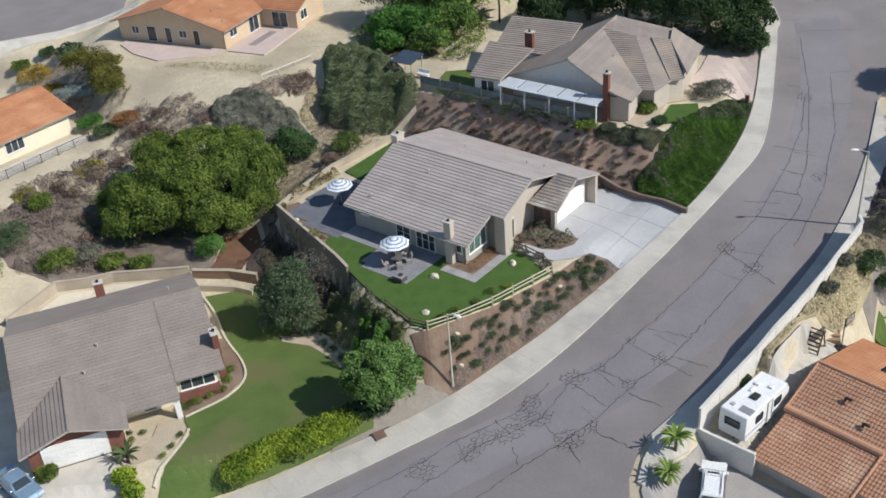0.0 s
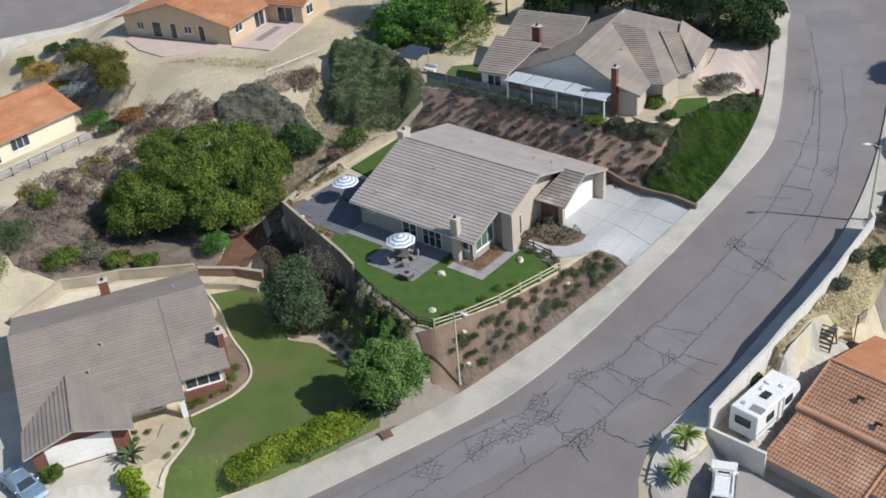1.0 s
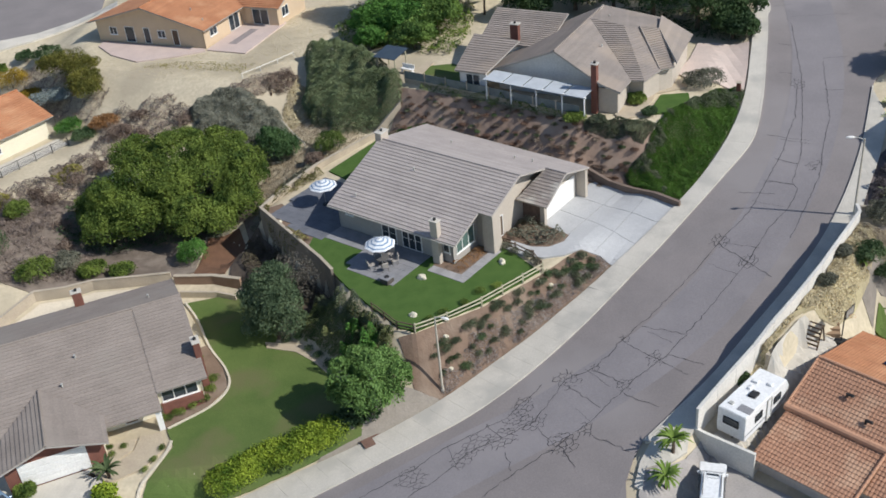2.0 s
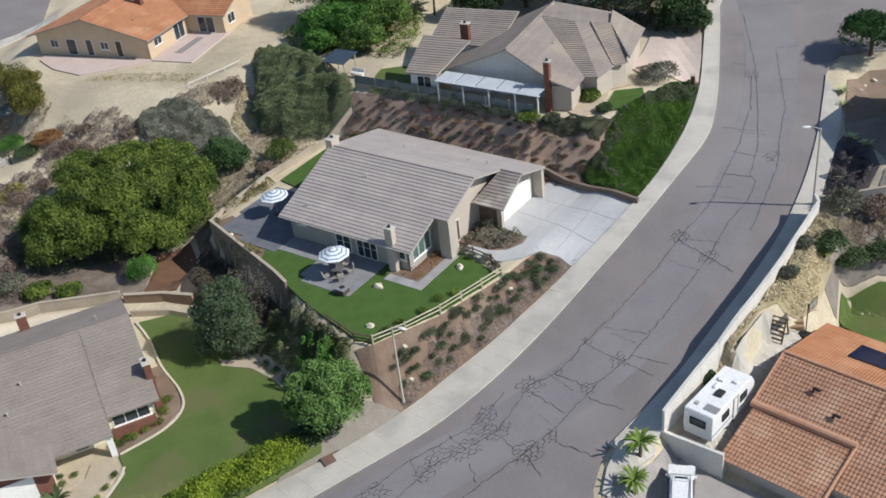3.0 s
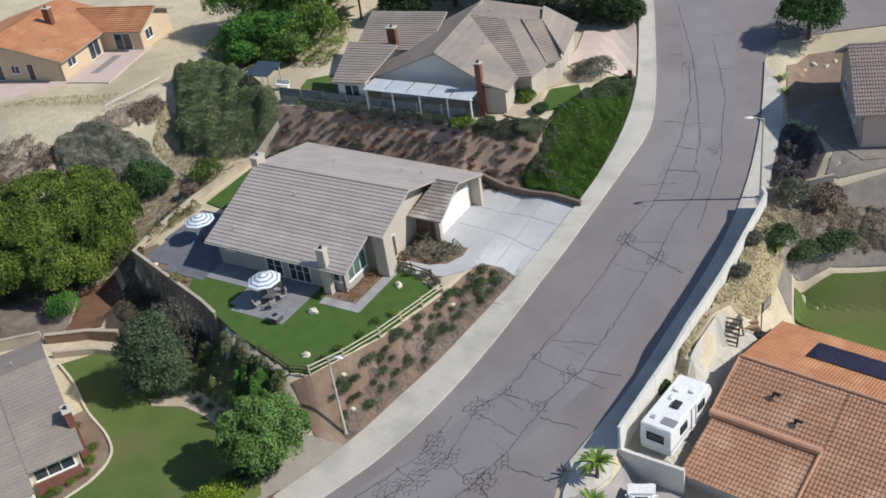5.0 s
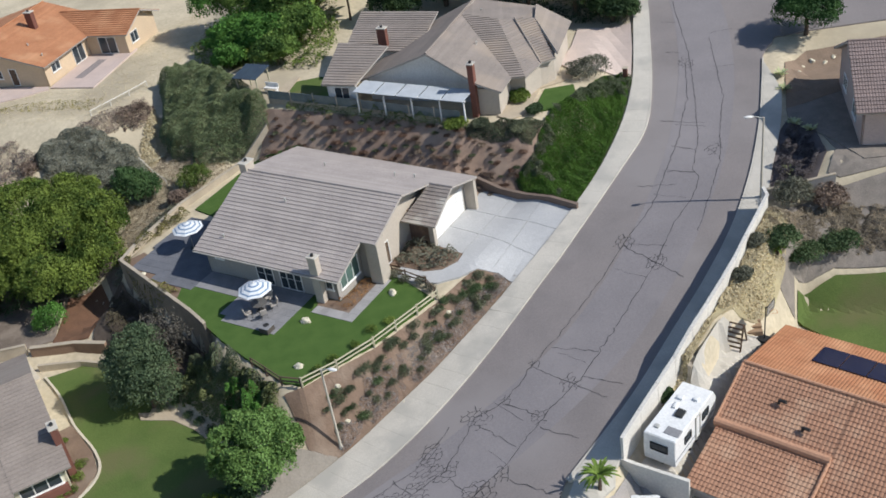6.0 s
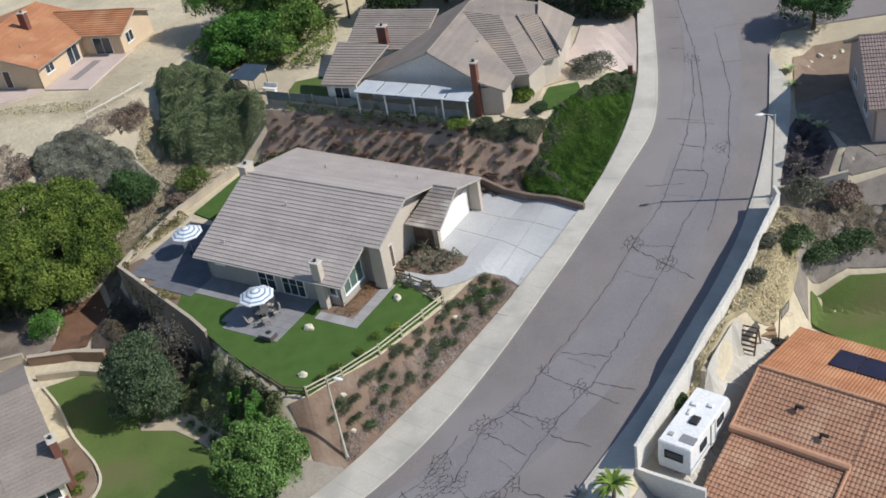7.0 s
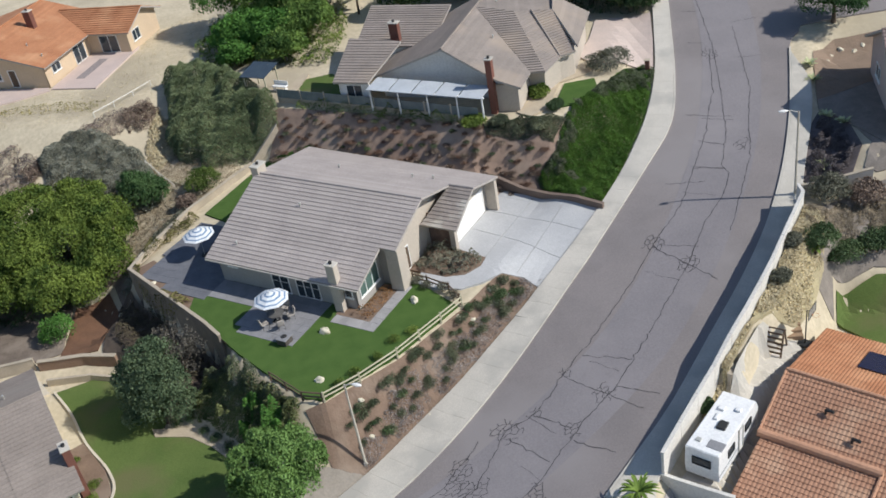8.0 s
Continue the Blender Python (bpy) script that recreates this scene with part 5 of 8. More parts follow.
def build_ridge_house():
    """The house above the rear bank: white gable, patio cover, stepped roofs to the street."""
    h = thing("house", pose(15.85, 95.0, 5.0, 0, 0, -33), "brown-roofed house with a white gable over its patio cover", "house")
    T = TILE_H2
    e = lambda u, v: (u, v, 4.9 - 0.32 * u)
    w = lambda u, v: (u, v, 4.9 + 0.39 * u)
    roof_plane(h, [e(0, -0.7), e(5.6, -3.0), e(7.7, -3.0), e(7.7, 0.0), e(0, 9)], T, 0.38, 0.025)
    # west slope: a darker copy of the brown tile, its shade put into the colour
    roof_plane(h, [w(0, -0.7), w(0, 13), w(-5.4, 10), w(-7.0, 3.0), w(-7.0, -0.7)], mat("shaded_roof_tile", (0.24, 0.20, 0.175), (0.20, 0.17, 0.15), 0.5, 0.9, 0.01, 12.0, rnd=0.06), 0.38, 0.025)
    roof_plane(h, [(0, 9, 4.9), (7.7, 0.0, 2.436), (8.9, 0.3, 2.43), (3.9, 8.5, 4.6)], T, 0.36, 0.07)
    roof_plane(h, [(3.9, 8.5, 4.6), (8.9, 0.3, 2.43), (9.6, 3.2, 2.5), (5.8, 9.2, 4.35)], T, 0.38, 0.025)
    roof_plane(h, [(5.4, 9.1, 4.4), (9.5, 3.2, 2.5), (10.6, 4.4, 2.45), (7.2, 9.8, 4.2)], T, 0.36, 0.07)
    roof_plane(h, [(7.2, 9.8, 4.2), (10.6, 4.4, 2.45), (10.0, 12.6, 2.7), (6.2, 13.0, 3.9)], T, 0.38, 0.025)
    roof_plane(h, [(0, 9, 4.9), (3.9, 8.5, 4.6), (7.2, 9.8, 4.2), (6.2, 13.6, 3.9), (0, 13.6, 5.0)], T, 0.38, 0.025)
    f = lambda u, v: (u, v, 2.5 + 0.33 * (v + 2.6))
    roof_plane(h, [f(-10.2, -2.6), f(-6.7, -2.6), f(-5.2, 2.6), f(-10.6, 3.0)], T, 0.36, 0.06)
    g = lambda u, v: (u, v, 3.0 + 0.25 * (v - 4.2))
    roof_plane(h, [g(-10.8, 4.2), g(-3, 4.2), g(-3, 10.5), g(-11.5, 10.5)], T, 0.36, 0.06)
    ridge_cap(h, (0, -0.7, 4.94), (0, 13, 4.94), T)
    ridge_cap(h, (5.4, 9.1, 4.45), (9.5, 3.2, 2.55), T)
    Wh = mat("white_siding", (0.70, 0.70, 0.69), (0.62, 0.62, 0.62), 0.6, 0.7, 0.002, 12.0)
    wall_prism(h, [(-6.5, 0), (0, 0), (0, 0.2), (-6.5, 0.2)], -0.1, [2.18, 4.7, 4.7, 2.18], Wh, label="white sided gable wall")
    wall_prism(h, [(0, 0), (5.2, 0), (5.2, 0.2), (0, 0.2)], -0.1, [4.7, 3.05, 3.05, 4.7], Wh)
    wall_prism(h, [(5.2, -2.4), (7.2, -2.4), (7.2, -2.2), (5.2, -2.2)], -0.1, 2.4, STUCCO)
    wall_prism(h, [(7.0, -2.2), (7.2, -2.2), (7.2, 1), (7.0, 1)], -0.1, 2.4, STUCCO)
    wall_prism(h, [(7.2, 1), (8.6, 1), (9.3, 3.6), (10.2, 5), (9.5, 12.4), (7.2, 12.4)], -0.1, 2.35, STUCCO)
    wall_prism(h, [(-9.8, -2.1), (-6.9, -2.1), (-6.9, -1.9), (-9.8, -1.9)], -0.1, 2.5, Wh)
    wall_prism(h, [(-9.9, -2.1), (-9.7, -2.1), (-9.7, 10), (-9.9, 10)], -0.1, 2.5, Wh)
    wall_prism(h, [(-9.8, 9.8), (9.5, 12.2), (9.5, 12.4), (-9.8, 10)], -0.1, 2.5, Wh)
    wall_prism(h, [(-10.6, 4.4), (-3, 4.4), (-3, 4.6), (-10.6, 4.6)], -0.1, 2.95, Wh)
    opening(h, (-8.4, -2.1, 0.9), 0, 1.6, 1.2, 2)
    chimney(h, 5.0, -2.7, -0.1, 4.9, 0.55, 0.6, BRICK)
    chimney(h, -6.8, 5.0, 2.5, 5.0, 0.9, 0.6, BRICK)
    for u, v in ((3.2, 4.0), (1.5, 10.8)):
        vent_pipe(h, u, v, 4.9 - 0.32 * u, 0.25)
    cover = thing("patio_cover", pose(15.85, 95.0, 5.0, 0, 0, -40), "white slatted patio cover against the gable wall", "patio cover")
    for u in (-6.0, -3.1, -0.2, 2.7, 5.1):
        bm = bmesh.new()
        add_box(bm, u - 0.06, u + 0.06, -3.9, -3.78, 0, 2.2, 0.01)
        part("post", bm, WHITE, cover)
    for i in range(5):
        u0 = -6.2 + i * 2.3
        verts = [(u0, -4.1, 2.22), (u0 + 2.16, -4.1, 2.22), (u0 + 2.16, -1.9, 2.38), (u0, -1.9, 2.38)]
        verts += [(x, y, z - 0.05) for x, y, z in verts]
        mesh_part("cover_panel", verts, [(0, 1, 2, 3), (7, 6, 5, 4), (0, 4, 5, 1), (1, 5, 6, 2), (2, 6, 7, 3), (3, 7, 4, 0)], mat("cover_panel", (0.50, 0.53, 0.56), (0.44, 0.47, 0.50), 1.0, 0.5), cover)
    bm = bmesh.new()
    add_box(bm, -6.2, 5.3, -3.95, -3.75, 2.1, 2.2, 0.01)
    part("beam", bm, WHITE, cover)


build_ridge_house()


def build_orange_house():
    h = thing("house", pose(-23.0, 123.3, 4.0, 0, 0, -28), "peach stucco house with a terracotta tile roof", "house")
    T, S = TILE_ORANGE, STUCCO_PEACH
    roof_plane(h, [(0.7, -0.7, 2.5), (0.7, 14, 2.5), (-8.4, 14, 4.9), (-8.4, -0.7, 4.9)], T, 0.38, 0.02)
    roof_plane(h, [(-17.5, -0.7, 2.5), (-8.4, -0.7, 4.9), (-8.4, 14, 4.9), (-17.5, 14, 2.5)], T, 0.38, 0.02)
    roof_plane(h, [(-0.5, 8.2, 2.5), (6.0, 8.2, 2.5), (6.0, 12.2, 4.1), (-5.3, 12.2, 4.1)], T, 0.36, 0.06)
    roof_plane(h, [(-5.3, 12.2, 4.1), (6.0, 12.2, 4.1), (6.0, 16.2, 2.5), (-0.5, 16.2, 2.5)], T, 0.36, 0.05)
    ridge_cap(h, (-8.4, -0.7, 4.95), (-8.4, 14, 4.95), T)
    ridge_cap(h, (-5, 12.2, 4.15), (6.0, 12.2, 4.15), T)
    wall_prism(h, [(-16.6, 0), (-8.4, 0), (-8.4, 0.2), (-16.6, 0.2)], -0.1, [2.5, 4.7, 4.7, 2.5], S)
    wall_prism(h, [(-8.4, 0), (0, 0), (0, 0.2), (-8.4, 0.2)], -0.1, [4.7, 2.5, 2.5, 4.7], S)
    wall_prism(h, [(-0.2, 0), (0.002, 0), (0.002, 9), (-0.2, 9)], -0.1, 2.5, S)
    wall_prism(h, [(0, 8.8), (5.3, 8.8), (5.3, 9), (0, 9)], -0.1, 2.55, S)
    wall_prism(h, [(5.1, 9), (5.302, 9), (5.302, 12.2), (5.1, 12.2)], -0.1, [2.6, 2.6, 3.9, 3.9], S)
    wall_prism(h, [(5.1, 12.2), (5.302, 12.2), (5.302, 15.6), (5.1, 15.6)], -0.1, [3.9, 3.9, 2.6, 2.6], S)
    wall_prism(h, [(-16.6, 0.2), (-16.4, 0.2), (-16.4, 14), (-16.6, 14)], -0.1, 2.5, S)
    wall_prism(h, [(-16.6, 13.8), (5.3, 13.8), (5.3, 14), (-16.6, 14)], -0.1, 2.5, S)
    opening(h, (-4.3, 0, 0.05), 0, 1.0, 2.05, 1, pane_mat=WOOD_DARK, name="back_door", sill=False)
    opening(h, (-8.7, 0, 0.05), 0, 1.0, 2.05, 1, name="back_door", sill=False)
    opening(h, (-11.4, 0, 0.05), 0, 1.5, 2.05, 1, name="patio_door", sill=False)
    opening(h, (-6.4, 0, 0.9), 0, 1.2, 1.0, 2)
    opening(h, (-14.0, 0, 0.9), 0, 1.2, 1.0, 2)
    opening(h, (0, 2.0, 1.0), 90, 1.6, 1.0, 2)
    opening(h, (0, 6.6, 0.05), 90, 2.2, 2.05, 2, name="patio_door", sill=False)
    opening(h, (2.7, 8.8, 0.05), 0, 2.4, 2.05, 2, name="patio_door", sill=False)
    opening(h, (5.3, 10.6, 0.8), 90, 1.6, 1.3, 2)
    chimney(h, -5.5, 7.3, 3.6, 6.0, 0.9, 0.7, BRICK)
    for u, v in ((-0.9, 1.6), (-3.5, 3.0)):
        vent_pipe(h, u, v, 2.5 + 0.264 * (0.7 - u), 0.25)
    rug = thing("outdoor_rug", pose(-18.6, 126.0, 4.035, 0, 0, 62), "dark patterned outdoor rug on the patio", "rug")
    box_part("mat", -2.6, 2.6, -0.55, 0.55, 0, 0.012, mat("rug_weave", (0.22, 0.19, 0.19), (0.32, 0.28, 0.27), 4.0, 0.95), rug, bevel=0.004)
    R = mat("pink_paving", (0.56, 0.45, 0.40), (0.50, 0.40, 0.36), 0.6, 0.9, 0.003, 14.0)
    drape("back_patio", [(-22.9, 122.6), (-17.9, 119.9), (-13.4, 129.6), (-13.9, 132.5), (-15.5, 131.5), (-18.9, 131.2)], R, 0.03, 1.2, "pinkish concrete patio behind the peach house", "patio")
    drape("back_patio", [(-35.0, 124.6), (-31.3, 121.2), (-26.6, 121.5), (-23.0, 122.3), (-23.2, 123.1), (-37.0, 130.2), (-37.4, 128.6)], R, 0.03, 1.2, "pinkish concrete apron under the peach gable", "patio")


build_orange_house()


def build_cream_house():
    h = thing("house", pose(-41.4, 112.9, -1.0, 0, 0, 49), "cream stucco house with a terracotta roof over the slope", "house")
    T, S = TILE_ORANGE, STUCCO_CREAM
    roof_plane(h, [(-18, -0.7, 2.5), (1.0, -0.7, 2.5), (1.0, 5.5, 4.6), (-18, 5.5, 4.6)], T, 0.38, 0.03)
    roof_plane(h, [(-18, 5.5, 4.6), (1.0, 5.5, 4.6), (1.0, 11.7, 2.5), (-18, 11.7, 2.5)], T, 0.38, 0.03)
    ridge_cap(h, (-18, 5.5, 4.65), (1.0, 5.5, 4.65), T)
    wall_prism(h, [(-18, 0), (0.2, 0), (0.2, 0.2), (-18, 0.2)], -0.1, 2.5, S)
    wall_prism(h, [(0.0, 0.2), (0.2, 0.2), (0.2, 5.5), (0.0, 5.5)], -0.1, [2.6, 2.6, 4.4, 4.4], S)
    wall_prism(h, [(0.0, 5.5), (0.2, 5.5), (0.2, 11), (0.0, 11)], -0.1, [4.4, 4.4, 2.6, 2.6], S)
    opening(h, (-7.2, 0, 0.7), 0, 2.4, 1.4, 3)
    opening(h, (-10.8, 0, 0.05), 0, 1.8, 2.05, 2, name="patio_door", sill=False)
    drape("terrace_path", [(-38.6, 110.4), (-46.7, 101.0), (-50, 97.4), (-52, 99.5), (-48.6, 102.8), (-40.2, 112.2)], CONCRETE, 0.03, 1.0, "pale concrete terrace beside the cream house", "path")
    fence = thing("iron_fence", (-38.4, 110.1, 0), "low dark iron fence along the terrace edge", "fence")
    a, b = Vector((-38.4, 110.1, 0)), Vector((-50, 97.0, 0))
    for i in range(9):
        p = a.lerp(b, i / 8)
        z = at(p.x, p.y)
        bm = bmesh.new()
        q = p - a
        add_box(bm, q.x - 0.04, q.x + 0.04, q.y - 0.04, q.y + 0.04, z - 0.1, z + 1.05, 0.008)
        part("post", bm, DARK, fence)
        if i < 8:
            r = a.lerp(b, (i + 1) / 8) - a
            z2 = at(r.x + a.x, r.y + a.y)
            for k in (0.12, 0.98):
                bm = bmesh.new()
                add_tube(bm, (q.x, q.y, z + k), (r.x, r.y, z2 + k), 0.022, 0.022, 6)
                part("rail", bm, DARK, fence)
            bm = bmesh.new()
            for j in range(1, 12):
                c = q.lerp(r, j / 12)
                zz = z + (z2 - z) * j / 12
                add_box(bm, c.x - 0.01, c.x + 0.01, c.y - 0.01, c.y + 0.01, zz + 0.12, zz + 0.98)
            part("baluster_panel", bm, DARK, fence)


build_cream_house()


def build_red_house():
    h = thing("house", pose(28.1, 56.1, -4.8, 0, 0, -50), "low house under a broad red clay barrel-tile roof", "house")
    T = TILE_RED
    roof_plane(h, [(-0.6, -4.2, 2.62), (6.8, -4.2, 2.62), (6.8, 0, 4.2), (-0.6, 0, 4.2)], T, 0.34, 0.045, barrel=0.26)
    roof_plane(h, [(6.8, -7.6, 1.34), (18, -7.6, 1.34), (18, 0, 4.2), (6.8, 0, 4.2)], T, 0.34, 0.045, barrel=0.26)
    roof_plane(h, [(-0.6, 0, 4.2), (18, 0, 4.2), (18, 7.2, 2.3), (-0.6, 7.2, 2.3)], TILE_ORANGE, 0.36, 0.02, barrel=0.22)
    roof_plane(h, [(-0.4, -9.3, 1.35), (6.7, -9.3, 1.35), (6.7, -4.5, 2.45), (-0.4, -4.5, 2.45)], T, 0.34, 0.045, barrel=0.26)
    C = mat("cap_tile", (0.50, 0.28, 0.18), (0.44, 0.24, 0.15), 1.0, 0.9, 0.008, 8.0)
    ridge_cap(h, (-0.6, 0, 4.25), (18, 0, 4.25), C, 0.15)
    for i in range(17):
        bm = bmesh.new()
        u0 = -0.6 + i * 7.4 / 17
        add_tube(bm, (u0, -4.4, 2.60), (u0 + 0.45, -4.4, 2.61), 0.30, 0.27, 10)
        part("parapet_tile", bm, C, h)
    ridge_cap(h, (6.75, -9.3, 1.42), (6.75, -4.4, 2.6), C, 0.13, "verge_tile")
    ridge_cap(h, (-0.6, -4.2, 2.68), (-0.6, 0, 4.25), C, 0.10, "verge_tile")
    S = mat("pink_stucco", (0.60, 0.52, 0.46), (0.54, 0.47, 0.42), 0.5, 0.9, 0.004, 20.0)
    wall_prism(h, [(0, -8.6), (6.4, -8.6), (6.4, -8.4), (0, -8.4)], -0.2, 1.5, S)
    wall_prism(h, [(0, -8.4), (0.2, -8.4), (0.2, -4.3), (0, -4.3)], -0.2, [1.45, 1.45, 2.35, 2.35], S)
    wall_prism(h, [(0, -4.3), (0.2, -4.3), (0.2, 0), (0, 0)], -0.2, [2.45, 2.45, 4.0, 4.0], S)
    wall_prism(h, [(0, 0), (0.2, 0), (0.2, 6.6), (0, 6.6)], -0.2, [4.0, 4.0, 2.3, 2.3], S)
    wall_prism(h, [(0, 6.4), (18, 6.4), (18, 6.6), (0, 6.6)], -0.2, 2.2, S)
    wall_prism(h, [(6.4, -6.8), (18, -6.8), (18, -6.6), (6.4, -6.6)], -0.2, 1.5, S)
    wall_prism(h, [(6.2, -8.4), (6.398, -8.4), (6.398, -6.6), (6.2, -6.6)], -0.2, 1.4, S)
    opening(h, (0, 3.2, 0.9), -90, 1.6, 1.1, 2)
    opening(h, (0, -2.2, 0.9), -90, 1.2, 1.0, 2)
    for i in range(4):
        p = bmesh.new()
        u0 = 2.85 + i * 1.77
        z = lambda v: 4.2 - 0.264 * v + 0.14
        vs = [(u0, 2.9, z(2.9)), (u0 + 1.7, 2.9, z(2.9)), (u0 + 1.7, 5.4, z(5.4)), (u0, 5.4, z(5.4))]
        top = [p.verts.new(c) for c in vs]
        low = [p.verts.new((a, b, c - 0.05)) for a, b, c in vs]
        p.faces.new(top)
        p.faces.new(low[::-1])
        for k in range(4):
            p.faces.new((top[k], low[k], low[(k + 1) % 4], top[(k + 1) % 4]))
        part("solar_panel", p, mat("solar_cells", (0.015, 0.02, 0.055), (0.01, 0.015, 0.045), 3.0, 0.15, spec=0.6), h, "dark blue solar panel")
    for u, v in ((4.6, -3.2), (2.6, -2.0)):
        bm = bmesh.new()
        z = 4.2 + 0.376 * v
        add_tube(bm, (u, v, z), (u, v, z + 0.35), 0.09, 0.09, 8)
        add_tube(bm, (u, v, z + 0.35), (u + 0.5, v - 0.1, z + 0.42), 0.11, 0.11, 8)
        part("flue_elbow", bm, DARK, h)


build_red_house()


def build_corner_house():
    h = thing("house", pose(48.3, 79.0, 3.0, 0, 0, -23), "brown-tiled house on the corner lot", "house")
    T = mat("plum_roof_tile", (0.26, 0.20, 0.185), (0.21, 0.165, 0.155), 0.5, 0.9, 0.01, 12.0, rnd=0.08)
    roof_plane(h, [(-0.6, -6.6, 3.1), (20, -6.6, 3.1), (20, 0, 6.4), (-0.6, 0, 6.4)], T, 0.38, 0.06, barrel=0.22)
    roof_plane(h, [(-0.6, 0, 6.4), (20, 0, 6.4), (20, 6.6, 3.1), (-0.6, 6.6, 3.1)], T, 0.38, 0.06)
    ridge_cap(h, (-0.6, 0, 6.45), (20, 0, 6.45), T)
    S = mat("rose_stucco", (0.52, 0.42, 0.38), (0.46, 0.37, 0.34), 0.5, 0.9, 0.004, 20.0)
    wall_prism(h, [(0, -6), (0.2, -6), (0.2, 0), (0, 0)], -0.2, [3.2, 3.2, 6.2, 6.2], S)
    wall_prism(h, [(0, 0), (0.2, 0), (0.2, 6), (0, 6)], -0.2, [6.2, 6.2, 3.2, 3.2], S)
    wall_prism(h, [(0, -6), (20, -6), (20, -5.8), (0, -5.8)], -0.2, 3.2, S)
    wall_prism(h, [(0, 5.8), (20, 5.8), (20, 6), (0, 6)], -0.2, 3.2, S)
    opening(h, (0, -2.6, 0.9), -90, 1.8, 1.2, 2)
    opening(h, (0, 2.6, 0.9), -90, 1.8, 1.2, 2)
    opening(h, (3.0, -6, 0.9), 0, 1.6, 1.2, 2)


build_corner_house()


# ---- laid surfaces of the other lots ----
drape("lawn", [(-22.05, 80.2), (-20.4, 77.2), (-19.0, 73.0), (-17.2, 69.4), (-16.7, 67.0), (-18.1, 64.7), (-21.2, 62.6), (-20.4, 60.6), (-21.8, 57.2), (-22.6, 54.5), (-17.3, 56.0), (-10.4, 57.95), (-6.0, 59.6),
               (-5.4, 62.2), (-7.6, 66.4), (-8.6, 67.6), (-10.2, 70.2), (-13.4, 72.0), (-12.6, 75.0), (-17.4, 80.9)], LAWN, 0.0, 0.9, "mown green lawn beside the grey-roofed house", "lawn")
drape("garden_bed", [(-19.2, 73.2), (-17.4, 69.4), (-16.9, 67.1), (-18.2, 64.9), (-21.4, 62.8), (-21.6, 63.9), (-18.4, 65.4), (-19.3, 68), (-20.6, 72.6)], MULCH, 0.03, 0.7, "brown bark bed beside the house", "planting bed")
drape("front_walk", [(-21.6, 62.4), (-21.0, 60.6), (-22.3, 58.6), (-24.6, 57.4), (-26.6, 58.6), (-24.6, 59.3), (-23.4, 60.6), (-23.2, 62.2)], TANPAVE, 0.03, 0.7, "tan concrete front walk curving to the porch", "path")
drape("garden_bed", [(-23.4, 62.0), (-23.5, 60.8), (-24.7, 59.6), (-26.2, 59.2), (-26.0, 61.6)], mat("gravel", (0.50, 0.42, 0.31), (0.42, 0.35, 0.26), 1.5, 1.0, 0.02, 8.0), 0.035, 0.6, "tan gravel bed with small plants", "planting bed")
drape("driveway", [(-31.2, 57.6), (-26.4, 59.2), (-24.9, 57.4), (-24.6, 53.5), (-24, 51.8), (-32, 48.8), (-31.8, 54)], CONCRETE, 0.03, 0.9, "pale concrete driveway before the garage door", "driveway")
drape("side_drive", [(-31.6, 57.4), (-32.2, 54), (-38, 54), (-42, 66), (-36, 69)], CONCRETE, 0.02, 0.9, "grey concrete side drive", "driveway")
drape("back_patio", [(-39.4, 77.6), (-35.8, 82.3), (-31, 83.5), (-23.8, 83.2), (-22.4, 80.4), (-37.2, 73.0)], mat("sand_paving", (0.60, 0.53, 0.42), (0.54, 0.47, 0.37), 0.7, 0.9, 0.003, 12.0), 0.02, 0.9, "sandy concrete patio behind the house", "patio")
drape("garden_path", [(-14.1, 72.6), (-11.0, 71.6), (-9.2, 69.9), (-7.9, 67.5), (-8.5, 67.0), (-9.8, 69.0), (-11.4, 70.7), (-13.9, 71.7)], TANPAVE, 0.05, 0.5, "pale curving stone garden path", "path")
line_wall("garden_wall", [(-39.8, 78.0), (-36.3, 82.8), (-31.1, 84.0), (-23.6, 83.7)], 0.9, 0.22, STONE, "tan block wall round the back patio", cap=STONE)
line_wall("garden_wall", [(-23.3, 83.5), (-19.5, 82.6), (-16.8, 81.4)], 0.7, 0.3, mat("rust_block", (0.30, 0.20, 0.14), (0.24, 0.16, 0.11), 1.0, 0.95, 0.006, 10.0), "rust-brown terrace wall under the trees", cap=STONE)
line_wall("garden_wall", [(-22.6, 81.6), (-19.0, 80.8), (-17.2, 79.8)], 0.5, 0.25, STONE, "low rough stone terrace edge", cap=None)


def edging(pts, label):
    line = spline(pts, 0.5)
    a, b = offset(line, 0.09), offset(line, -0.09)
    ribbon("lawn_edging", a, b, mat("pale_edging", (0.62, 0.55, 0.44), (0.55, 0.49, 0.39), 1.0, 0.9), 0.09, label, "edging")


edging([(-22.0, 80.3), (-20.5, 77.2), (-19.0, 73.0), (-17.2, 69.4), (-16.75, 67.0), (-18.0, 64.8), (-21.1, 62.7)], "pale concrete edging round the lawn")
edging([(-20.6, 61.2), (-20.9, 59.8), (-21.9, 57.6), (-22.6, 55.8)], "pale concrete edging beside the walk")

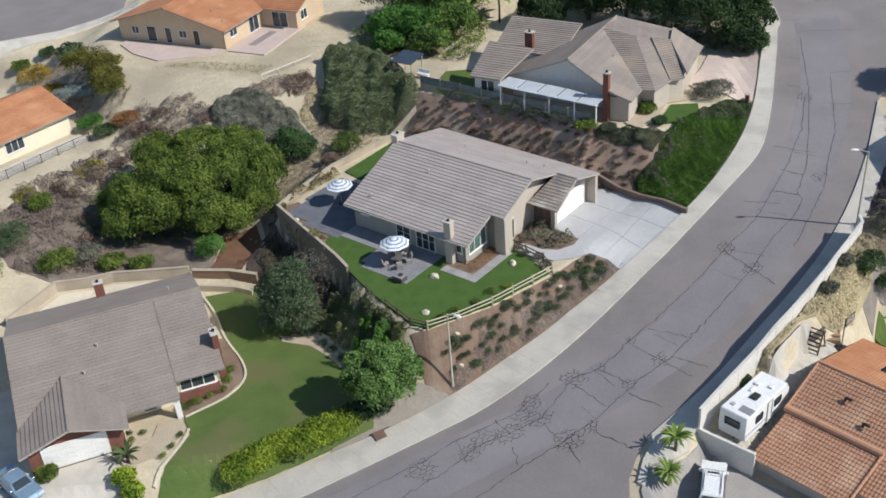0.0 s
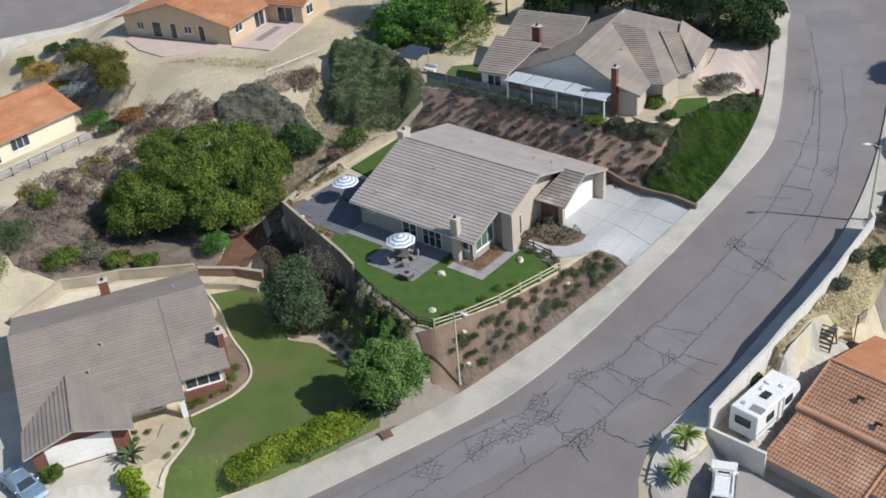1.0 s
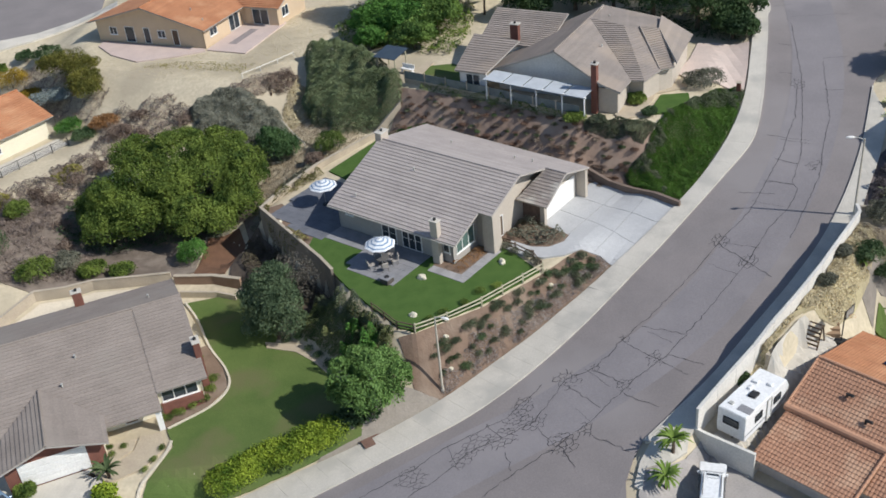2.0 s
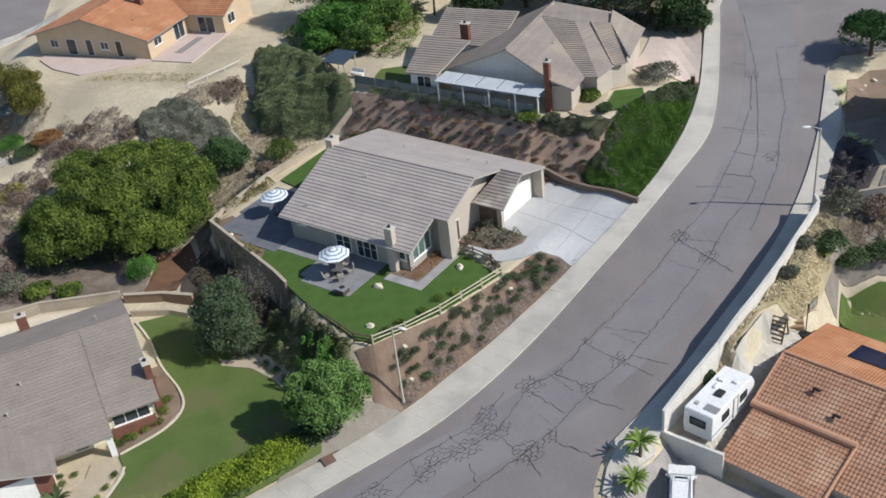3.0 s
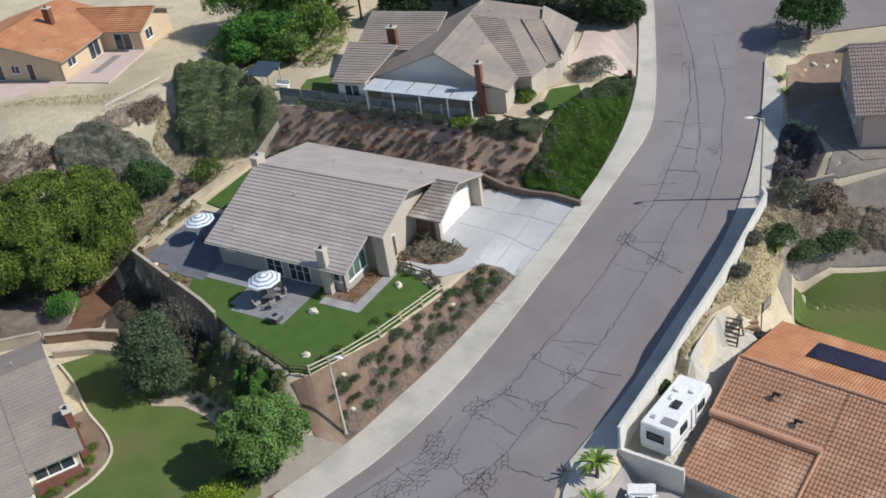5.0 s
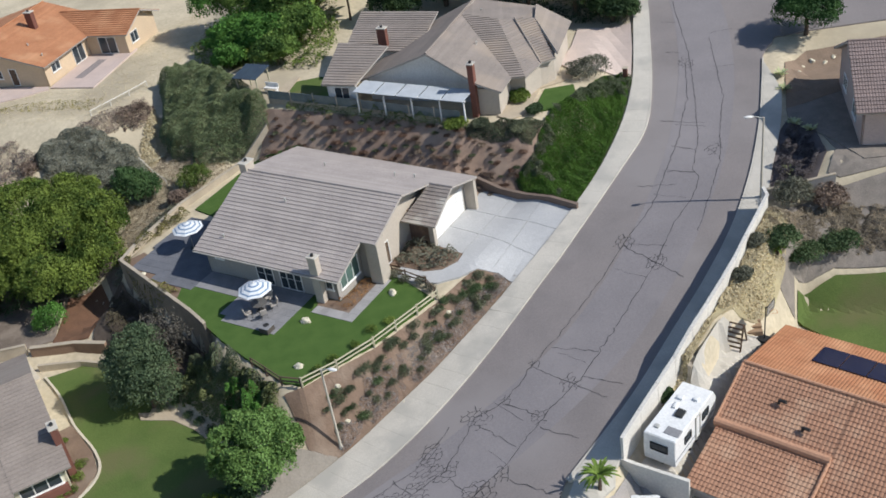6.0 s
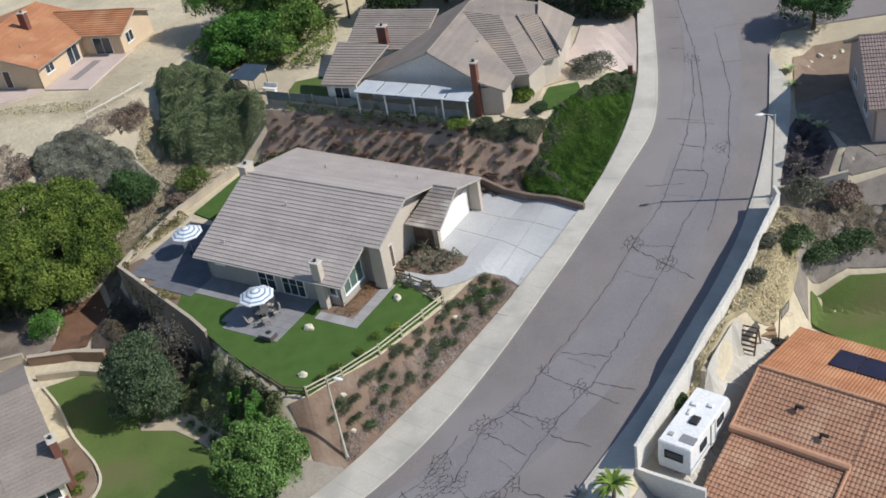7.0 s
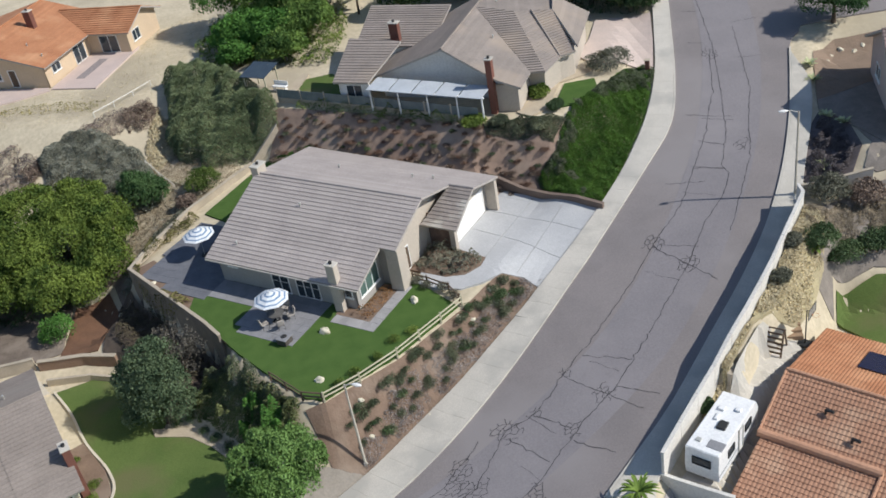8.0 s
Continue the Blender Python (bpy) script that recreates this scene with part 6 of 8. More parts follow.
drape("lawn", [(23.3, 88.2), (25.6, 92.2), (28.3, 91.9), (28.0, 90.4), (26.4, 87.6)], TURF, 0.0, 0.6, "small green lawn by the garden walk", "lawn")
drape("garden_path", [(20.2, 88.9), (21.0, 87.6), (22.8, 88.2), (25.3, 92.6), (28.6, 93.2), (29.5, 95.6), (27.0, 95.2), (23.6, 93.6)], TANPAVE, 0.03, 0.7, "tan paved walk round the house", "path")
drape("driveway", [(28.6, 97.0), (29.4, 94.6), (34.3, 93.0), (36.2, 97.5), (38.0, 102.4), (33.0, 104.4), (31.0, 100.5)], mat("pink_drive", (0.58, 0.47, 0.41), (0.51, 0.42, 0.37), 0.6, 0.9, 0.003, 14.0), 0.03, 0.9, "pinkish paved driveway to the street", "driveway")
drape("side_lawn", [(2.6, 104.0), (6.3, 100.6), (8.0, 103.2), (6.4, 106.5), (3.8, 106.6)], LAWN, 0.0, 0.8, "small dry lawn behind the ridge house", "lawn")
drape("side_path", [(1.6, 105.2), (2.5, 104.1), (4.3, 107.6), (3.7, 108.2)], TANPAVE, 0.03, 0.6, "pale path beside the small lawn", "path")
drape("back_street", [(-58, 136.5), (-48.3, 139.4), (-43.6, 143.4), (-41.0, 147), (-44, 180), (-150, 185), (-110, 128)], ASPHALT, 0.02, 3.0, "grey asphalt street behind the houses", "road")
drape("back_pavement", [(-57.8, 134.6), (-48.2, 137.4), (-42.4, 141.2), (-37.5, 142.5), (-38.4, 147), (-41.0, 147), (-43.6, 143.3), (-48.3, 139.3), (-58, 136.4)], CONCRETE, 0.12, 1.5, "pale concrete pavement on the back street", "pavement")
drape("yard_lawn", [(35.6, 63.6), (36.4, 65.2), (39.5, 65.2), (46, 63), (52, 56), (44, 52), (38, 58.4)], LAWN, 0.06, 0.5, "green back lawn behind the red-roofed house", "lawn")
drape("yard_concrete", [(18.9, 53.0), (23.2, 56.3), (25.3, 58.2), (27.6, 60.2), (29.1, 60.85), (31.4, 60.5), (33.4, 61.6), (35, 61.4), (28.4, 56.4), (22.0, 51.0), (20.6, 49.8)], CONCRETE, 0.05, 0.45, "pale concrete side yard under the trailer", "paving")
drape("driveway", [(12.6, 48.6), (13.4, 50.6), (15.6, 50.9), (16.6, 51.4), (18.6, 53.2), (20.4, 50.0), (24.8, 45.6), (20, 38), (12.2, 40)], mat("dark_concrete", (0.36, 0.33, 0.31), (0.30, 0.28, 0.265), 0.6, 0.9, 0.004, 14.0), 0.02, 0.9, "grey concrete driveway with a parked car", "driveway")
drape("rock_garden", [(38.0, 73.6), (41.6, 78.8), (43.4, 80.4), (44.6, 78.2), (43.4, 74.0), (41.6, 72.2), (38.9, 72.0)], mat("dark_gravel", (0.14, 0.12, 0.12), (0.10, 0.085, 0.085), 1.2, 1.0, 0.04, 6.0), -0.02, 0.8, "dark gravel cactus garden beside the pavement", "garden")
drape("corner_bed", [(44.2, 82.0), (47.6, 88.7), (50.5, 90.2), (60, 88.5), (60, 84), (50, 83)], mat("brown_dirt", (0.26, 0.19, 0.14), (0.21, 0.155, 0.115), 0.8, 1.0, 0.04, 8.0), -0.03, 1.2, "bare brown front garden at the corner", "garden")
drape("corner_patio", [(44.3, 77.4), (46.5, 80.5), (48.6, 75.8), (47.6, 70.8), (45.2, 71.6)], mat("grey_gravel", (0.27, 0.235, 0.205), (0.21, 0.185, 0.16), 1.2, 1.0, 0.03, 7.0, spec=0.05), 0.02, 0.9, "grey gravel court before the corner house", "patio")
drape("border_bed", [(-7.55, 74.75), (-8.5, 76.9), (-14.5, 87.3), (-12.6, 88.2), (-6.4, 77.9), (-5.6, 75.4), (-5.2, 71.6), (-6.4, 72.5)], MULCH, -0.025, 0.4, "brown soil border inside the terrace wall", "planting bed")
# dark soil below the terrace wall, coloured darker still for the wall's shadow
drape("wall_foot_earth", [(-7.95, 74.2), (-8.95, 76.5), (-14.95, 87.0), (-15.4, 88.4), (-17.2, 88.4), (-18.0, 82.6), (-16.9, 81.3), (-12.8, 75.4), (-9.8, 73.0)], mat("dark_shaded_earth", (0.115, 0.09, 0.07), (0.08, 0.062, 0.05), 0.9, 1.0, 0.05, 7.0), -0.03, 0.4, "dark earth at the foot of the terrace wall, the wall's shade in its colour", "ground", rough=0.08)
drape("corner_earth", [(43.6, 80.6), (44.2, 82.0), (50, 83), (62, 84), (62, 70), (56, 66.5), (48, 69.8), (43, 71.2), (42.4, 72.0), (44.2, 74), (44.6, 78.2)], MATS["grey_gravel"], -0.05, 0.9, "grey-brown earth round the corner house", "ground", rough=0.04)
drape("bank_earth", [(36.2, 70.0), (42.4, 70.6), (48, 69.5), (56, 66), (54, 58), (46, 63.4), (39.5, 65.6), (36.3, 65.6), (35.4, 63.6), (34.4, 64.2), (36.7, 68.3)], MATS["grey_gravel"], -0.04, 0.8, "grey-brown earth of the bank above the lawn", "bank", rough=0.05)
drape("hollow_earth", [(-46, 93), (-41.5, 86), (-36.6, 83.6), (-31.2, 84.6), (-23.6, 84.3), (-21.6, 84.4), (-21.2, 91.4), (-17.2, 91.4), (-16.4, 88), (-15.2, 88.8), (-16.2, 93), (-19, 97.6), (-34, 98.6), (-43, 98.4)],
      mat("grey_brown_earth", (0.215, 0.175, 0.145), (0.15, 0.122, 0.10), 0.8, 1.0, 0.05, 7.0, c=(0.27, 0.225, 0.185), patch=0.3, spec=0.05), -0.05, 0.8, "grey-brown leaf-littered earth under the big tree", "ground", rough=0.06)
drape("dirt_patch", [(-20.9, 91.0), (-17.6, 90.6), (-16.6, 87.2), (-18.4, 83.2), (-21.6, 83.9), (-21.2, 87.2)], mat("red_dirt", (0.19, 0.10, 0.06), (0.145, 0.08, 0.05), 0.9, 1.0, 0.04, 8.0), -0.02, 0.8, "bare red-brown earth under the big tree", "ground")

# ---- walls of the street's lower side ----
line_wall("boundary_wall", [tuple(p) for p in resample(spline(WALK_R[:6], 1.0) + np.array([0.08, -0.09]), 11)] + [(36.3, 70.9)], 2.05, 0.18, mat("white_block", (0.66, 0.63, 0.58), (0.58, 0.555, 0.51), 0.6, 0.9, 0.004, 12.0),
          "long white block wall along the pavement", cap=MATS["white_block"], gap=0.02)
line_wall("yard_wall", [(17.7, 53.2), (18.4, 52.4), (20.9, 49.9)], 1.75, 0.18, MATS["white_block"], "white block wall stepping down beside the trailer", top=-2.75, cap=MATS["white_block"])
line_wall("retaining_wall", [(24.3, 57.55), (25.3, 58.4), (27.6, 60.45), (29.0, 61.05)], 1.0, 0.25, STONE, "tan retaining wall under the dry grass", top=-0.7, cap=STONE)
line_wall("bank_wall", [(37.2, 71.9), (38.9, 71.6), (42.4, 70.9)], 0.9, 0.18, mat("grey_block", (0.34, 0.32, 0.30), (0.28, 0.265, 0.25), 1.0, 0.95, 0.005, 10.0), "low grey block wall under the cactus garden", cap=STONE)


# ---- trees ----
tree("broadleaf_tree", -25.2, 93.4, [(0.3, 0.3, 4.2, 2.4, 2.2, 2.2), (7.6, -1.0, 3.2, 2.6, 2.4, 2.6), (5.2, 1.5, 6.2, 3.1, 2.8, 2.3), (2.0, 3.0, 7.4, 3.0, 2.8, 2.1), (8.2, 2.5, 5.0, 2.5, 2.6, 2.3), (3.0, -3.2, 3.1, 2.3, 2.1, 2.7),
     (2.0, -0.8, 5.8, 2.6, 2.3, 2.1), (-1.8, -2.4, 3.3, 2.6, 2.3, 2.5), (-1.6, 1.5, 6.2, 2.7, 2.5, 2.1), (-4.7, 0.0, 4.4, 2.5, 2.5, 2.3), (-5.6, -2.3, 2.5, 2.2, 2.1, 1.9), (-2.6, 4.5, 6.6, 2.6, 2.6, 2.0), (-7.0, 1.0, 3.0, 2.0, 2.1, 1.9),
     (5.7, -3.2, 2.5, 1.9, 1.8, 2.1), (5.8, 4.8, 6.2, 2.6, 2.4, 2.0)], 0.42, LEAF_BIG, "huge spreading dark green broadleaf tree in the hollow", 150000, 0.11, 5, limbs=14, sub=4)
tree("dark_tree", -12.9, 73.1, [(0, 0, 3.4, 2.3, 2.2, 2.0), (0.3, 0.2, 5.6, 1.9, 1.8, 1.6), (-1.2, 0.4, 4.4, 1.5, 1.5, 1.4), (1.2, -0.7, 4.2, 1.4, 1.4, 1.3), (-1.0, 0.2, 1.9, 1.7, 1.7, 1.3), (1.2, -0.4, 1.8, 1.5, 1.4, 1.2)], 0.16,
     leaf_mat("juniper_leaves", (0.042, 0.07, 0.036), (0.115, 0.155, 0.082)), "dense dark grey-green tree beside the lawn", 24000, 0.10, 6, limbs=4, sub=6)
tree("bare_tree", -10.6, 74.4, [(0, 0, 4.4, 1.5, 1.4, 1.6), (-1.0, 0.5, 3.4, 1.0, 1.0, 1.2), (0.9, 0.2, 3.0, 1.0, 1.0, 1.2), (0.2, -0.8, 2.2, 0.9, 0.9, 1.0)], 0.10, leaf_mat("thin_brown_leaves", (0.06, 0.055, 0.045), (0.13, 0.115, 0.095)), "half-bare grey-brown tree by the terrace wall", 2600, 0.08, 7, limbs=4, sub=5)
tree("pepper_tree", -4.9, 61.2, [(0.3, 0.2, 4.3, 1.4, 1.4, 1.0), (-1.9, 0.6, 3.9, 1.1, 1.1, 1.0), (2.0, -0.3, 3.5, 1.1, 1.0, 1.2), (-1.4, -1.3, 3.1, 1.1, 1.0, 1.4), (1.5, 1.3, 3.8, 1.1, 1.1, 1.0), (0.4, -1.7, 2.8, 1.0, 0.8, 1.4),
     (-0.7, 1.6, 4.0, 1.1, 1.1, 0.9), (1.6, -1.3, 2.6, 0.8, 0.7, 1.4), (-2.6, -0.4, 2.7, 0.7, 0.7, 1.3), (0.2, 0.0, 3.0, 1.5, 1.5, 1.3), (2.6, 0.6, 2.7, 0.6, 0.6, 1.3), (-0.6, -2.0, 2.3, 0.6, 0.5, 1.3)], 0.17,
     leaf_mat("pepper_leaves", (0.05, 0.10, 0.022), (0.16, 0.26, 0.078)), "bright green drooping feathery tree beside the street lamp", 30000, 0.10, 8, limbs=6, sub=7)
tree("hillside_tree", -13.3, 99.3, [(0, 0, 1.6, 2.0, 1.9, 1.6), (-0.9, 0.7, 2.2, 1.3, 1.3, 1.1), (0.9, -0.5, 1.4, 1.3, 1.2, 1.1)], 0.13, leaf_mat("mid_green_leaves", (0.025, 0.06, 0.02), (0.075, 0.13, 0.045)), "rounded mid-green tree on the hillside", 8000, 0.10, 9, limbs=3, sub=4)
tree("street_tree", 51.6, 92.2, [(0, 0, 2.5, 2.8, 2.8, 1.7), (-0.9, 0.5, 3.0, 1.8, 1.8, 1.2), (1.1, -0.4, 2.8, 1.8, 1.8, 1.3)], 0.19, leaf_mat("ficus_leaves", (0.015, 0.045, 0.014), (0.05, 0.105, 0.03)), "round clipped dark green tree at the corner", 16000, 0.11, 10, limbs=3, sub=5)
for i, (x, y, r, hh) in enumerate(((-1.2, 120.6, 3.0, 2.4), (2.2, 118.0, 3.0, 2.4), (5.4, 123.0, 4.2, 4.0), (-1.6, 128.4, 3.8, 3.4), (2.4, 112.6, 2.2, 1.8), (1.6, 125.5, 3.8, 3.2), (-2.4, 117.2, 1.7, 1.5), (5.4, 117.0, 2.8, 2.4), (9.6, 126.0, 4.4, 4.0))):
    tree("garden_tree", x, y, [(0, 0, hh, r, r * 0.9, hh * 0.8), (r * 0.5, -r * 0.3, hh * 1.2, r * 0.6, r * 0.6, hh * 0.5), (-r * 0.5, r * 0.2, hh * 0.8, r * 0.7, r * 0.7, hh * 0.6)], 0.2,
         LEAF_BRIGHT if i in (0, 1, 3, 6) else leaf_mat("garden_leaves", (0.03, 0.07, 0.015), (0.13, 0.20, 0.045)), "lush green garden tree above the rear slope", 13000, 0.15, 30 + i, limbs=3, sub=5)
for i, (x, y, r, hh) in enumerate(((34.2, 108.6, 4.2, 4.4), (30.2, 112.4, 4.6, 4.8), (37.8, 109.0, 3.0, 3.6), (26.5, 116.6, 4.6, 4.2), (37.0, 104.8, 2.2, 1.9), (16.5, 119.0, 2.6, 2.4), (35.5, 114.5, 4.6, 5.0), (40.4, 116.5, 3.2, 4.0), (22.5, 119.5, 3.0, 2.6))):
    tree("shade_tree", x, y, [(0, 0, hh, r, r, hh * 0.75), (r * 0.4, -r * 0.4, hh * 0.8, r * 0.7, r * 0.7, hh * 0.55), (-r * 0.5, 0, hh * 1.15, r * 0.6, r * 0.6, hh * 0.5)], 0.24,
         leaf_mat("shade_leaves", (0.012, 0.03, 0.012), (0.05, 0.085, 0.03)), "dense dark green tree behind the ridge house", 12000, 0.15, 50 + i, limbs=3, sub=5)
tree("olive_tree", -40.4, 123.6, [(0, 0, 1.8, 2.8, 2.2, 1.7), (2.2, -1.6, 1.6, 2.2, 1.9, 1.5), (-1.8, 1.0, 1.6, 1.8, 1.6, 1.3)], 0.16, leaf_mat("olive_leaves", (0.055, 0.06, 0.012), (0.15, 0.14, 0.03)), "spreading olive-green tree below the peach house", 9000, 0.11, 70, limbs=3, sub=4)
tree("olive_tree", -37.0, 117.6, [(0, 0, 1.4, 2.0, 2.6, 1.4), (0.6, -2.0, 1.2, 1.5, 1.7, 1.1)], 0.14, MATS["olive_leaves"], "olive-green tree leaning down the slope", 7000, 0.11, 71, limbs=2, sub=4)


def big_shrub(x, y, r, hh, material, label, seed, n=3600, size=0.085):
    tree("shrub", x, y, [(0, 0, hh * 0.55, r, r * 0.92, hh * 0.55), (r * 0.35, r * 0.2, hh * 0.7, r * 0.6, r * 0.6, hh * 0.42), (-r * 0.4, -r * 0.2, hh * 0.5, r * 0.6, r * 0.6, hh * 0.42)],
         0.06, material, label, n, size, seed, category="shrub", limbs=3, sub=3)


for i, (x, y, r, hh, m, lab) in enumerate((
        (-21.9, 86.9, 1.5, 1.9, LEAF_BRIGHT, "bright green rounded shrub on bare earth"), (-40.6, 95.8, 1.3, 1.7, LEAF_BIG, "rounded green shrub on the dry slope"),
        (-41.8, 88.6, 2.2, 2.8, LEAF_DARK, "large dark shrub behind the patio wall"), (-43.4, 83.6, 2.2, 2.2, LEAF_BIG, "leafy green shrub at the wall end"),
        (-36.8, 86.0, 1.8, 1.6, LEAF_BIG, "green shrub behind the patio wall"), (-34.4, 87.3, 1.6, 1.5, LEAF_GREY, "grey-green shrub behind the patio wall"), (-31.6, 86.3, 1.4, 1.3, LEAF_BIG, "green shrub behind the patio wall"),
        (-28.6, 85.8, 1.2, 1.1, LEAF_BIG, "low green shrub behind the patio wall"), (-49.6, 128.6, 2.2, 2.2, LEAF_GOLD, "golden-leaved shrub beside the terracotta roof"), (-46.2, 124.4, 1.4, 1.4, LEAF_GOLD, "small golden-leaved shrub on the slope"),
        (-42.6, 121.6, 2.3, 1.3, LEAF_BLUE, "pale blue-grey agave-like shrub"), (-40.4, 119.8, 1.7, 1.1, LEAF_BLUE, "pale blue-grey shrub on the slope"), (-48.7, 133.4, 1.1, 1.3, LEAF_DARK, "dark clipped shrub by the back street"),
        (-45.0, 131.4, 1.8, 1.7, LEAF_DARK, "dark green shrub above the slope"), (-52.4, 132.6, 1.2, 1.2, LEAF_BIG, "green shrub by the back street"), (-38.9, 113.2, 1.5, 1.6, LEAF_BRIGHT, "bright green shrub at the wall end"),
        (-36.6, 110.6, 1.3, 1.2, LEAF_DARK, "dark shrub at the fence end"), (-34.2, 111.6, 1.6, 1.2, LEAF_RUST, "rust-brown dry shrub on the slope"), (-32.0, 108.8, 1.4, 1.1, LEAF_BROWN, "brown dry shrub on the slope"),
        (38.8, 70.9, 1.5, 1.7, LEAF_GREY, "grey-green shrub under the block wall"), (41.2, 69.6, 1.3, 1.4, LEAF_BROWN, "brown-green shrub under the block wall"), (35.4, 66.4, 1.4, 1.3, LEAF_DARK, "dark green shrub on the bank"),
        (37.6, 66.5, 1.4, 1.0, LEAF_DARK, "dark green hedge shrub above the lawn"), (40.4, 66.6, 1.5, 0.9, LEAF_DARK, "dark green hedge shrub above the lawn"), (33.3, 66.2, 0.7, 0.7, LEAF_GREY, "small grey-green bush by the wall"),
        (22.3, 56.8, 0.6, 0.9, LEAF_DARK, "dark bush between wall and trailer"), (30.4, 93.6, 2.0, 1.3, LEAF_GREY, "brown-green clipped shrub by the drive"), (25.2, 94.4, 1.0, 1.2, LEAF_BRIGHT, "green shrub against the house"),
        (26.6, 96.4, 1.0, 1.3, LEAF_BRIGHT, "green shrub in the court"), (22.9, 91.0, 0.9, 1.0, LEAF_BIG, "green shrub by the porch"), (23.4, 88.0, 0.7, 0.8, LEAF_DARK, "dark shrub at the lawn edge"),
        (-7.9, 98.6, 1.6, 1.9, leaf_mat("banana_leaves", (0.03, 0.06, 0.01), (0.12, 0.16, 0.04)), "leafy fruit bush against the garden wall"), (-9.6, 96.4, 0.9, 1.1, LEAF_BROWN, "brown-tipped shrub against the garden wall"),
        (-30.6, 57.0, 0.75, 1.2, LEAF_BIG, "clipped green bush beside the driveway"), (31.0, 63.5, 0.7, 0.6, LEAF_GREY, "small bush in dry grass"), (-2.0, 104.9, 1.2, 1.6, LEAF_DARK, "dark shrub below the fence"),
        (18.4, 88.2, 0.8, 0.5, LEAF_SAGE, "sage-green shrub on the slope"), (21.4, 86.4, 0.8, 0.5, LEAF_SAGE, "sage-green shrub on the slope"), (16.4, 89.0, 1.0, 0.8, LEAF_BIG, "green shrub by the fence end"))):
    big_shrub(x, y, r, hh, m, lab, 100 + i)


def hedge(pts, r, hh, material, label, seed, n, size=0.13):
    """A clipped but shaggy hedge along a line."""
    rng = np.random.default_rng(seed)
    line = resample(spline(pts, 0.5), max(4, int(math.dist(pts[0], pts[-1]) / 0.7)))
    root = thing("hedge", (*pts[0], at(*pts[0]) - SINK), label, "hedge")
    x0, y0, z0 = pts[0][0], pts[0][1], at(*pts[0]) - SINK
    lobes = [(x - x0 + rng.normal() * 0.12, y - y0 + rng.normal() * 0.12, at(x, y) - SINK - z0 + hh * 0.5, r * rng.uniform(0.9, 1.1), r * rng.uniform(0.9, 1.1), hh * rng.uniform(0.5, 0.6)) for x, y in line]
    bm = bmesh.new()
    for l in lobes[::2]:
        add_tube(bm, (l[0], l[1], l[2] - hh * 0.55), (l[0], l[1], l[2]), 0.04, 0.03, 6)
    part("stem", bm, BARK, root)
    v, f = leaves(rng, lobes, n, size, 0.45)
    fast_mesh("foliage", v, f, material, root)


hedge([(-16.6, 56.9), (-13.4, 57.9), (-10.2, 58.9), (-8.1, 59.6)], 1.3, 1.8, LEAF_HEDGE, "shaggy yellow-green hedge above the pavement", 3, 22000, 0.085)
hedge([(-7.8, 60.2), (-6.4, 60.7), (-5.6, 61.1)], 1.0, 1.3, LEAF_DARK, "dark green end of the hedge", 4, 3000)
hedge([(-24.6, 56.2), (-23.6, 54.6), (-23.0, 53.4)], 0.9, 1.3, LEAF_HEDGE, "yellow-green hedge beside the driveway", 5, 4000)
hedge([(-15.8, 88.6), (-12.8, 92.4), (-9.9, 95.6)], 0.5, 0.5, LEAF_GREY, "low planting outside the garden wall", 6, 1200)

mound("brush", [(-10.7, 116), (-8.6, 118.4), (-5.8, 117.6), (-3.2, 112), (-1.0, 106.6), (0.6, 103.2), (0.2, 101.3), (-3.4, 100.9), (-6.9, 101.2), (-9.6, 103), (-10.9, 106.5), (-10.2, 111)], LEAF_HILL, 3.0, 110000, 0.075, 1, "dense grey-green coyote brush on the hillside", "brush", edge=2.6, wob=0.06, ragged=0.2)
mound("brush", [(-23.8, 109.8), (-20.2, 110.8), (-17.0, 109.6), (-13.6, 106.6), (-12.2, 102.4), (-11.6, 98.6), (-13.6, 98.0), (-15.4, 100.6), (-19.0, 103.4), (-23, 106)], leaf_mat("grey_brush", (0.125, 0.13, 0.10), (0.22, 0.22, 0.175)), 1.2, 50000, 0.08, 2, "grey dry brush on the hillside", "brush", edge=1.3, wob=0.15, ragged=0.35)
mound("brush", [(-15.2, 111.4), (-12.6, 113.2), (-11.2, 112.6), (-12.4, 109.6), (-14.6, 109.2)], LEAF_BROWN, 0.8, 3500, 0.08, 3, "mauve-brown dry brush at the hilltop edge", "brush", edge=0.9)
mound("ground_cover", [(23.7, 86.5), (21.9, 84.6), (19.9, 83.9), (20.2, 82.2), (23.0, 78.9), (24.0, 78.7), (27.5, 82.5), (31.0, 87.0), (34.1, 92.2), (33.6, 94.0), (28.6, 90.4), (24.7, 87.7)], LEAF_GROUND, 0.5, 95000, 0.062, 4, "thick green ground cover on the bank", edge=0.4, wob=0.14, ragged=0.5)
mound("ground_cover", [(25.0, 88.0), (28.8, 90.6), (33.6, 94.0), (34.2, 92.4), (32.4, 89.4), (30.2, 89.6), (27.6, 88.0), (25.2, 86.6)], LEAF_MIX, 0.75, 16000, 0.06, 41, "olive-brown taller shrubs along the top of the bank", edge=0.7, wob=0.3, ragged=0.6)
mound("ground_cover", [(23.7, 86.5), (21.9, 84.6), (19.9, 83.9), (20.2, 82.2), (23.0, 79.2), (23.6, 81.0), (22.6, 83.2), (24.4, 85.4), (25.0, 87.2)], LEAF_SAGE, 0.5, 12000, 0.06, 42, "sage-green shrubs along the foot of the bank", edge=0.6, wob=0.3, ragged=0.6)
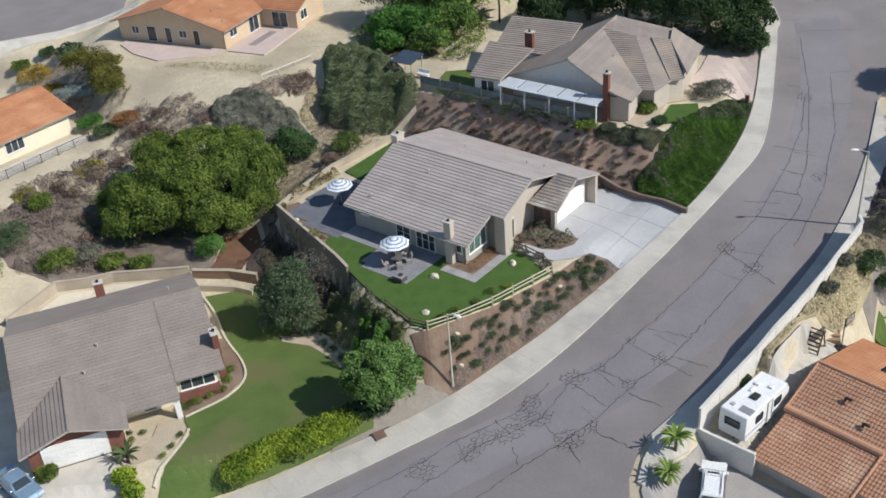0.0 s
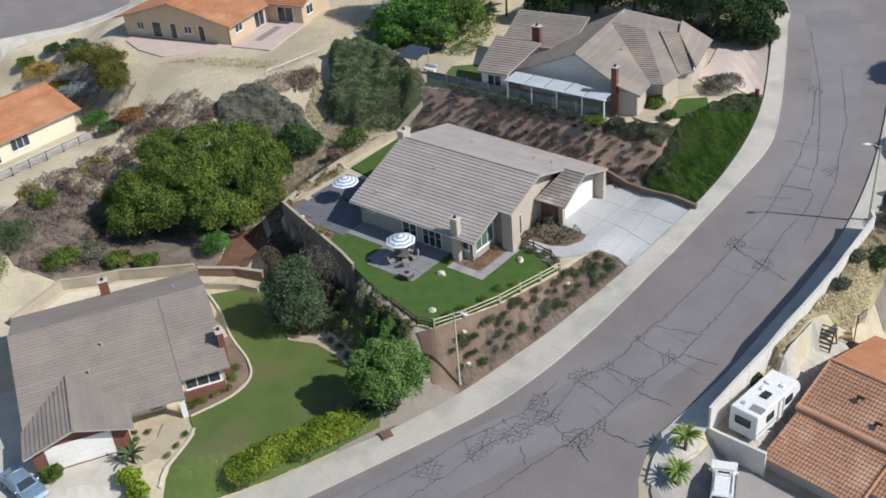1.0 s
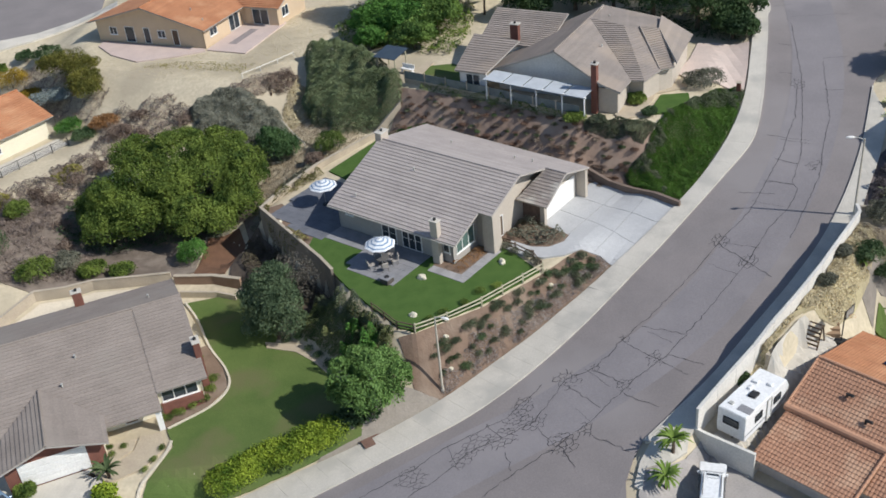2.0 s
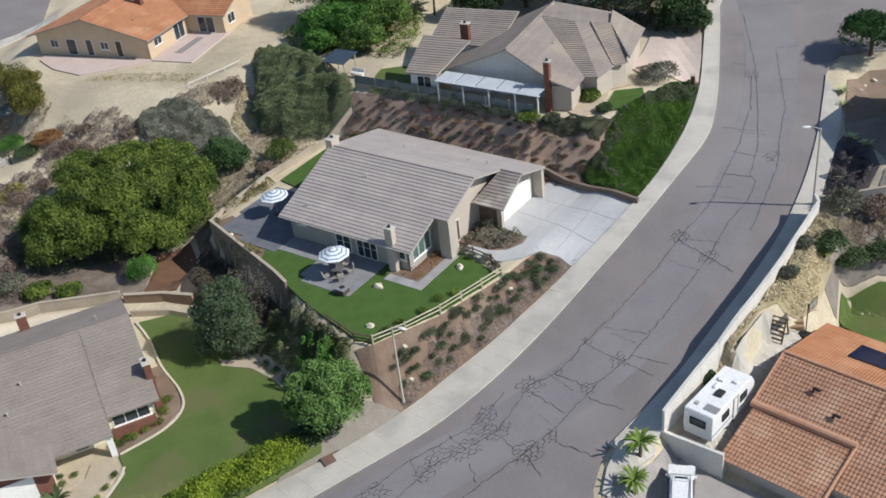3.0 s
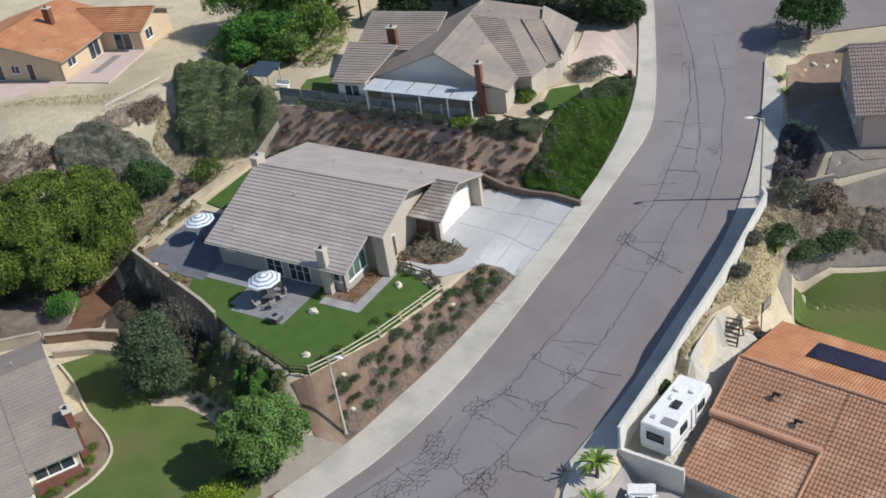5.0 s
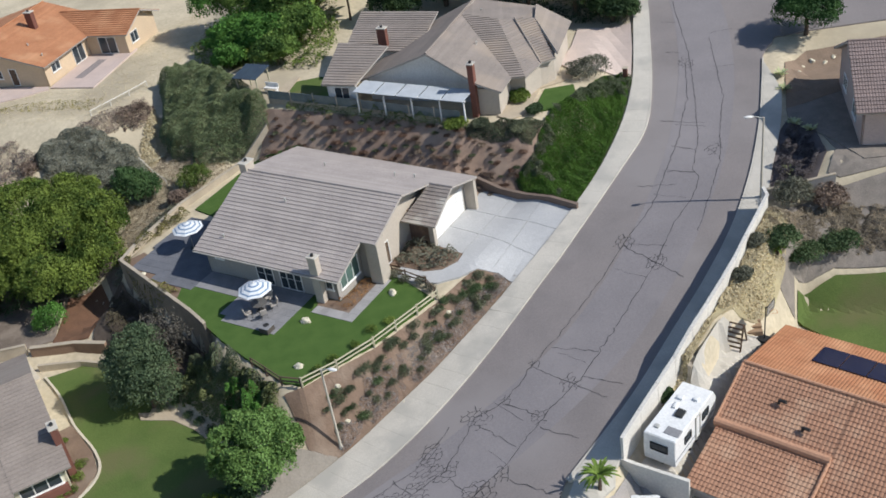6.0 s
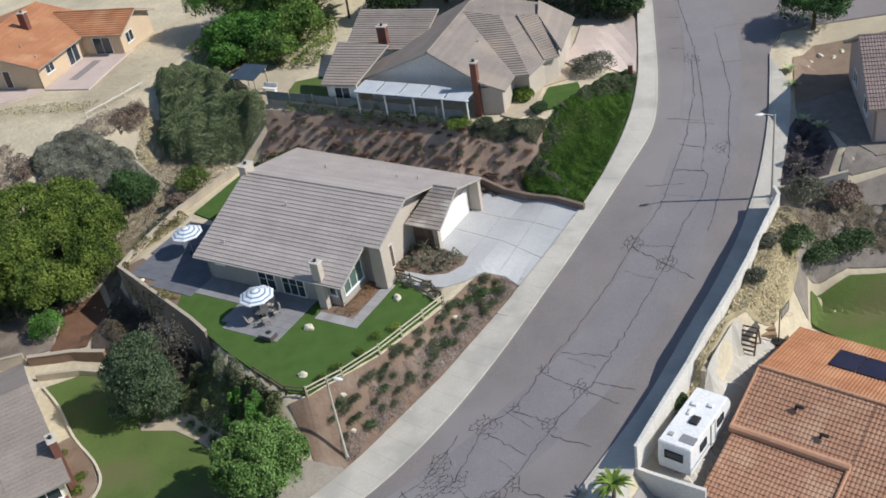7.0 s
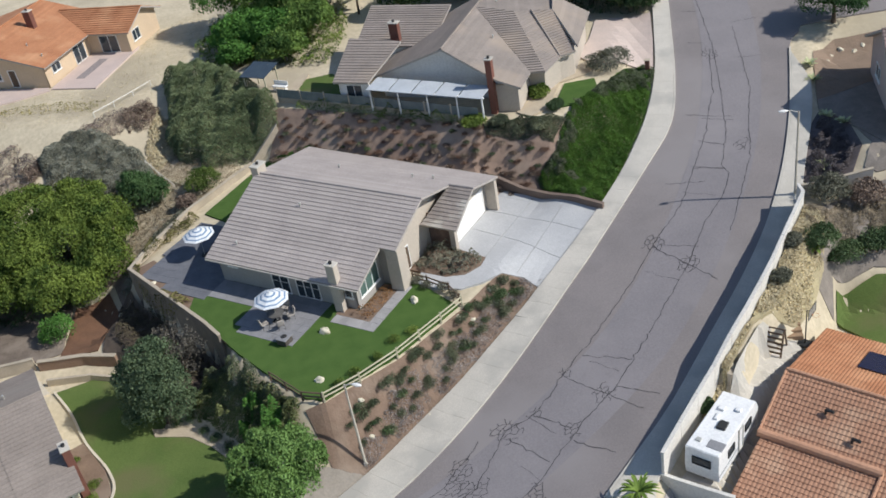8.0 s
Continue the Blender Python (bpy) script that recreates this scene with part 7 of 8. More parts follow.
mound("ground_cover", [(16.9, 88.8), (23.8, 86.6), (22.1, 85.2), (18.5, 87.0), (17.1, 87.9)], LEAF_SAGE, 0.4, 9000, 0.065, 5, "sage-green ground cover on the slope", edge=0.6, wob=0.3, ragged=0.5)
mound("ground_cover", [(2.4, 102.9), (16.4, 90.2), (16.0, 89.0), (9.2, 94.6), (2.0, 101.2)], LEAF_BIG, 0.45, 8000, 0.07, 6, "green planting along the fence foot", edge=0.6, wob=0.5)
mound("undergrowth", [(-9.6, 74.0), (-8.0, 73.2), (-6.8, 71.6), (-4.6, 68.2), (-2.6, 65.2), (-3.2, 64.0), (-6.0, 64.6), (-7.6, 67.6), (-9.6, 70.6), (-11.4, 72.4)], leaf_mat("bank_olive", (0.065, 0.085, 0.032), (0.175, 0.19, 0.08)), 0.8, 16000, 0.085, 7, "tangled olive-green shrubs on the steep bank", "undergrowth", edge=0.9, wob=0.5)
mound("undergrowth", [(-6.8, 69.6), (-4.6, 67.0), (-3.4, 64.6), (-5.4, 64.4), (-7.4, 67.4)], LEAF_BRIGHT, 1.3, 6000, 0.085, 8, "bright green shrubs on the steep bank", "undergrowth", edge=0.9, wob=0.6)
mound("undergrowth", [(-36, 97.5), (-30, 99.6), (-23, 101.5), (-17, 99.4), (-14.6, 96.4), (-16.8, 92), (-20, 90.6), (-31, 89.8), (-36.4, 92.4)], LEAF_DARK, 0.7, 13000, 0.10, 9, "dark undergrowth beneath the big tree", "undergrowth", edge=1.4, wob=0.5)
mound("dry_brush", [(-44, 99.4), (-38.6, 104.6), (-35.4, 107.2), (-31.4, 104.6), (-34.6, 98.6), (-38.6, 92.6), (-44.6, 92.2)], leaf_mat("mauve_brush", (0.12, 0.095, 0.085), (0.25, 0.20, 0.165)), 0.4, 20000, 0.08, 10, "mauve-brown dry brush on the slope", "brush", edge=1.6, wob=0.9)
mound("dry_brush", [(-35.6, 107.4), (-33.4, 113.4), (-26, 112.6), (-23.0, 109.0), (-25.4, 104.4), (-31.2, 104.4)], MATS["mauve_brush"], 0.5, 13000, 0.08, 11, "mauve-brown dry brush above the tree", "brush", edge=1.6, wob=0.9)
mound("dry_brush", [(-39.0, 102.4), (-36.6, 104.4), (-35.0, 103.0), (-37.4, 100.8)], leaf_mat("yellow_weed", (0.13, 0.125, 0.03), (0.24, 0.21, 0.07)), 0.5, 1200, 0.12, 12, "yellow-green weeds on the slope", "brush", edge=0.8, wob=0.5)
mound("dry_brush", [(-44.6, 98.0), (-42.6, 99.6), (-41.4, 98.4), (-43.4, 96.4)], MATS["yellow_weed"], 0.5, 900, 0.12, 13, "yellow-green weeds under the terrace", "brush", edge=0.8, wob=0.5)
mound("dry_grass", [(21.8, 56.5), (21.6, 55.4), (23.3, 56.9), (25.2, 58.6), (27.5, 60.7), (29.1, 61.3), (31.2, 61.4), (33.0, 62.8), (35.4, 65.6), (36.8, 68.4), (35.8, 69.2), (33.7, 67.1), (30.3, 63.6), (26.0, 59.8)], STRAW, 0.12, 9000, 0.10, 14, "straw-coloured dry grass below the wall", "grass", edge=0.4, wob=0.5, off=0.05)
mound("dry_grass", [(-37.5, 121.6), (-35.5, 118.6), (-17.4, 110.8), (-11.0, 115.6), (-6.0, 127.2), (-5.4, 140), (-12.4, 131.5), (-17.6, 119.6), (-23, 121.8), (-31.4, 120.8), (-35.4, 124.4)], STRAW, 0.05, 6000, 0.06, 15, "straw-coloured mown weeds behind the peach house", "grass", edge=0.4, wob=0.6, off=0.03)
mound("dry_grass", [(-12.8, 108.8), (-11.4, 112.4), (-9.8, 109.6), (-9.4, 105.6), (-12.4, 103.4), (-13.2, 105.6)], STRAW, 0.12, 3000, 0.12, 16, "straw-coloured dry grass on the cut bank", "grass", edge=0.4, wob=0.6, off=0.03)
mound("bank_brush", [(36.0, 70.2), (42.2, 69.6), (46, 66.6), (44, 64.8), (38.4, 66.6), (34.6, 67.4)], leaf_mat("bank_straw", (0.15, 0.125, 0.09), (0.30, 0.25, 0.18)), 0.25, 16000, 0.07, 17, "grey-brown stubble on the bank", "brush", edge=0.8, wob=0.8)
mound("garden_cover", [(38.6, 73.2), (41.8, 78.4), (43.2, 79.6), (44.0, 77.8), (43.0, 74.4), (41.4, 72.6), (39.2, 72.4)], leaf_mat("succulent_leaves", (0.05, 0.045, 0.05), (0.15, 0.13, 0.13)), 0.5, 8000, 0.08, 18, "dusky succulents crowding the cactus garden", "ground cover", edge=0.6, wob=0.8)
mound("ground_cover", [(0.5, 61.9), (4.4, 64.35), (8.0, 66.55), (11.5, 69.1), (16.7, 73.0), (15.2, 73.4), (10.6, 70.2), (7.2, 67.8), (3.6, 65.6), (0.4, 63.0)], LEAF_PURPLE, 0.32, 16000, 0.05, 19, "grey-purple low planting along the pavement", edge=0.4, wob=0.6, off=0.05)
mound("bed_planting", hp([(0.2, 6.5), (3.3, 6.45), (4.6, 7.2), (5.2, 8.5), (4.9, 9.5), (2.6, 9.8), (0.2, 9.8)]), LEAF_GREY, 0.5, 2200, 0.09, 20, "mixed green planting in the entry bed", "planting", edge=0.5, wob=0.9, off=0.1)
mound("bed_planting", hp([(-22.9, 1.0), (-22.2, 7.8), (-23.4, 8.2), (-23.6, 0.2), (-22.6, -0.9), (-19.6, -2.8), (-15.2, -3.6), (-14.6, -2.4), (-18.4, -2.2), (-21.6, -1.2)]), leaf_mat("ochre_planting", (0.06, 0.065, 0.025), (0.18, 0.16, 0.06)), 0.45, 3200, 0.09, 21, "ochre and green border along the terrace wall", "planting", edge=0.35, wob=0.7, off=0.1)
mound("bed_planting", hp([(-0.7, -0.1), (0.5, -0.1), (0.5, 4.0), (-0.7, 4.0)]), LEAF_RUST, 0.25, 500, 0.07, 22, "rust-brown grasses under the window", "planting", edge=0.4, wob=0.9, off=0.1)

# shrubs set out over the banks
rng = random.Random(21)


def scatter(poly, spacing, kind, materials, label, group, smin, smax, jitter=0.35, up=0.0, **more):
    p = np.array(poly)
    (x0, y0), (x1, y1) = p.min(0), p.max(0)
    k = 0
    y = y0
    while y < y1:
        x = x0 + (spacing / 2 if k % 2 else 0)
        while x < x1:
            a, b = x + rng.gauss(0, jitter), y + rng.gauss(0, jitter)
            if in_poly(np.array([a]), np.array([b]), poly)[0]:
                i = rng.randrange(len(materials))
                shrub(kind + str(i), a, b, rng.uniform(smin, smax), materials[i], label, group, z=at(a, b) - 0.13 + up, **more)
            x += spacing
        y += spacing * 0.86
        k += 1


scatter([(-0.4, 64.5), (4.6, 66.7), (10.0, 70.4), (13.6, 73.0), (15.8, 72.8), (11.4, 69.5), (8.0, 67.0), (4.3, 64.8), (0.3, 62.4)], 0.72, "bank", [LEAF_SAGE, LEAF_MIX, LEAF_DARK, LEAF_MIX, LEAF_SAGE], "small rounded shrub on the mulched bank", "bank shrubs", 0.5, 0.95, 0.2, up=0.17)
SLOPE = [(1.0, 101.8), (8.6, 95.4), (16.4, 88.7), (21.4, 85.2), (19.9, 83.3), (18.2, 83.9), (15.8, 84.6), (8.0, 90.9), (-1.2, 99.0)]
scatter(SLOPE, 1.5, "slope_green", [LEAF_MIX, LEAF_DARK, LEAF_SAGE], "small dark green shrub on the rear slope", "slope shrubs", 0.4, 0.7, 0.3, up=0.09, squash=0.5)
scatter(SLOPE, 0.8, "slope", [LEAF_BROWN, LEAF_TAN, LEAF_BROWN, LEAF_RUSSET, LEAF_RUSSET], "small dry brown shrub on the rear slope", "slope shrubs", 0.4, 0.8, 0.25, up=0.06, squash=0.42)
for i, (x, y) in enumerate(((-18.6, 65.7), (-19.4, 65.0), (-20.4, 64.4), (-18.1, 66.8), (-18.0, 68.2), (-21.3, 63.9), (-21.2, 60.4), (-21.7, 59.2), (-22.2, 58.2), (-24.2, 61.2), (-25.0, 60.4), (-25.4, 61.3), (-19.6, 71.4))):
    shrub("house", x, y, 0.85 if i < 6 else 0.55, LEAF_BIG, "small clipped green shrub by the house", "house shrubs", z=at(x, y))
for x, y in ((-10.2, 70.6), (-9.3, 69.6), (-8.6, 68.4), (-12.2, 72.6), (-11.2, 72.2)):
    shrub("path", x, y, 0.8, LEAF_DARK, "dark green shrub beside the garden path", "path shrubs")
for x, y in ((4.6, 69.0), (3.2, 67.6), (1.4, 66.6), (0.2, 65.9), (6.0, 69.4)):
    shrub("creeper", x, y, 0.7, LEAF_BIG, "green creeper growing on the rail fence", "fence creepers", z=at(x, y) - 0.02)
for x, y in ((9.7, 72.2), (9.2, 73.4), (8.2, 74.4), (7.6, 75.2)):
    shrub("vine", x, y, 0.9, LEAF_GREY, "grey-green creeper on the entry fence", "fence creepers", z=at(x, y) - 0.02)
for x, y in ((-34.8, 90.6), (-37.8, 98.2), (-33.2, 103.2), (-29.4, 107.6), (-24.6, 108.2), (-39.4, 99.0), (-36.2, 94.4), (-29.8, 110.8), (-35.6, 101.2), (-26.8, 105.6)):
    shrub("weed", x, y, 1.7, LEAF_BROWN, "dry brown brush on the slope", "slope brush")

# scrub under the terrace wall; leaf colours lowered to carry the shade there
mound("undergrowth", [(-14.9, 87.0), (-8.0, 74.8), (-9.6, 74.4), (-12.6, 76.6), (-16.6, 82.4), (-17.0, 87.4)], leaf_mat("shade_brush", (0.04, 0.035, 0.022), (0.10, 0.085, 0.055)), 0.4, 8000, 0.07, 31, "brown-green scrub below the terrace wall, darkened for its shade", "undergrowth", edge=0.6, wob=0.8)
mound("undergrowth", [(24, 113), (28, 118), (42.2, 118), (41, 110), (37.6, 102.8), (36.0, 104.4), (33, 106)], LEAF_DARK, 0.6, 8000, 0.11, 32, "dark undergrowth beneath the shade trees", "undergrowth", edge=0.8, wob=0.6)
mound("undergrowth", [(-6, 117.8), (-2, 116.2), (3, 110.4), (6.4, 109), (9.6, 116), (11.0, 127), (-4.2, 131), (-7.2, 125)], LEAF_BIG, 0.9, 14000, 0.12, 33, "lush undergrowth between the garden trees", "undergrowth", edge=1.0, wob=0.6)
mound("dry_brush", [(-47, 92), (-40, 84.8), (-31, 85.4), (-31, 89.4), (-36.6, 91.8), (-40.4, 95.6), (-45, 95.6)], MATS["mauve_brush"], 0.35, 12000, 0.08, 34, "mauve-brown dry brush behind the patio wall", "brush", edge=1.0, wob=0.9)
mound("dry_brush", [(-46.5, 131.8), (-41.2, 128), (-37.2, 121.4), (-34.0, 116.6), (-36.2, 112.6), (-40.0, 114.6), (-46.4, 122.6), (-50, 131)], MATS["mauve_brush"], 0.4, 12000, 0.08, 35, "mauve-brown dry brush below the back street", "brush", edge=1.0, wob=0.9)
mound("weeds", [(-30, 119.0), (-24, 116.4), (-18, 113.6), (-16.4, 116.0), (-22, 118.6), (-28.6, 120.4)], MATS["yellow_weed"], 0.06, 900, 0.08, 36, "sparse greenish weeds on the mown field", "grass", edge=0.6, wob=0.9, off=0.05)
mound("slope_scrub", [(-15.2, 101.0), (-13.2, 103.6), (-9.8, 105.4), (-6.8, 101.9), (-4.0, 100.9), (-9.6, 96.0), (-14.9, 88.6), (-16.6, 92.4), (-14.8, 96.6)], leaf_mat("slope_brown", (0.14, 0.11, 0.075), (0.27, 0.22, 0.15)), 0.22, 14000, 0.065, 37, "low brown scrub above the garden wall", "brush", edge=0.5, wob=0.8)
mound("slope_scrub", [(-24.0, 110.0), (-17.0, 111.4), (-12.2, 114.2), (-11.6, 112.8), (-15.4, 109.2), (-22.4, 108.2), (-26.4, 106.6)], MATS["mauve_brush"], 0.3, 8000, 0.07, 38, "mauve-brown scrub along the hilltop edge", "brush", edge=0.5, wob=0.8)
drape("verge", [(12.5, 49.4), (13.4, 51.4), (14.6, 53.0), (16.4, 54.0), (17.4, 53.2), (16.8, 51.8), (15.5, 51.0), (13.6, 50.7), (12.9, 48.9)], CONCRETE, 0.06, 0.6, "pale concrete verge with two small palms", "pavement")
drape("dry_bank", [(21.9, 56.6), (25.9, 60.0), (30.2, 63.8), (33.6, 67.3), (36.1, 69.6), (37.2, 68.6), (35.4, 65.4), (33.0, 62.6), (31.2, 61.3), (29.1, 61.2), (27.5, 60.6), (25.2, 58.55), (23.3, 56.85), (21.6, 55.4)], mat("straw_bank", (0.46, 0.40, 0.24), (0.37, 0.31, 0.19), 0.8, 1.0, 0.04, 8.0, c=(0.30, 0.25, 0.16), patch=0.5), -0.04, 0.3, "straw-coloured dry bank below the white wall", "bank", rough=0.05)
mound("undergrowth", [(-8.3, 74.7), (-6.8, 72.4), (-4.6, 68.4), (-2.5, 65.5), (-4.2, 65.6), (-7.2, 70.2), (-9.8, 74.2)], LEAF_MIX, 0.7, 6500, 0.075, 39, "sage and brown shrubs at the turf edge", "undergrowth", edge=0.5, wob=0.7)


# ---- rosettes, palms ----
def rosette(name, x, y, n, length, width, material, label, category, up=0.7, trunk=0.0, seed=0, group="", z=None, droop=0.5):
    """Strap leaves or fronds from one point, each a bent blade; on a trunk where it has one."""
    rng = random.Random(seed)
    root = thing(name, (x, y, (at(x, y) - 0.06) if z is None else z), label, category, group)
    if trunk:
        bm = bmesh.new()
        add_tube(bm, (0, 0, -0.05), (0.05, 0, trunk * 0.5), 0.15, 0.12, 9)
        add_tube(bm, (0.05, 0, trunk * 0.5), (0, 0, trunk), 0.12, 0.13, 9)
        part("trunk", bm, BARK, root)
    for i in range(n):
        a = 2.4 * i + rng.uniform(-0.3, 0.3)
        e = up * rng.uniform(0.5, 1.25)
        L = length * rng.uniform(0.75, 1.1)
        verts, faces = [], []
        px, pz, ang = 0.0, trunk, e
        for k in range(6):
            w = width * (0.5 + 1.2 * (k / 5) * (1 - k / 5) * 2) * (1.0 if k < 5 else 0.1)
            for s in (-1, 0, 1):
                xx, yy = px, s * w
                verts.append((xx * math.cos(a) - yy * math.sin(a), xx * math.sin(a) + yy * math.cos(a), pz + (0.25 * w if s else 0)))
            if k:
                b = 3 * k
                faces += [(b - 3, b - 2, b + 1, b), (b - 2, b - 1, b + 2, b + 1)]
            px += L / 5 * math.cos(ang)
            pz += L / 5 * math.sin(ang)
            ang -= droop * 0.42
        mesh_part("frond" if trunk else "leaf", verts, faces, material, root)
    return root


PALM = leaf_mat("palm_fronds", (0.05, 0.10, 0.015), (0.17, 0.24, 0.05))
rosette("palm", 15.75, 51.7, 46, 1.5, 0.075, PALM, "small feathery palm beside the kerb", "palm", 1.0, 1.1, 1, "kerb palms", droop=0.75)
rosette("palm", 14.6, 49.2, 44, 1.4, 0.075, PALM, "small feathery palm beside the driveway", "palm", 1.0, 1.0, 2, "kerb palms", droop=0.75)
rosette("palm", 8.1, 120.6, 26, 3.0, 0.3, PALM, "tall feathery palm behind the houses", "palm", 0.9, 3.6, 3, "garden palms", droop=0.7)
rosette("palm", 11.6, 121.4, 26, 2.8, 0.3, PALM, "tall feathery palm behind the houses", "palm", 0.9, 3.2, 4, "garden palms", droop=0.7)
rosette("palm", -24.8, 58.0, 20, 1.5, 0.11, leaf_mat("sago_fronds", (0.03, 0.05, 0.02), (0.09, 0.12, 0.05)), "spiky dark sago palm by the driveway", "palm", 0.9, 0.7, 5, droop=0.6)
AGAVE = leaf_mat("pale_agave", (0.22, 0.25, 0.13), (0.48, 0.50, 0.30))
for i, (x, y) in enumerate(((40.2, 74.1), (44.1, 77.8), (43.6, 79.6), (46.2, 86.8), (45.3, 84.6))):
    rosette("agave", x, y, 24, 0.85, 0.09, AGAVE, "pale yellow-green agave in the cactus garden", "agave", 0.9, 0.0, 10 + i, "agaves", droop=0.3)
rosette("agave", 34.9, 65.8, 20, 1.0, 0.10, PALM, "green spiky plant on the bank", "agave", 1.0, 0.4, 20, droop=0.6)
for i, (x, y, s) in enumerate(((49.4, 88.8, 0.3), (50.6, 89.2, 0.35), (51.6, 88.6, 0.3), (52.6, 88.9, 0.28), (48.6, 87.9, 0.25), (53.8, 88.0, 0.3))):
    boulder(x, y, s, 60 + i, "pale rock edging the corner garden", "garden rocks")


# ---- vehicles ----
def extrude_profile(bm, prof, w0, w1, zmid):
    """A body from a side profile (x, z), its upper part drawn in from half width w0 to w1."""
    sides = []
    for s in (-1, 1):
        ring = []
        for x, z in prof:
            w = w0 if z <= zmid else w0 + (w1 - w0) * min(1, (z - zmid) / 0.55)
            ring.append(bm.verts.new((x, s * w, z)))
        sides.append(ring)
    n = len(prof)
    bm.faces.new(sides[0])
    bm.faces.new(sides[1][::-1])
    for i in range(n):
        j = (i + 1) % n
        bm.faces.new((sides[0][j], sides[0][i], sides[1][i], sides[1][j]))


def quad_part(name, corners, material, parent, lift, label=""):
    c = [Vector(p) for p in corners]
    n = (c[1] - c[0]).cross(c[2] - c[0]).normalized()
    verts = [p + n * lift for p in c] + [p - n * 0.01 for p in c]
    return mesh_part(name, verts, [(0, 1, 2, 3), (0, 4, 5, 1), (1, 5, 6, 2), (2, 6, 7, 3), (3, 7, 4, 0)], material, parent, label)


def wheels(root, xs, y, r):
    tyre = mat("tyre_rubber", (0.02, 0.02, 0.02), None, 4.0, 0.85)
    for x in xs:
        for s in (-1, 1):
            bm = bmesh.new()
            add_tube(bm, (x, s * (y - 0.2), r), (x, s * y, r), r, r, 18)
            w = part("wheel", bm, tyre, root)
            bm = bmesh.new()
            add_tube(bm, (x, s * y, r), (x, s * (y + 0.012), r), r * 0.62, r * 0.58, 14)
            part("rim", bm, STEEL, w)


def build_suv():
    root = thing("suv", pose(17.6, 48.7, at(17.6, 48.7) + 0.03, 0, 0, 70), "white sport utility vehicle with roof rails, parked on the driveway", "car")
    paint = mat("white_car_paint", (0.78, 0.78, 0.77), (0.74, 0.74, 0.735), 0.5, 0.25, spec=0.5)
    prof = [(-2.2, 0.35), (2.15, 0.35), (2.25, 0.6), (2.15, 0.95), (1.15, 1.08), (0.45, 1.66), (-0.2, 1.74), (-1.95, 1.70), (-2.22, 1.05), (-2.28, 0.6)]
    bm = bmesh.new()
    extrude_profile(bm, prof, 0.90, 0.70, 1.02)
    bmesh.ops.bevel(bm, geom=list(bm.edges), offset=0.04, segments=2, affect="EDGES")
    part("body", bm, paint, root)
    quad_part("windscreen", [(1.10, -0.70, 1.13), (1.10, 0.70, 1.13), (0.50, 0.62, 1.62), (0.50, -0.62, 1.62)], GLASS, root, 0.02)
    quad_part("rear_window", [(-2.20, 0.70, 1.13), (-2.20, -0.70, 1.13), (-2.0, -0.60, 1.58), (-2.0, 0.60, 1.58)], GLASS, root, 0.02)
    for s in (-1, 1):
        for x0, x1 in ((0.35, -0.65), (-0.75, -1.85)):
            a, b, c, d = (x0 + 0.35 * (x0 > 0), s * 0.862, 1.12), (x1, s * 0.862, 1.12), (x1 - 0.02 * (x1 < -1), s * 0.755, 1.55), (x0 - 0.1 * (x0 > 0), s * 0.755, 1.55)
            quad_part("side_window", [a, b, c, d] if s > 0 else [b, a, d, c], GLASS, root, 0.02)
        bm = bmesh.new()
        add_tube(bm, (0.2, s * 0.58, 1.80), (-1.8, s * 0.58, 1.79), 0.025, 0.025, 8)
        part("roof_rail", bm, DARK, root)
        bm = bmesh.new()
        add_box(bm, 0.85, 1.0, s * 0.93 - 0.09, s * 0.93 + 0.09, 1.05, 1.2, 0.02)
        part("mirror", bm, paint, root)
        bm = bmesh.new()
        add_box(bm, 2.14, 2.24, s * 0.62 - 0.2, s * 0.62 + 0.2, 0.72, 0.9, 0.02)
        part("headlight", bm, mat("lamp_glass", (0.7, 0.7, 0.7), None, 2.0, 0.1), root)
        bm = bmesh.new()
        add_box(bm, -2.29, -2.2, s * 0.72 - 0.1, s * 0.72 + 0.1, 0.85, 1.25, 0.02)
        part("tail_light", bm, mat("red_lamp", (0.35, 0.02, 0.02), None, 2.0, 0.2), root)
    quad_part("sunroof", [(-0.15, 0.4, 1.752), (-0.15, -0.4, 1.752), (0.3, -0.4, 1.70), (0.3, 0.4, 1.70)][::-1], GLASS, root, 0.02)
    wheels(root, (-1.4, 1.4), 0.92, 0.36)


build_suv()


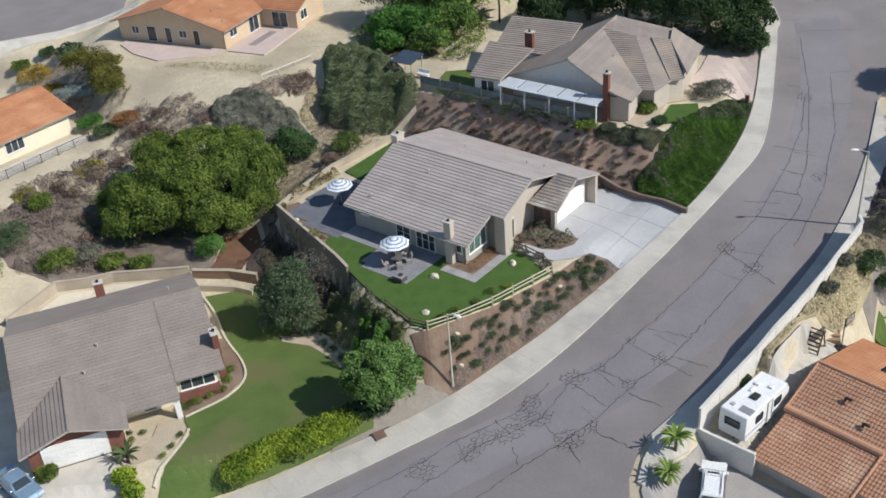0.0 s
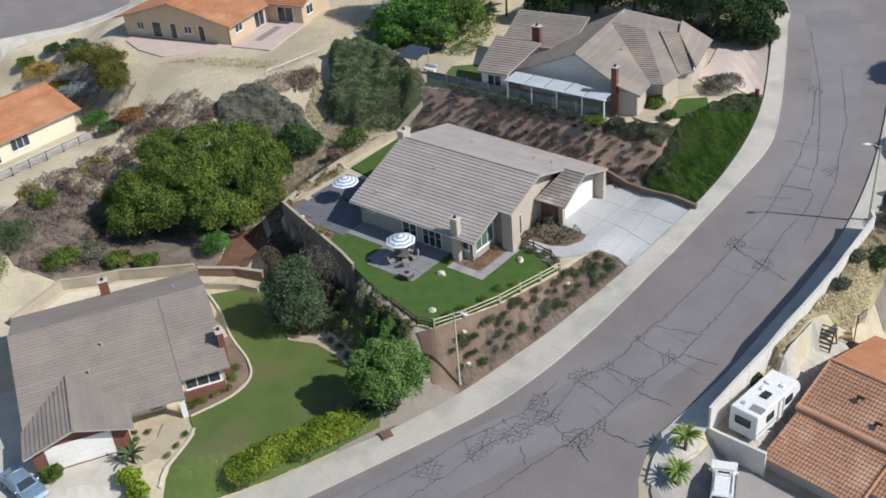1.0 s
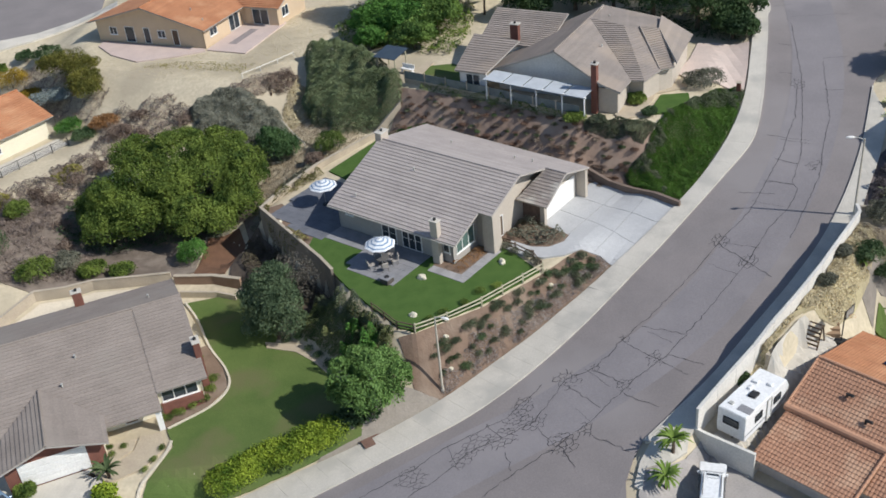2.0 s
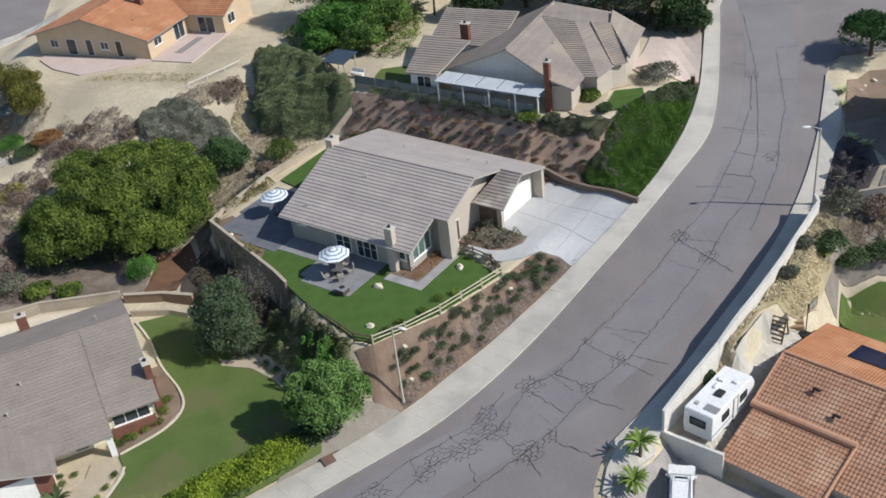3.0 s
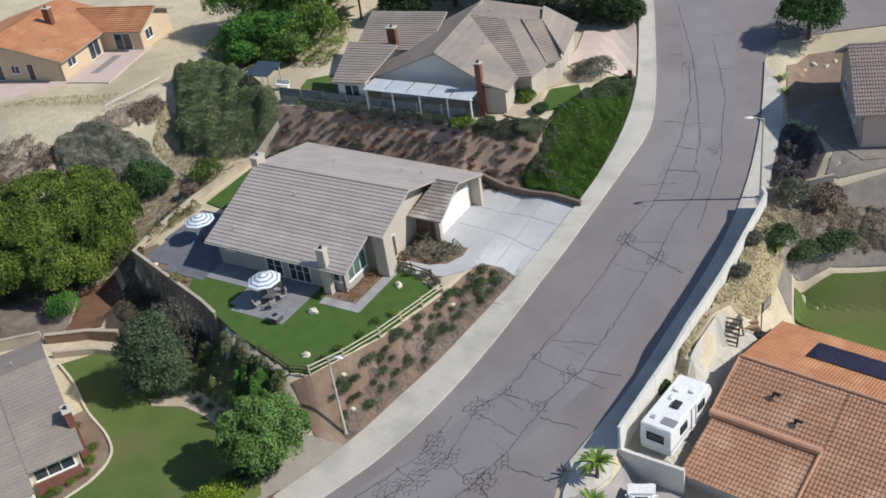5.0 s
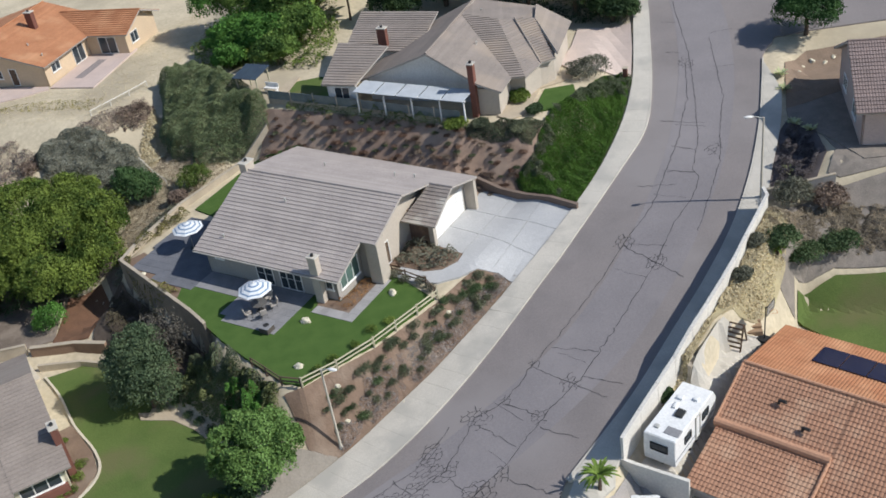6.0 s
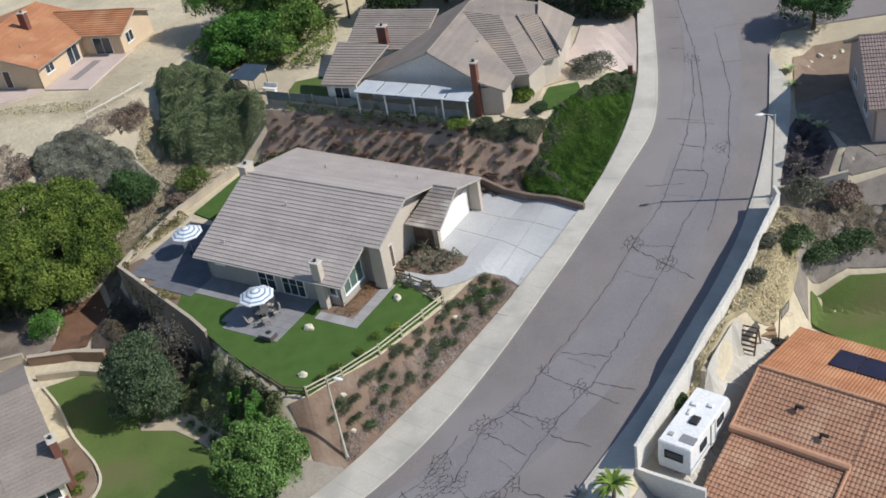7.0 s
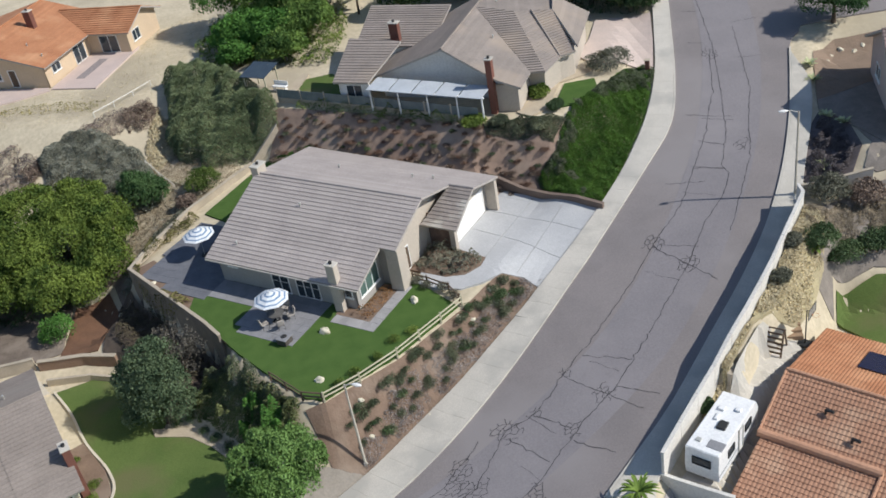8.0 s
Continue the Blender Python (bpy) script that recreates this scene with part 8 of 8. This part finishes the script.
def build_sedan():
    x, y = -32.4, 56.0
    root = thing("sedan", pose(x, y, at(x, y) + 0.03, 0, 0, -45), "pale blue saloon car parked beside the garage", "car")
    paint = mat("blue_car_paint", (0.24, 0.34, 0.44), (0.21, 0.31, 0.41), 0.5, 0.2, metal=0.3, spec=0.5)
    prof = [(-2.2, 0.32), (2.15, 0.32), (2.28, 0.55), (2.1, 0.80), (1.0, 0.95), (0.35, 1.38), (-0.85, 1.42), (-1.55, 1.05), (-2.2, 0.98), (-2.3, 0.6)]
    bm = bmesh.new()
    extrude_profile(bm, prof, 0.86, 0.62, 0.93)
    bmesh.ops.bevel(bm, geom=list(bm.edges), offset=0.04, segments=2, affect="EDGES")
    part("body", bm, paint, root)
    quad_part("windscreen", [(0.96, -0.66, 1.0), (0.96, 0.66, 1.0), (0.40, 0.55, 1.36), (0.40, -0.55, 1.36)], GLASS, root, 0.02)
    quad_part("rear_window", [(-1.5, 0.62, 1.1), (-1.5, -0.62, 1.1), (-0.92, -0.55, 1.39), (-0.92, 0.55, 1.39)], GLASS, root, 0.02)
    for s in (-1, 1):
        a, b, c, d = (0.75, s * 0.80, 1.0), (-1.3, s * 0.80, 1.02), (-0.85, s * 0.66, 1.33), (0.28, s * 0.66, 1.32)
        quad_part("side_window", [a, b, c, d] if s > 0 else [b, a, d, c], GLASS, root, 0.02)
        bm = bmesh.new()
        add_box(bm, 2.1, 2.24, s * 0.6 - 0.2, s * 0.6 + 0.2, 0.6, 0.76, 0.02)
        part("headlight", bm, mat("lamp_glass", (0.7, 0.7, 0.7), None, 2.0, 0.1), root)
        bm = bmesh.new()
        add_box(bm, 0.62, 0.78, s * 0.9 - 0.08, s * 0.9 + 0.08, 0.95, 1.08, 0.02)
        part("mirror", bm, paint, root)
    wheels(root, (-1.35, 1.35), 0.87, 0.32)


build_sedan()


def build_trailer():
    """A travel trailer; its own x runs along it, towards its rounded front."""
    c = Vector((22.21, 54.25))
    root = thing("travel_trailer", pose(c.x, c.y, at(c.x, c.y) + 0.02, 0, 0, 40.3), "white travel trailer parked along the boundary wall", "trailer")
    wh = mat("trailer_white", (0.80, 0.80, 0.79), (0.74, 0.74, 0.73), 0.8, 0.4, spec=0.4)
    prof = [(-2.9, 0.45), (2.5, 0.45), (2.95, 0.95), (2.95, 1.9), (2.55, 2.55), (-2.9, 2.62), (-2.95, 1.2)]
    bm = bmesh.new()
    extrude_profile(bm, prof, 1.08, 1.08, 9)
    bmesh.ops.bevel(bm, geom=list(bm.edges), offset=0.05, segments=2, affect="EDGES")
    part("body", bm, wh, root)
    for x, y, a, b, h, m in ((-0.4, -0.2, 0.36, 0.27, 0.12, DARK), (-2.1, -0.55, 0.35, 0.5, 0.03, SLATE), (1.3, -0.5, 0.18, 0.16, 0.1, wh), (1.0, 0.45, 0.2, 0.2, 0.1, wh), (-2.1, 0.55, 0.16, 0.16, 0.08, STEEL), (0.2, 0.4, 0.3, 0.1, 0.1, wh)):
        bm = bmesh.new()
        add_box(bm, x - a, x + a, y - b, y + b, 2.57, 2.62 + h, 0.02)
        part("roof_vent", bm, m, root)
    opening(root, (-2.96, 0.0, 1.45), -90, 1.2, 0.6, 1, frame_mat=DARK, sill=False)
    opening(root, (-1.2, -1.09, 1.4), 0, 0.9, 0.6, 1, frame_mat=DARK, sill=False)
    opening(root, (1.3, -1.09, 1.4), 0, 0.9, 0.6, 1, frame_mat=DARK, sill=False)
    opening(root, (0.2, -1.09, 0.6), 0, 0.65, 1.8, 1, frame_mat=STEEL, pane_mat=wh, name="entry_door", sill=False)
    bm = bmesh.new()
    add_box(bm, -2.9, 2.6, -1.1, -1.085, 0.9, 1.0)
    part("stripe", bm, mat("trailer_grey", (0.35, 0.36, 0.38), None, 1.0, 0.5), root)
    bm = bmesh.new()
    add_tube(bm, (2.6, 0.5, 0.5), (3.8, 0, 0.5), 0.05, 0.05, 6)
    add_tube(bm, (2.6, -0.5, 0.5), (3.8, 0, 0.5), 0.05, 0.05, 6)
    part("drawbar", bm, DARK, root)
    wheels(root, (-0.5, 0.35), 1.0, 0.34)
    bm = bmesh.new()
    add_box(bm, 2.2, 2.35, -0.06, 0.06, 0, 0.5, 0.01)
    add_box(bm, -2.6, -2.45, -0.06, 0.06, 0, 0.5, 0.01)
    part("jack_stand", bm, DARK, root)


build_trailer()


# ---- yard things ----
def basketball_hoop(x, y):
    root = thing("basketball_hoop", pose(x, y, at(x, y), 0, 0, 40), "freestanding basketball hoop in the side yard", "basketball hoop")
    bm = bmesh.new()
    add_box(bm, -0.4, 0.4, -0.5, 0.5, 0, 0.18, 0.04)
    part("base", bm, DARK, root)
    bm = bmesh.new()
    add_tube(bm, (0, 0, 0.18), (0, 0, 2.9), 0.05, 0.045, 8)
    part("pole", bm, DARK, root)
    bm = bmesh.new()
    for a in ((-0.65, 0.65, 2.6, 2.66), (-0.65, 0.65, 3.34, 3.4), (-0.65, -0.59, 2.66, 3.34), (0.59, 0.65, 2.66, 3.34), (-0.22, 0.22, 2.78, 2.82), (-0.22, 0.22, 3.1, 3.14)):
        add_box(bm, a[0], a[1], -0.36, -0.32, a[2], a[3])
    part("backboard_frame", bm, DARK, root)
    bm = bmesh.new()
    add_box(bm, -0.6, 0.6, -0.345, -0.335, 2.66, 3.34)
    part("backboard", bm, mat("board_grey", (0.35, 0.33, 0.31), None, 1.0, 0.2), root)
    bm = bmesh.new()
    add_tube(bm, (0, 0, 2.9), (0, -0.33, 3.0), 0.03, 0.03, 6)
    part("bracket", bm, DARK, root)
    bm = bmesh.new()
    for i in range(12):
        a, b = 2 * math.pi * i / 12, 2 * math.pi * (i + 1) / 12
        add_tube(bm, (0.23 * math.cos(a), -0.6 + 0.23 * math.sin(a), 2.72), (0.23 * math.cos(b), -0.6 + 0.23 * math.sin(b), 2.72), 0.01, 0.01, 5)
    part("rim", bm, mat("rim_orange", (0.5, 0.15, 0.03), None, 1.0, 0.4), root)


basketball_hoop(31.1, 60.2)


def playset(x, y):
    root = thing("wooden_ramp", pose(x, y, at(x, y), 0, 0, -45), "dark timber A-frame stand by the retaining wall", "timber frame")
    for s in (-0.7, 0.7):
        for t in (-1, 1):
            bm = bmesh.new()
            add_tube(bm, (s, t * 0.7, 0), (s, t * 0.05, 1.9), 0.07, 0.06, 6)
            part("leg", bm, WOOD_DARK, root)
    bm = bmesh.new()
    add_tube(bm, (-0.8, 0, 1.88), (0.8, 0, 1.88), 0.06, 0.06, 6)
    part("beam", bm, WOOD_DARK, root)
    for k in range(5):
        z = 0.25 + k * 0.32
        w = 0.7 - 0.34 * z
        bm = bmesh.new()
        add_box(bm, -0.75, 0.75, -w - 0.05, -w + 0.0, z, z + 0.16, 0.008)
        part("board", bm, WOOD_DARK, root)


playset(28.9, 60.45)


def timber_steps(x, y, turn):
    root = thing("garden_steps", pose(x, y, at(x, y), 0, 0, turn), "brown timber garden steps up the bank", "steps")
    for k in range(4):
        bm = bmesh.new()
        add_box(bm, -0.9, 0.9, k * 0.42, k * 0.42 + 0.4, -0.2, 0.18 * (k + 1), 0.02)
        part("step", bm, mat("step_timber", (0.34, 0.23, 0.14), (0.28, 0.19, 0.12), 1.0, 0.9), root)


timber_steps(30.3, 60.75, -15)


def pergola(x, y):
    root = thing("pergola", pose(x, y, at(x, y), 0, 0, -38) @ Matrix.Scale(0.8, 4), "small pergola roofed with dark panels", "pergola")
    for u in (-1.5, 1.5):
        for v in (-1.3, 1.3):
            bm = bmesh.new()
            add_box(bm, u - 0.07, u + 0.07, v - 0.07, v + 0.07, 0, 2.3 if v < 0 else 2.7, 0.01)
            part("post", bm, WOOD_PALE, root)
    for i in range(3):
        u0 = -1.8 + i * 1.2
        vs = [(u0, -1.7, 2.33), (u0 + 1.17, -1.7, 2.33), (u0 + 1.17, 1.7, 2.83), (u0, 1.7, 2.83)]
        verts = vs + [(a, b, c - 0.06) for a, b, c in vs]
        mesh_part("roof_panel", verts, [(0, 1, 2, 3), (7, 6, 5, 4), (0, 4, 5, 1), (1, 5, 6, 2), (2, 6, 7, 3), (3, 7, 4, 0)], mat("panel_blue", (0.05, 0.07, 0.09), (0.04, 0.055, 0.075), 1.0, 0.3), root)
    bm = bmesh.new()
    add_box(bm, -1.7, 1.7, -1.4, -1.2, 2.2, 2.32, 0.01)
    add_box(bm, -1.7, 1.7, 1.2, 1.4, 2.62, 2.74, 0.01)
    part("beam", bm, WOOD_PALE, root)


pergola(-0.4, 106.6)
seat = thing("garden_bench", pose(1.2, 105.4, at(1.2, 105.4), 0, 0, -40), "pale garden bench beside the pergola", "bench")
box_part("seat", -0.8, 0.8, -0.25, 0.25, 0.4, 0.48, WHITE, seat)
box_part("backrest", -0.8, 0.8, 0.22, 0.3, 0.48, 0.9, WHITE, seat)
for sx in (-0.7, 0.62):
    box_part("leg", sx, sx + 0.08, -0.22, 0.22, 0, 0.4, WHITE, seat)


def panel_fence(pts, h, label):
    root = thing("panel_fence", (pts[0][0], pts[0][1], 0), label, "fence")
    o = Vector((pts[0][0], pts[0][1], 0))
    for a, b in zip(pts[:-1], pts[1:]):
        n = max(1, round(math.dist(a, b) / 2.4))
        for i in range(n):
            p = Vector((a[0] + (b[0] - a[0]) * i / n, a[1] + (b[1] - a[1]) * i / n, 0))
            q = Vector((a[0] + (b[0] - a[0]) * (i + 1) / n, a[1] + (b[1] - a[1]) * (i + 1) / n, 0))
            za, zb = at(p.x, p.y) - 0.1, at(q.x, q.y) - 0.1
            p2, q2 = p - o, q - o
            bm = bmesh.new()
            add_box(bm, p2.x - 0.06, p2.x + 0.06, p2.y - 0.06, p2.y + 0.06, za, za + h + 0.15, 0.01)
            part("post", bm, STONE, root)
            verts = [(p2.x, p2.y, za + 0.45), (q2.x, q2.y, zb + 0.45), (q2.x, q2.y, zb + h), (p2.x, p2.y, za + h)]
            d = (q2 - p2).normalized()
            s = Vector((-d.y, d.x, 0)) * 0.02
            verts = [Vector(v) + s for v in verts] + [Vector(v) - s for v in verts]
            mesh_part("glass_panel", verts, [(0, 1, 2, 3), (7, 6, 5, 4), (0, 4, 5, 1), (2, 6, 7, 3)], mat("frosted_panel", (0.17, 0.20, 0.20), (0.12, 0.145, 0.15), 1.0, 0.25), root)
            verts = [(p2.x, p2.y, za - 0.2), (q2.x, q2.y, zb - 0.2), (q2.x, q2.y, zb + 0.45), (p2.x, p2.y, za + 0.45)]
            s *= 4
            verts = [Vector(v) + s for v in verts] + [Vector(v) - s for v in verts]
            mesh_part("plinth", verts, [(0, 1, 2, 3), (7, 6, 5, 4), (0, 4, 5, 1), (2, 6, 7, 3)], STONE, root)


panel_fence([(0.8, 103.1), (9.0, 96.1), (16.9, 89.1)], 1.3, "glass-panelled garden fence on a low stone plinth")


def mailbox(x, y, label):
    root = thing("mailbox_post", pose(x, y, at(x, y) + 0.1, 0, 0, 60), label, "mailbox")
    box_part("post", -0.2, 0.2, -0.2, 0.2, 0, 1.15, BRICK, root)
    box_part("cap", -0.26, 0.26, -0.26, 0.26, 1.15, 1.22, STONE, root)


mailbox(33.6, 92.6, "dark brick mailbox pier beside the drive")
for i, (x, y, r) in enumerate(((-13.1, 104.0, 20), (-11.2, 101.8, -50))):
    pole = thing("pvc_pipe", pose(x, y, at(x, y) - 0.05, 0, 0, r), "white irrigation pipe lying on the slope", "pipe", "slope pipes")
    bm = bmesh.new()
    b = Vector((4.2 if i else 2.4, 0, 0))
    e = Matrix.Rotation(radians(r), 4, "Z") @ b
    add_tube(bm, (0, 0, 0.02), (b.x, 0, at(x + e.x, y + e.y) - at(x, y) + 0.04), 0.07, 0.07, 8)
    part("pipe", bm, WOOD_PALE, pole)
drain = thing("storm_drain", pose(-5.2, 58.9, at(-5.2, 58.9) + 0.15, 0, 0, 24), "rusty storm-drain grate in the pavement", "drain")
box_part("grate", -0.8, 0.8, -0.5, 0.5, 0, 0.012, mat("rusty_iron", (0.20, 0.12, 0.09), (0.15, 0.09, 0.07), 3.0, 0.8), drain)


def pipe_fence(pts, label):
    """A low pipe rail on short posts that follows the land."""
    root = thing("pipe_fence", (*pts[0], at(*pts[0]) - SINK), label, "fence", "low pipe fences")
    o = Vector((*pts[0], at(*pts[0]) - SINK))
    pale = mat("pale_pipe", (0.70, 0.67, 0.60), (0.62, 0.59, 0.53), 2.0, 0.7)
    line = resample(pts, max(2, int(sum(math.dist(a, b) for a, b in zip(pts[:-1], pts[1:])) / 2.0) + 1))
    tops = [Vector((x, y, at(x, y) - SINK + 0.55)) - o for x, y in line]
    for i, p in enumerate(tops):
        bm = bmesh.new()
        add_tube(bm, p - Vector((0, 0, 0.65)), p + Vector((0, 0, 0.03)), 0.05, 0.045, 7)
        part("post", bm, pale, root)
        if i:
            bm = bmesh.new()
            add_tube(bm, tops[i - 1], p, 0.045, 0.045, 7)
            part("rail", bm, pale, root)


pipe_fence([(-17.6, 112.1), (-14.5, 114.7), (-11.9, 117.2)], "low pale pipe rail along the hilltop edge")
pipe_fence([(-13.2, 104.9), (-11.9, 102.4), (-10.7, 100.3)], "low pale pipe rail running down the bank")
